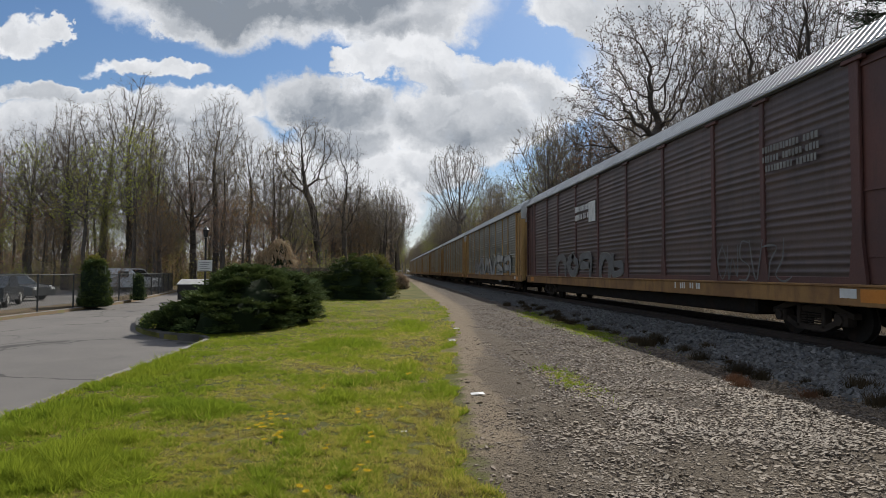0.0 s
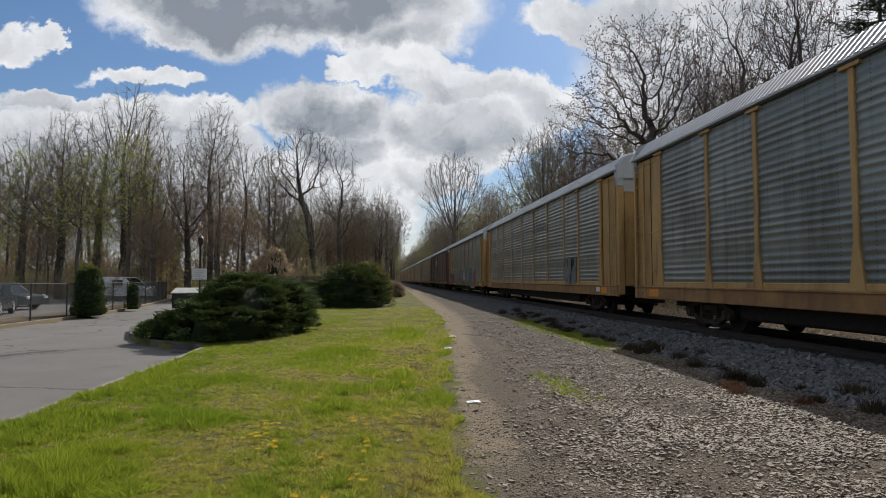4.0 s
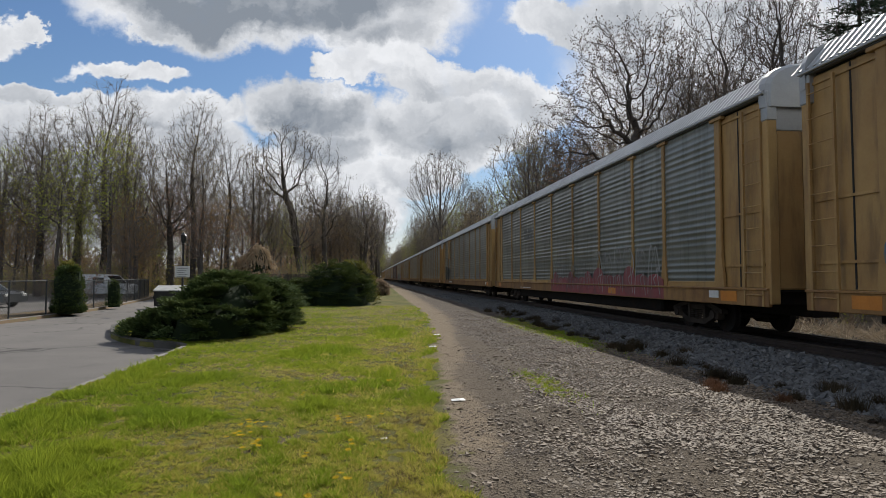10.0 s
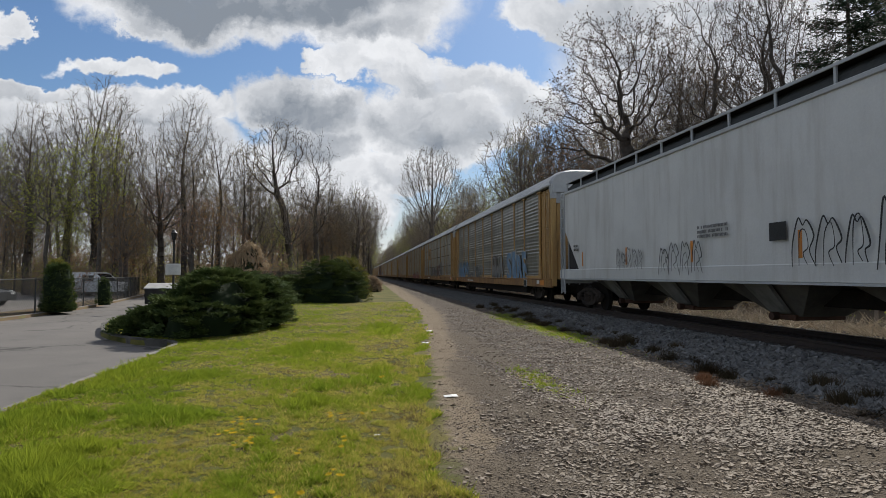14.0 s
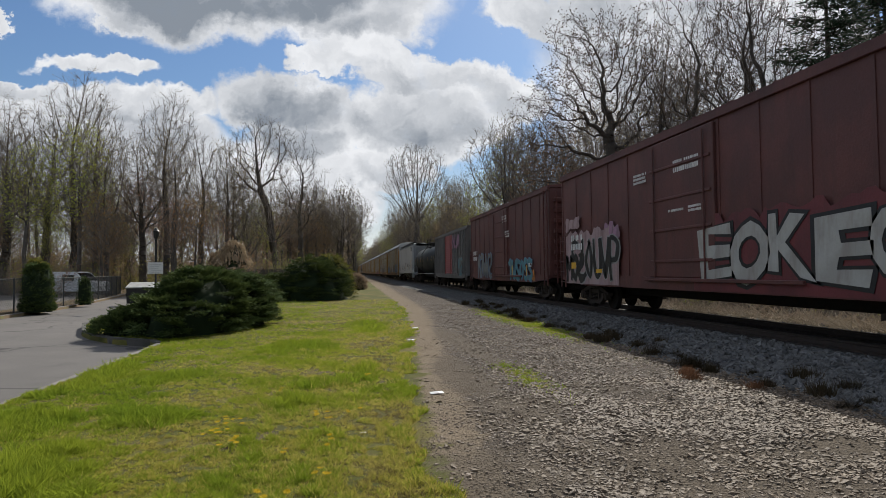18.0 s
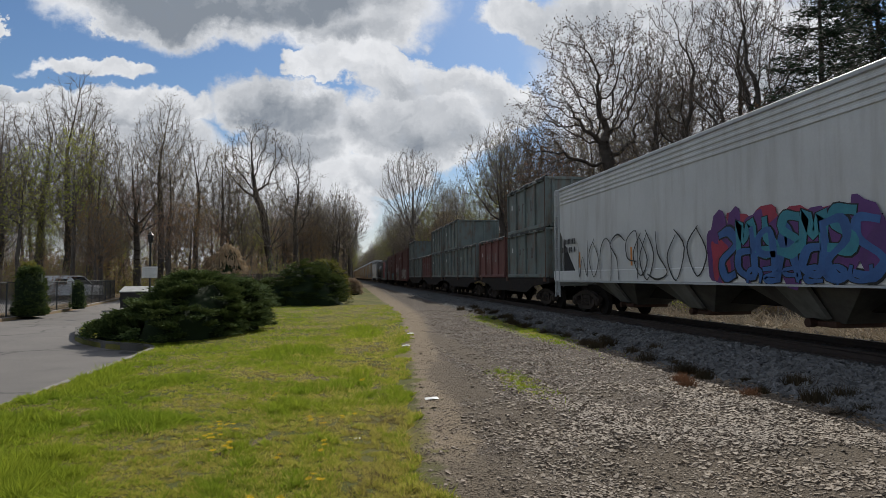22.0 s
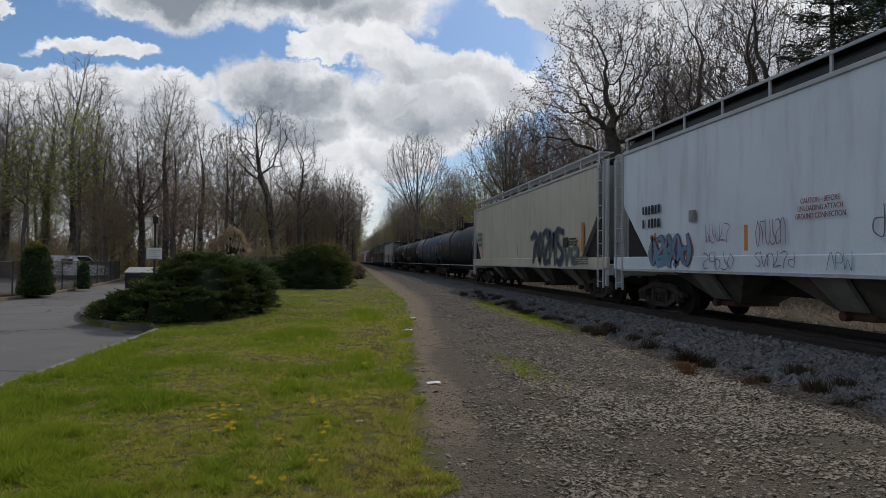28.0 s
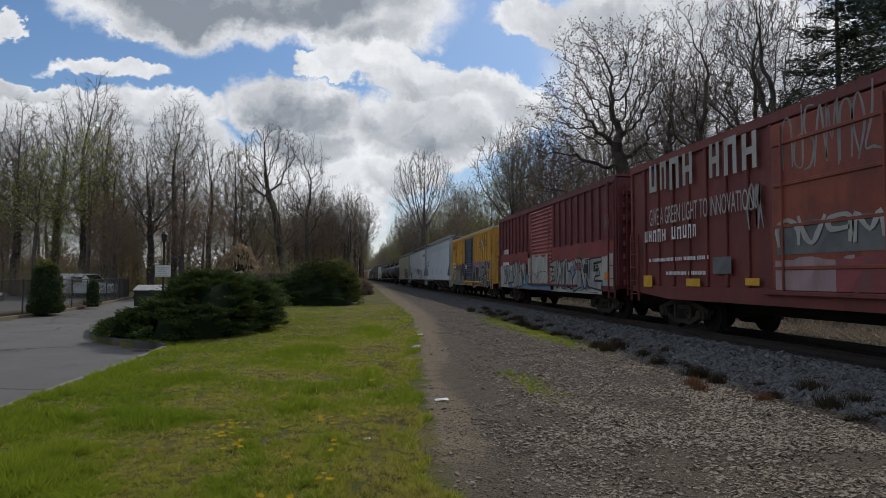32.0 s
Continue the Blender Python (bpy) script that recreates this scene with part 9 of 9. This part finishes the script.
def grass_blades(count, seed):
    """Short grass: thick and green in places, thin and straw-coloured in others, none on bare soil."""
    rng = np.random.default_rng(seed)
    y = np.where(np.arange(count) < count * 0.2, 4.0 - rng.exponential(2.2, count), 1 / rng.uniform(1 / 36.0, 1 / 4.0, count))
    y = np.maximum(y, -12 + 6 * rng.uniform(0, 1, count))
    e = grass_edge(y)
    left = np.array([lot_right(v) for v in y]) + 0.1
    wander = np.array([noise.noise((0.5, b * 1.1, 6.0)) + 0.5 * noise.noise((0.5, b * 4.0, 8.0)) for b in y])
    x = left + wander * 0.12 + (e - 0.06 + wander * 0.25 - left) * rng.uniform(0, 1, count)
    # thin grass creeping into the gravel
    creep = rng.uniform(0, 1, count) < 0.026
    pick = np.array(CREEP)[rng.integers(0, len(CREEP), count)]
    x = np.where(creep, pick[:, 0] + pick[:, 2] * rng.normal(0, 0.5, count), x)
    y = np.where(creep, pick[:, 1] + pick[:, 3] * rng.normal(0, 0.5, count), y)
    nz = np.array([noise.noise((a * 0.8, b * 0.8, 1.0)) + 0.6 * noise.noise((a * 2.6, b * 2.6, 2.0)) for a, b in zip(x, y)])
    wx = np.array([noise.noise((a * 1.7, b * 1.7, 11.0)) for a, b in zip(x, y)])
    clump = np.array([noise.noise((a * 6.5, b * 6.5, 3.0)) + 0.7 * noise.noise((a * 17.0, b * 17.0, 5.0)) for a, b in zip(x, y)])
    lush = np.clip(np.sqrt(in_spots(LUSH, x + 0.4 * wx, y + 0.5 * wx)) + 0.5 * wx, 0, 1) * (in_spots(LUSH, x + 0.4 * wx, y + 0.5 * wx) > 0)
    lush = np.clip(lush + 0.4 * np.clip(1 - (e - x) / 0.6, 0, 1) * (x <= e + 0.2), 0, 1)
    bare = in_spots(SOIL, x, y) ** 0.4
    keep = (0.8 * nz + 1.1 * lush - 1.5 * bare + 1.0 * clump) > rng.uniform(-2.0, 0.0, count)
    x, y, nz, lush, clump, wx, creep = x[keep], y[keep], nz[keep], lush[keep], clump[keep], wx[keep], creep[keep]
    n = len(x)
    h = (0.017 + 0.025 * np.clip(nz + 0.2, 0, 1) + 0.045 * lush) * rng.uniform(0.5, 1.6, n) * np.clip(1.0 + 1.8 * clump, 0.35, 2.6)
    a = rng.uniform(0, 6.28, n)
    wd = 0.0022 + 0.00062 * np.abs(y)
    lean = 0.8 - 0.35 * lush
    lx, ly = rng.normal(0, 1, n) * h * lean, rng.normal(0, 1, n) * h * lean
    z0 = np.array([swell(p, q) for p, q in zip(x, y)]) - 0.005
    v = np.stack([np.stack([x - np.cos(a) * wd, y - np.sin(a) * wd, z0], -1), np.stack([x + np.cos(a) * wd, y + np.sin(a) * wd, z0], -1),
                  np.stack([x + lx, y + ly, z0 + h], -1)], 1)
    # green in patches, yellowed between them, brown dead blades in the worn spots
    tone = 0.5 * creep + 0.07 + 1.1 * lush + 0.95 * nz + 0.5 * clump + rng.normal(0, 0.35, n) + 0.3 * np.clip((-1.4 - x) / 1.5, -0.7, 1)
    kinds = (("lawn_grass", "blade", tone > 0.12, "patchy green spring grass"), ("dry_lawn_grass", "straw", (tone <= 0.12) & (tone > -0.6), "short yellowed grass between the green"),
             ("dead_lawn_grass", "thatch", tone <= -0.6, "brown dead grass in worn spots"))
    for name, key, pick, label in kinds:
        q = v[pick].reshape(-1, 3)
        me = bpy.data.meshes.new(name)
        me.from_pydata(q.tolist(), [], np.arange(len(q)).reshape(-1, 3).tolist())
        me.materials.append(M[key])
        tagged(new(name, me), label, "grass", kind="stuff")


M["thatch"] = leafy("brown_dead_grass_blade", (0.26, 0.2, 0.1), (0.2, 0.15, 0.08), 0.9, 0.3)
M["blade"] = leafy("grass_blade", (0.175, 0.275, 0.022), (0.32, 0.375, 0.038), 0.6, 0.5)
M["straw"] = leafy("yellowed_grass_blade", (0.5, 0.455, 0.08), (0.56, 0.48, 0.14), 0.9, 0.5)
grass_blades(620000, 8)


def tuft(seed, n, h, w, key, name, label, category):
    rng = random.Random(seed)
    m = Mesh()
    for _ in range(n):
        p = Vector((rng.gauss(0, w), rng.gauss(0, w), 0))
        q = p + Vector((rng.gauss(0, w * 0.7), rng.gauss(0, w * 0.7), h * rng.uniform(0.5, 1.2)))
        b = (q - p).orthogonal().normalized() * 0.005
        m.add([tuple(p - b), tuple(p + b), tuple(q)], [(0, 1, 2)])
    me = m.data(name)
    me.materials.append(M[key])
    return me


M["weed_red"] = leafy("reddish_dead_weed", (0.16, 0.075, 0.045), (0.2, 0.11, 0.06), 1.0, 0.2)
weed = [tuft(k, 190, 0.15, 0.06, "weed", "weed_clump", "", "") for k in (1, 2, 3)]
wr = random.Random(9)
for k in range(64):
    y = 5.0 + 0.4 * k + wr.uniform(-0.5, 0.5)
    x = 6.05 + wr.uniform(-0.4, 0.7)
    o = part("weed_clump", weed[k % 3], M["weed"], at=pose(x, y, 0.0, 0, 0, wr.uniform(0, 360)))
    s = wr.uniform(0.6, 1.6)
    o.scale = (s, s, s)
    tagged(o, "dark dead weed clump at the foot of the ballast", "weed", "weeds along the ballast")
red_weed = tuft(11, 170, 0.13, 0.06, "weed_red", "dead_weed", "", "")
for x, y in ((5.1, 8.5), (5.25, 8.9), (5.5, 7.6)):
    tagged(part("dead_weed", red_weed, M["weed_red"], at=pose(x, y, 0, 0, 0, y * 91)), "reddish-brown dead weed clump in the gravel", "weed", "weeds along the ballast")
lush = tuft(7, 420, 0.1, 0.13, "blade", "grass_tuft", "", "")
for x, y in ((-2.9, 6.2), (-2.2, 7.6), (-1.95, 7.5), (-2.6, 7.9), (-3.6, 7.2), (-3.1, 5.2), (-3.9, 6.4), (-2.0, 5.0)):
    tagged(part("grass_tuft", lush, M["blade"], at=pose(x, y, 0, 0, 0, x * 77)), "taller lush green grass tuft", "grass", "grass tufts")
flower = Mesh()
for k in range(10):
    a = k * 0.628
    flower.add([(0, 0, 0.05), (0.024 * math.cos(a - 0.25), 0.024 * math.sin(a - 0.25), 0.062), (0.033 * math.cos(a), 0.033 * math.sin(a), 0.056), (0.024 * math.cos(a + 0.25), 0.024 * math.sin(a + 0.25), 0.062)], [(0, 1, 2, 3)])
flower_me = flower.data("dandelion")
flower_me.materials.append(M["dandelion"])
fr = random.Random(3)
for cx, cy, n in ((-1.07, 6.09, 7), (-1.23, 6.98, 7), (-0.33, 7.01, 7), (-1.34, 6.46, 6), (-0.55, 5.6, 2), (0.05, 7.2, 3), (-0.1, 6.0, 3), (0.3, 9.5, 3), (-0.2, 5.0, 4), (-0.9, 8.6, 2), (-0.6, 4.6, 3)):
    for _ in range(n):
        tagged(part("dandelion", flower_me, M["dandelion"], at=pose(cx + fr.gauss(0, 0.07), cy + fr.gauss(0, 0.1), 0.015, fr.uniform(-20, 20), 0, fr.uniform(0, 360))), "yellow dandelion flower in the grass", "flower", "dandelions in the lawn")
# dry stalks and brash beyond the far rail
def brash(count, seed):
    rng = random.Random(seed)
    m = Mesh()
    for _ in range(count):
        y = 1 / rng.uniform(1 / 70.0, 1 / 7.0)
        x = 11.5 + abs(rng.gauss(0, 1.1)) + 0.015 * y
        p = Vector((x, y, rng.uniform(0.0, 0.12)))
        up = rng.random()
        q = p + Vector((rng.gauss(0, 0.35), rng.gauss(0, 0.35), rng.uniform(0.0, 0.12) if up < 0.6 else rng.uniform(0.1, 0.55)))
        ribbon(m, p, q, rng.uniform(0.004, 0.012) + 0.0003 * y, rng)
    return tagged(part("trackside_brash", m, M["brash"]), "pale dry stalks and fallen sticks beyond the track", "brush", kind="stuff")


M["brash"] = leafy("pale_dry_stalk", (0.56, 0.48, 0.37), (0.4, 0.32, 0.23), 3.0, 0.1)
brash(9000, 12)
# litter, drain
lit = Mesh().add([(-0.09, -0.05, 0.02), (0.02, -0.07, 0.03), (0.1, -0.02, 0.018), (0.08, 0.06, 0.035), (-0.03, 0.07, 0.022), (-0.1, 0.03, 0.03), (0.0, 0.0, 0.045)], [(0, 1, 6), (1, 2, 6), (2, 3, 6), (3, 4, 6), (4, 5, 6), (5, 0, 6)])
for x, y, s in ((1.19, 8.15, 1.0), (0.16, 6.36, 0.35), (1.51, 14.53, 0.9), (1.94, 17.5, 1.0)):
    o = tagged(part("paper_scrap", lit.data("paper_scrap"), M["white"], at=pose(x, y, 0)), "crumpled scrap of white paper", "litter")
    o.scale = (s, s, s)

# ---- fence, sign, lamp, vehicles ----


def build_fence():
    f = thing("chain_link_fence", "dark chain-link fence with weeds, along the lot", "fence")
    pts = [(-14.05, 2.0 + 3.0 * k) for k in range(8)] + [(-14.1, 26), (-14.2, 29), (-14.45, 32), (-14.75, 35), (-15.2, 38), (-15.8, 41), (-16.4, 44), (-17.0, 47), (-17.7, 50), (-18.4, 53), (-19.1, 56)]
    h = 1.5
    for x, y in pts:
        part("fence_post", Mesh().tube((x, y, 0), (x, y, h + 0.04), 0.035, 8), M["fence"], f)
    for (xa, ya), (xb, yb) in zip(pts, pts[1:]):
        part("top_rail", Mesh().tube((xa, ya, h), (xb, yb, h), 0.022, 6), M["fence"], f)
        m = Mesh()
        a, b = Vector((xa, ya, 0)), Vector((xb, yb, 0))
        L = (b - a).length
        n = int(L / 0.16)
        step = L / n
        for s in (1, -1):
            k = -int(h / step)
            while k < n:
                u0, z0 = (k * step, 0.03) if k >= 0 else (0, 0.03 - k * step)
                u1 = min(L, k * step + h)
                z1 = 0.03 + (u1 - k * step)
                if u1 > u0 and z0 < h:
                    ua, ub = (u0, u1) if s > 0 else (L - u0, L - u1)
                    p, q = a.lerp(b, ua / L), a.lerp(b, ub / L)
                    m.tube((p.x, p.y, z0), (q.x, q.y, min(z1, h)), 0.006, 3, caps=False)
                k += 1
        part("mesh_panel", m, M["fence"], f, "chain-link mesh")


M["fence"] = paint("dark_fence_steel", (0.07, 0.075, 0.075), (0.05, 0.053, 0.053), 0.6, 0.4, 3, 20, 0)
build_fence()

M["old_board"] = paint("dark_weathered_board", (0.085, 0.07, 0.055), (0.055, 0.046, 0.037), 0.85, 0, 2, 14, 0.6, (0.03, 0.026, 0.022), 0.4, 0.4)
bf = thing("board_fence", "low dark weathered board fence before the woods", "fence")
for k in range(30):
    part("fence_board", Mesh().box(-0.09, 0.09, -0.012, 0.012, 0.0, 1.95 + 0.03 * math.sin(k * 2.3), 0.004), M["old_board"], bf, at=pose(-10.6 + 0.2 * k, 51.5, 0))
for z in (0.5, 1.55):
    part("fence_rail", Mesh().box(-10.7, -4.7, 51.52, 51.57, z, z + 0.09, 0.005), M["old_board"], bf)
for k in range(4):
    part("fence_post", Mesh().box(-0.05, 0.05, -0.05, 0.05, 0, 2.05, 0.008), M["old_board"], bf, at=pose(-10.6 + 1.95 * k, 51.63, 0))

sg = thing("sign", "white lettered notice on a post among the junipers", "sign", at=pose(-6.98, 24.0, 0))
part("post", Mesh().box(-0.03, 0.03, -0.03, 0.03, 0, 2.1, 0.005), M["black"], sg)
part("board", Mesh().box(-0.27, 0.27, -0.055, -0.03, 1.66, 2.08, 0.006), M["white"], sg)
tx = Mesh()
for k in range(5):
    tx.box(-0.2 + 0.03 * (k % 2), 0.2 - 0.05 * (k % 3), -0.058, -0.055, 2.0 - 0.075 * k - 0.014, 2.0 - 0.075 * k)
part("lettering", tx, M["grey_spray"], sg)
lp = thing("lamp_post", "black lamp post with a lantern head", "street lamp", at=pose(-9.3, 32.0, 0))
part("pole", Mesh().lathe([(0, 0.11), (0.5, 0.1), (0.55, 0.06), (3.3, 0.05), (3.35, 0.09), (3.4, 0.05)], 12, "z"), M["black"], lp)
part("lantern", Mesh().lathe([(3.4, 0.06), (3.45, 0.11), (3.72, 0.14), (3.76, 0.17), (3.86, 0.08), (3.95, 0.02)], 8, "z"), M["black"], lp)
lp2 = copy_thing(lp, pose(-6.3, 62.0, 0))


def vehicle(name, label, cat, x, y, turn, L, W, H, body_mat, van=False):
    v = thing(name, label, cat, "parked vehicles", at=pose(x, y, 0, 0, 0, turn))
    h = L / 2
    if van:
        out = [(-h, 0.35), (-h, 0.95), (-h + 0.1, 1.1), (-h + 0.95, 1.2), (-h + 1.6, H - 0.1), (-h + 1.9, H), (h - 0.1, H), (h, H - 0.15), (h, 0.35)]
    else:
        out = [(-h, 0.3), (-h, 0.75), (-h + 1.1, 0.92), (-h + 1.85, H), (h - 1.35, H), (h - 0.5, 0.98), (h, 0.92), (h, 0.3)]
    part("body", Mesh().prism(out, -W / 2, W / 2), body_mat, v)
    z0, z1 = (1.2, H - 0.25) if van else (0.95, H - 0.08)
    for s in (-1, 1):
        part("side_window", Mesh().box(s * W / 2 - 0.01, s * W / 2 + 0.01, -h + 1.75, (-h + 2.7 if van else h - 1.2), z0, z1), M["glass_dark"], v)
    part("windscreen", Mesh().add([(-W * 0.45, out[3][0] - 0.02, out[3][1]), (W * 0.45, out[3][0] - 0.02, out[3][1]), (W * 0.42, out[4][0] - 0.02, out[4][1]), (-W * 0.42, out[4][0] - 0.02, out[4][1])] if van else
                                  [(-W * 0.45, out[2][0] - 0.01, out[2][1] + 0.02), (W * 0.45, out[2][0] - 0.01, out[2][1] + 0.02), (W * 0.42, out[3][0] - 0.02, out[3][1]), (-W * 0.42, out[3][0] - 0.02, out[3][1])], [(0, 1, 2, 3)]), M["glass_dark"], v)
    for s in (-1, 1):
        for e in (-1, 1):
            w = Mesh().lathe([(-0.1, 0.0), (-0.1, 0.3), (-0.06, 0.33), (0.06, 0.33), (0.1, 0.3), (0.1, 0.0)], 16)
            w.v = [(b, a, c) for a, b, c in w.v]
            wh = part("wheel", w, M["black"], v, at=pose(s * (W / 2 - 0.08), e * (h - 0.85), 0.33))
            part("rim", Mesh().tube((s * 0.105, 0, 0), (s * 0.11, 0, 0), 0.19, 12), M["grab"], wh)
        part("headlight", Mesh().box(s * W * 0.36 - 0.15, s * W * 0.36 + 0.15, -h - 0.01, -h + 0.05, 0.62, 0.76, 0.01), M["white"], v)
    return v


M["glass_dark"] = paint("dark_window_glass", (0.02, 0.025, 0.03), (0.015, 0.02, 0.022), 0.1, 0, 3, 20, 0, grime=0, bump=0)
M["car_white"] = paint("white_car_paint", (0.7, 0.71, 0.72), (0.66, 0.67, 0.68), 0.25, 0, 1, 10, 0, grime=0.1, bump=0)
M["car_dark"] = paint("dark_car_paint", (0.03, 0.035, 0.04), (0.025, 0.03, 0.034), 0.25, 0, 1, 10, 0, grime=0.1, bump=0)
M["car_grey"] = paint("grey_car_paint", (0.12, 0.125, 0.13), (0.1, 0.105, 0.11), 0.3, 0.5, 1, 10, 0, grime=0.1, bump=0)
vehicle("van", "white van parked beyond the fence", "van", -21.6, 53.0, 78, 4.8, 1.9, 1.9, M["car_white"], True)
vehicle("car", "dark sedan parked behind the fence", "car", -18.6, 30.5, 200, 4.6, 1.8, 1.45, M["car_dark"])
vehicle("car", "grey sedan parked behind the fence", "car", -21.5, 36.5, 80, 4.6, 1.8, 1.45, M["car_grey"])
vehicle("car", "dark blue car parked behind the fence", "car", -24.0, 41.0, 85, 4.5, 1.8, 1.5, M["car_dark"])

# dumpster at the edge of the lot
dm = thing("dumpster", "dark steel dumpster with a pale sloping lid on the lot", "dumpster", at=pose(-11.2, 37.0, LOT_Z, 0, 0, 10))
part("bin", Mesh().prism([(-0.75, 0.15), (-0.85, 1.0), (0.85, 1.25), (0.75, 0.15)], -0.95, 0.95), M["black"], dm)
part("lid", Mesh().prism([(-0.9, 1.0), (-0.9, 1.05), (0.9, 1.31), (0.9, 1.26)], -1.0, 1.0), M["grab"], dm, "pale grey lid")
for s in (-1, 1):
    part("fork_pocket", Mesh().box(s * 0.99 - 0.05, s * 0.99 + 0.05, -0.5, 0.5, 0.55, 0.72, 0.01), M["black"], dm)
    for e in (-1, 1):
        part("caster", Mesh().tube((s * 0.7 - 0.04, e * 0.55, 0.08), (s * 0.7 + 0.04, e * 0.55, 0.08), 0.08, 10), M["black"], dm)

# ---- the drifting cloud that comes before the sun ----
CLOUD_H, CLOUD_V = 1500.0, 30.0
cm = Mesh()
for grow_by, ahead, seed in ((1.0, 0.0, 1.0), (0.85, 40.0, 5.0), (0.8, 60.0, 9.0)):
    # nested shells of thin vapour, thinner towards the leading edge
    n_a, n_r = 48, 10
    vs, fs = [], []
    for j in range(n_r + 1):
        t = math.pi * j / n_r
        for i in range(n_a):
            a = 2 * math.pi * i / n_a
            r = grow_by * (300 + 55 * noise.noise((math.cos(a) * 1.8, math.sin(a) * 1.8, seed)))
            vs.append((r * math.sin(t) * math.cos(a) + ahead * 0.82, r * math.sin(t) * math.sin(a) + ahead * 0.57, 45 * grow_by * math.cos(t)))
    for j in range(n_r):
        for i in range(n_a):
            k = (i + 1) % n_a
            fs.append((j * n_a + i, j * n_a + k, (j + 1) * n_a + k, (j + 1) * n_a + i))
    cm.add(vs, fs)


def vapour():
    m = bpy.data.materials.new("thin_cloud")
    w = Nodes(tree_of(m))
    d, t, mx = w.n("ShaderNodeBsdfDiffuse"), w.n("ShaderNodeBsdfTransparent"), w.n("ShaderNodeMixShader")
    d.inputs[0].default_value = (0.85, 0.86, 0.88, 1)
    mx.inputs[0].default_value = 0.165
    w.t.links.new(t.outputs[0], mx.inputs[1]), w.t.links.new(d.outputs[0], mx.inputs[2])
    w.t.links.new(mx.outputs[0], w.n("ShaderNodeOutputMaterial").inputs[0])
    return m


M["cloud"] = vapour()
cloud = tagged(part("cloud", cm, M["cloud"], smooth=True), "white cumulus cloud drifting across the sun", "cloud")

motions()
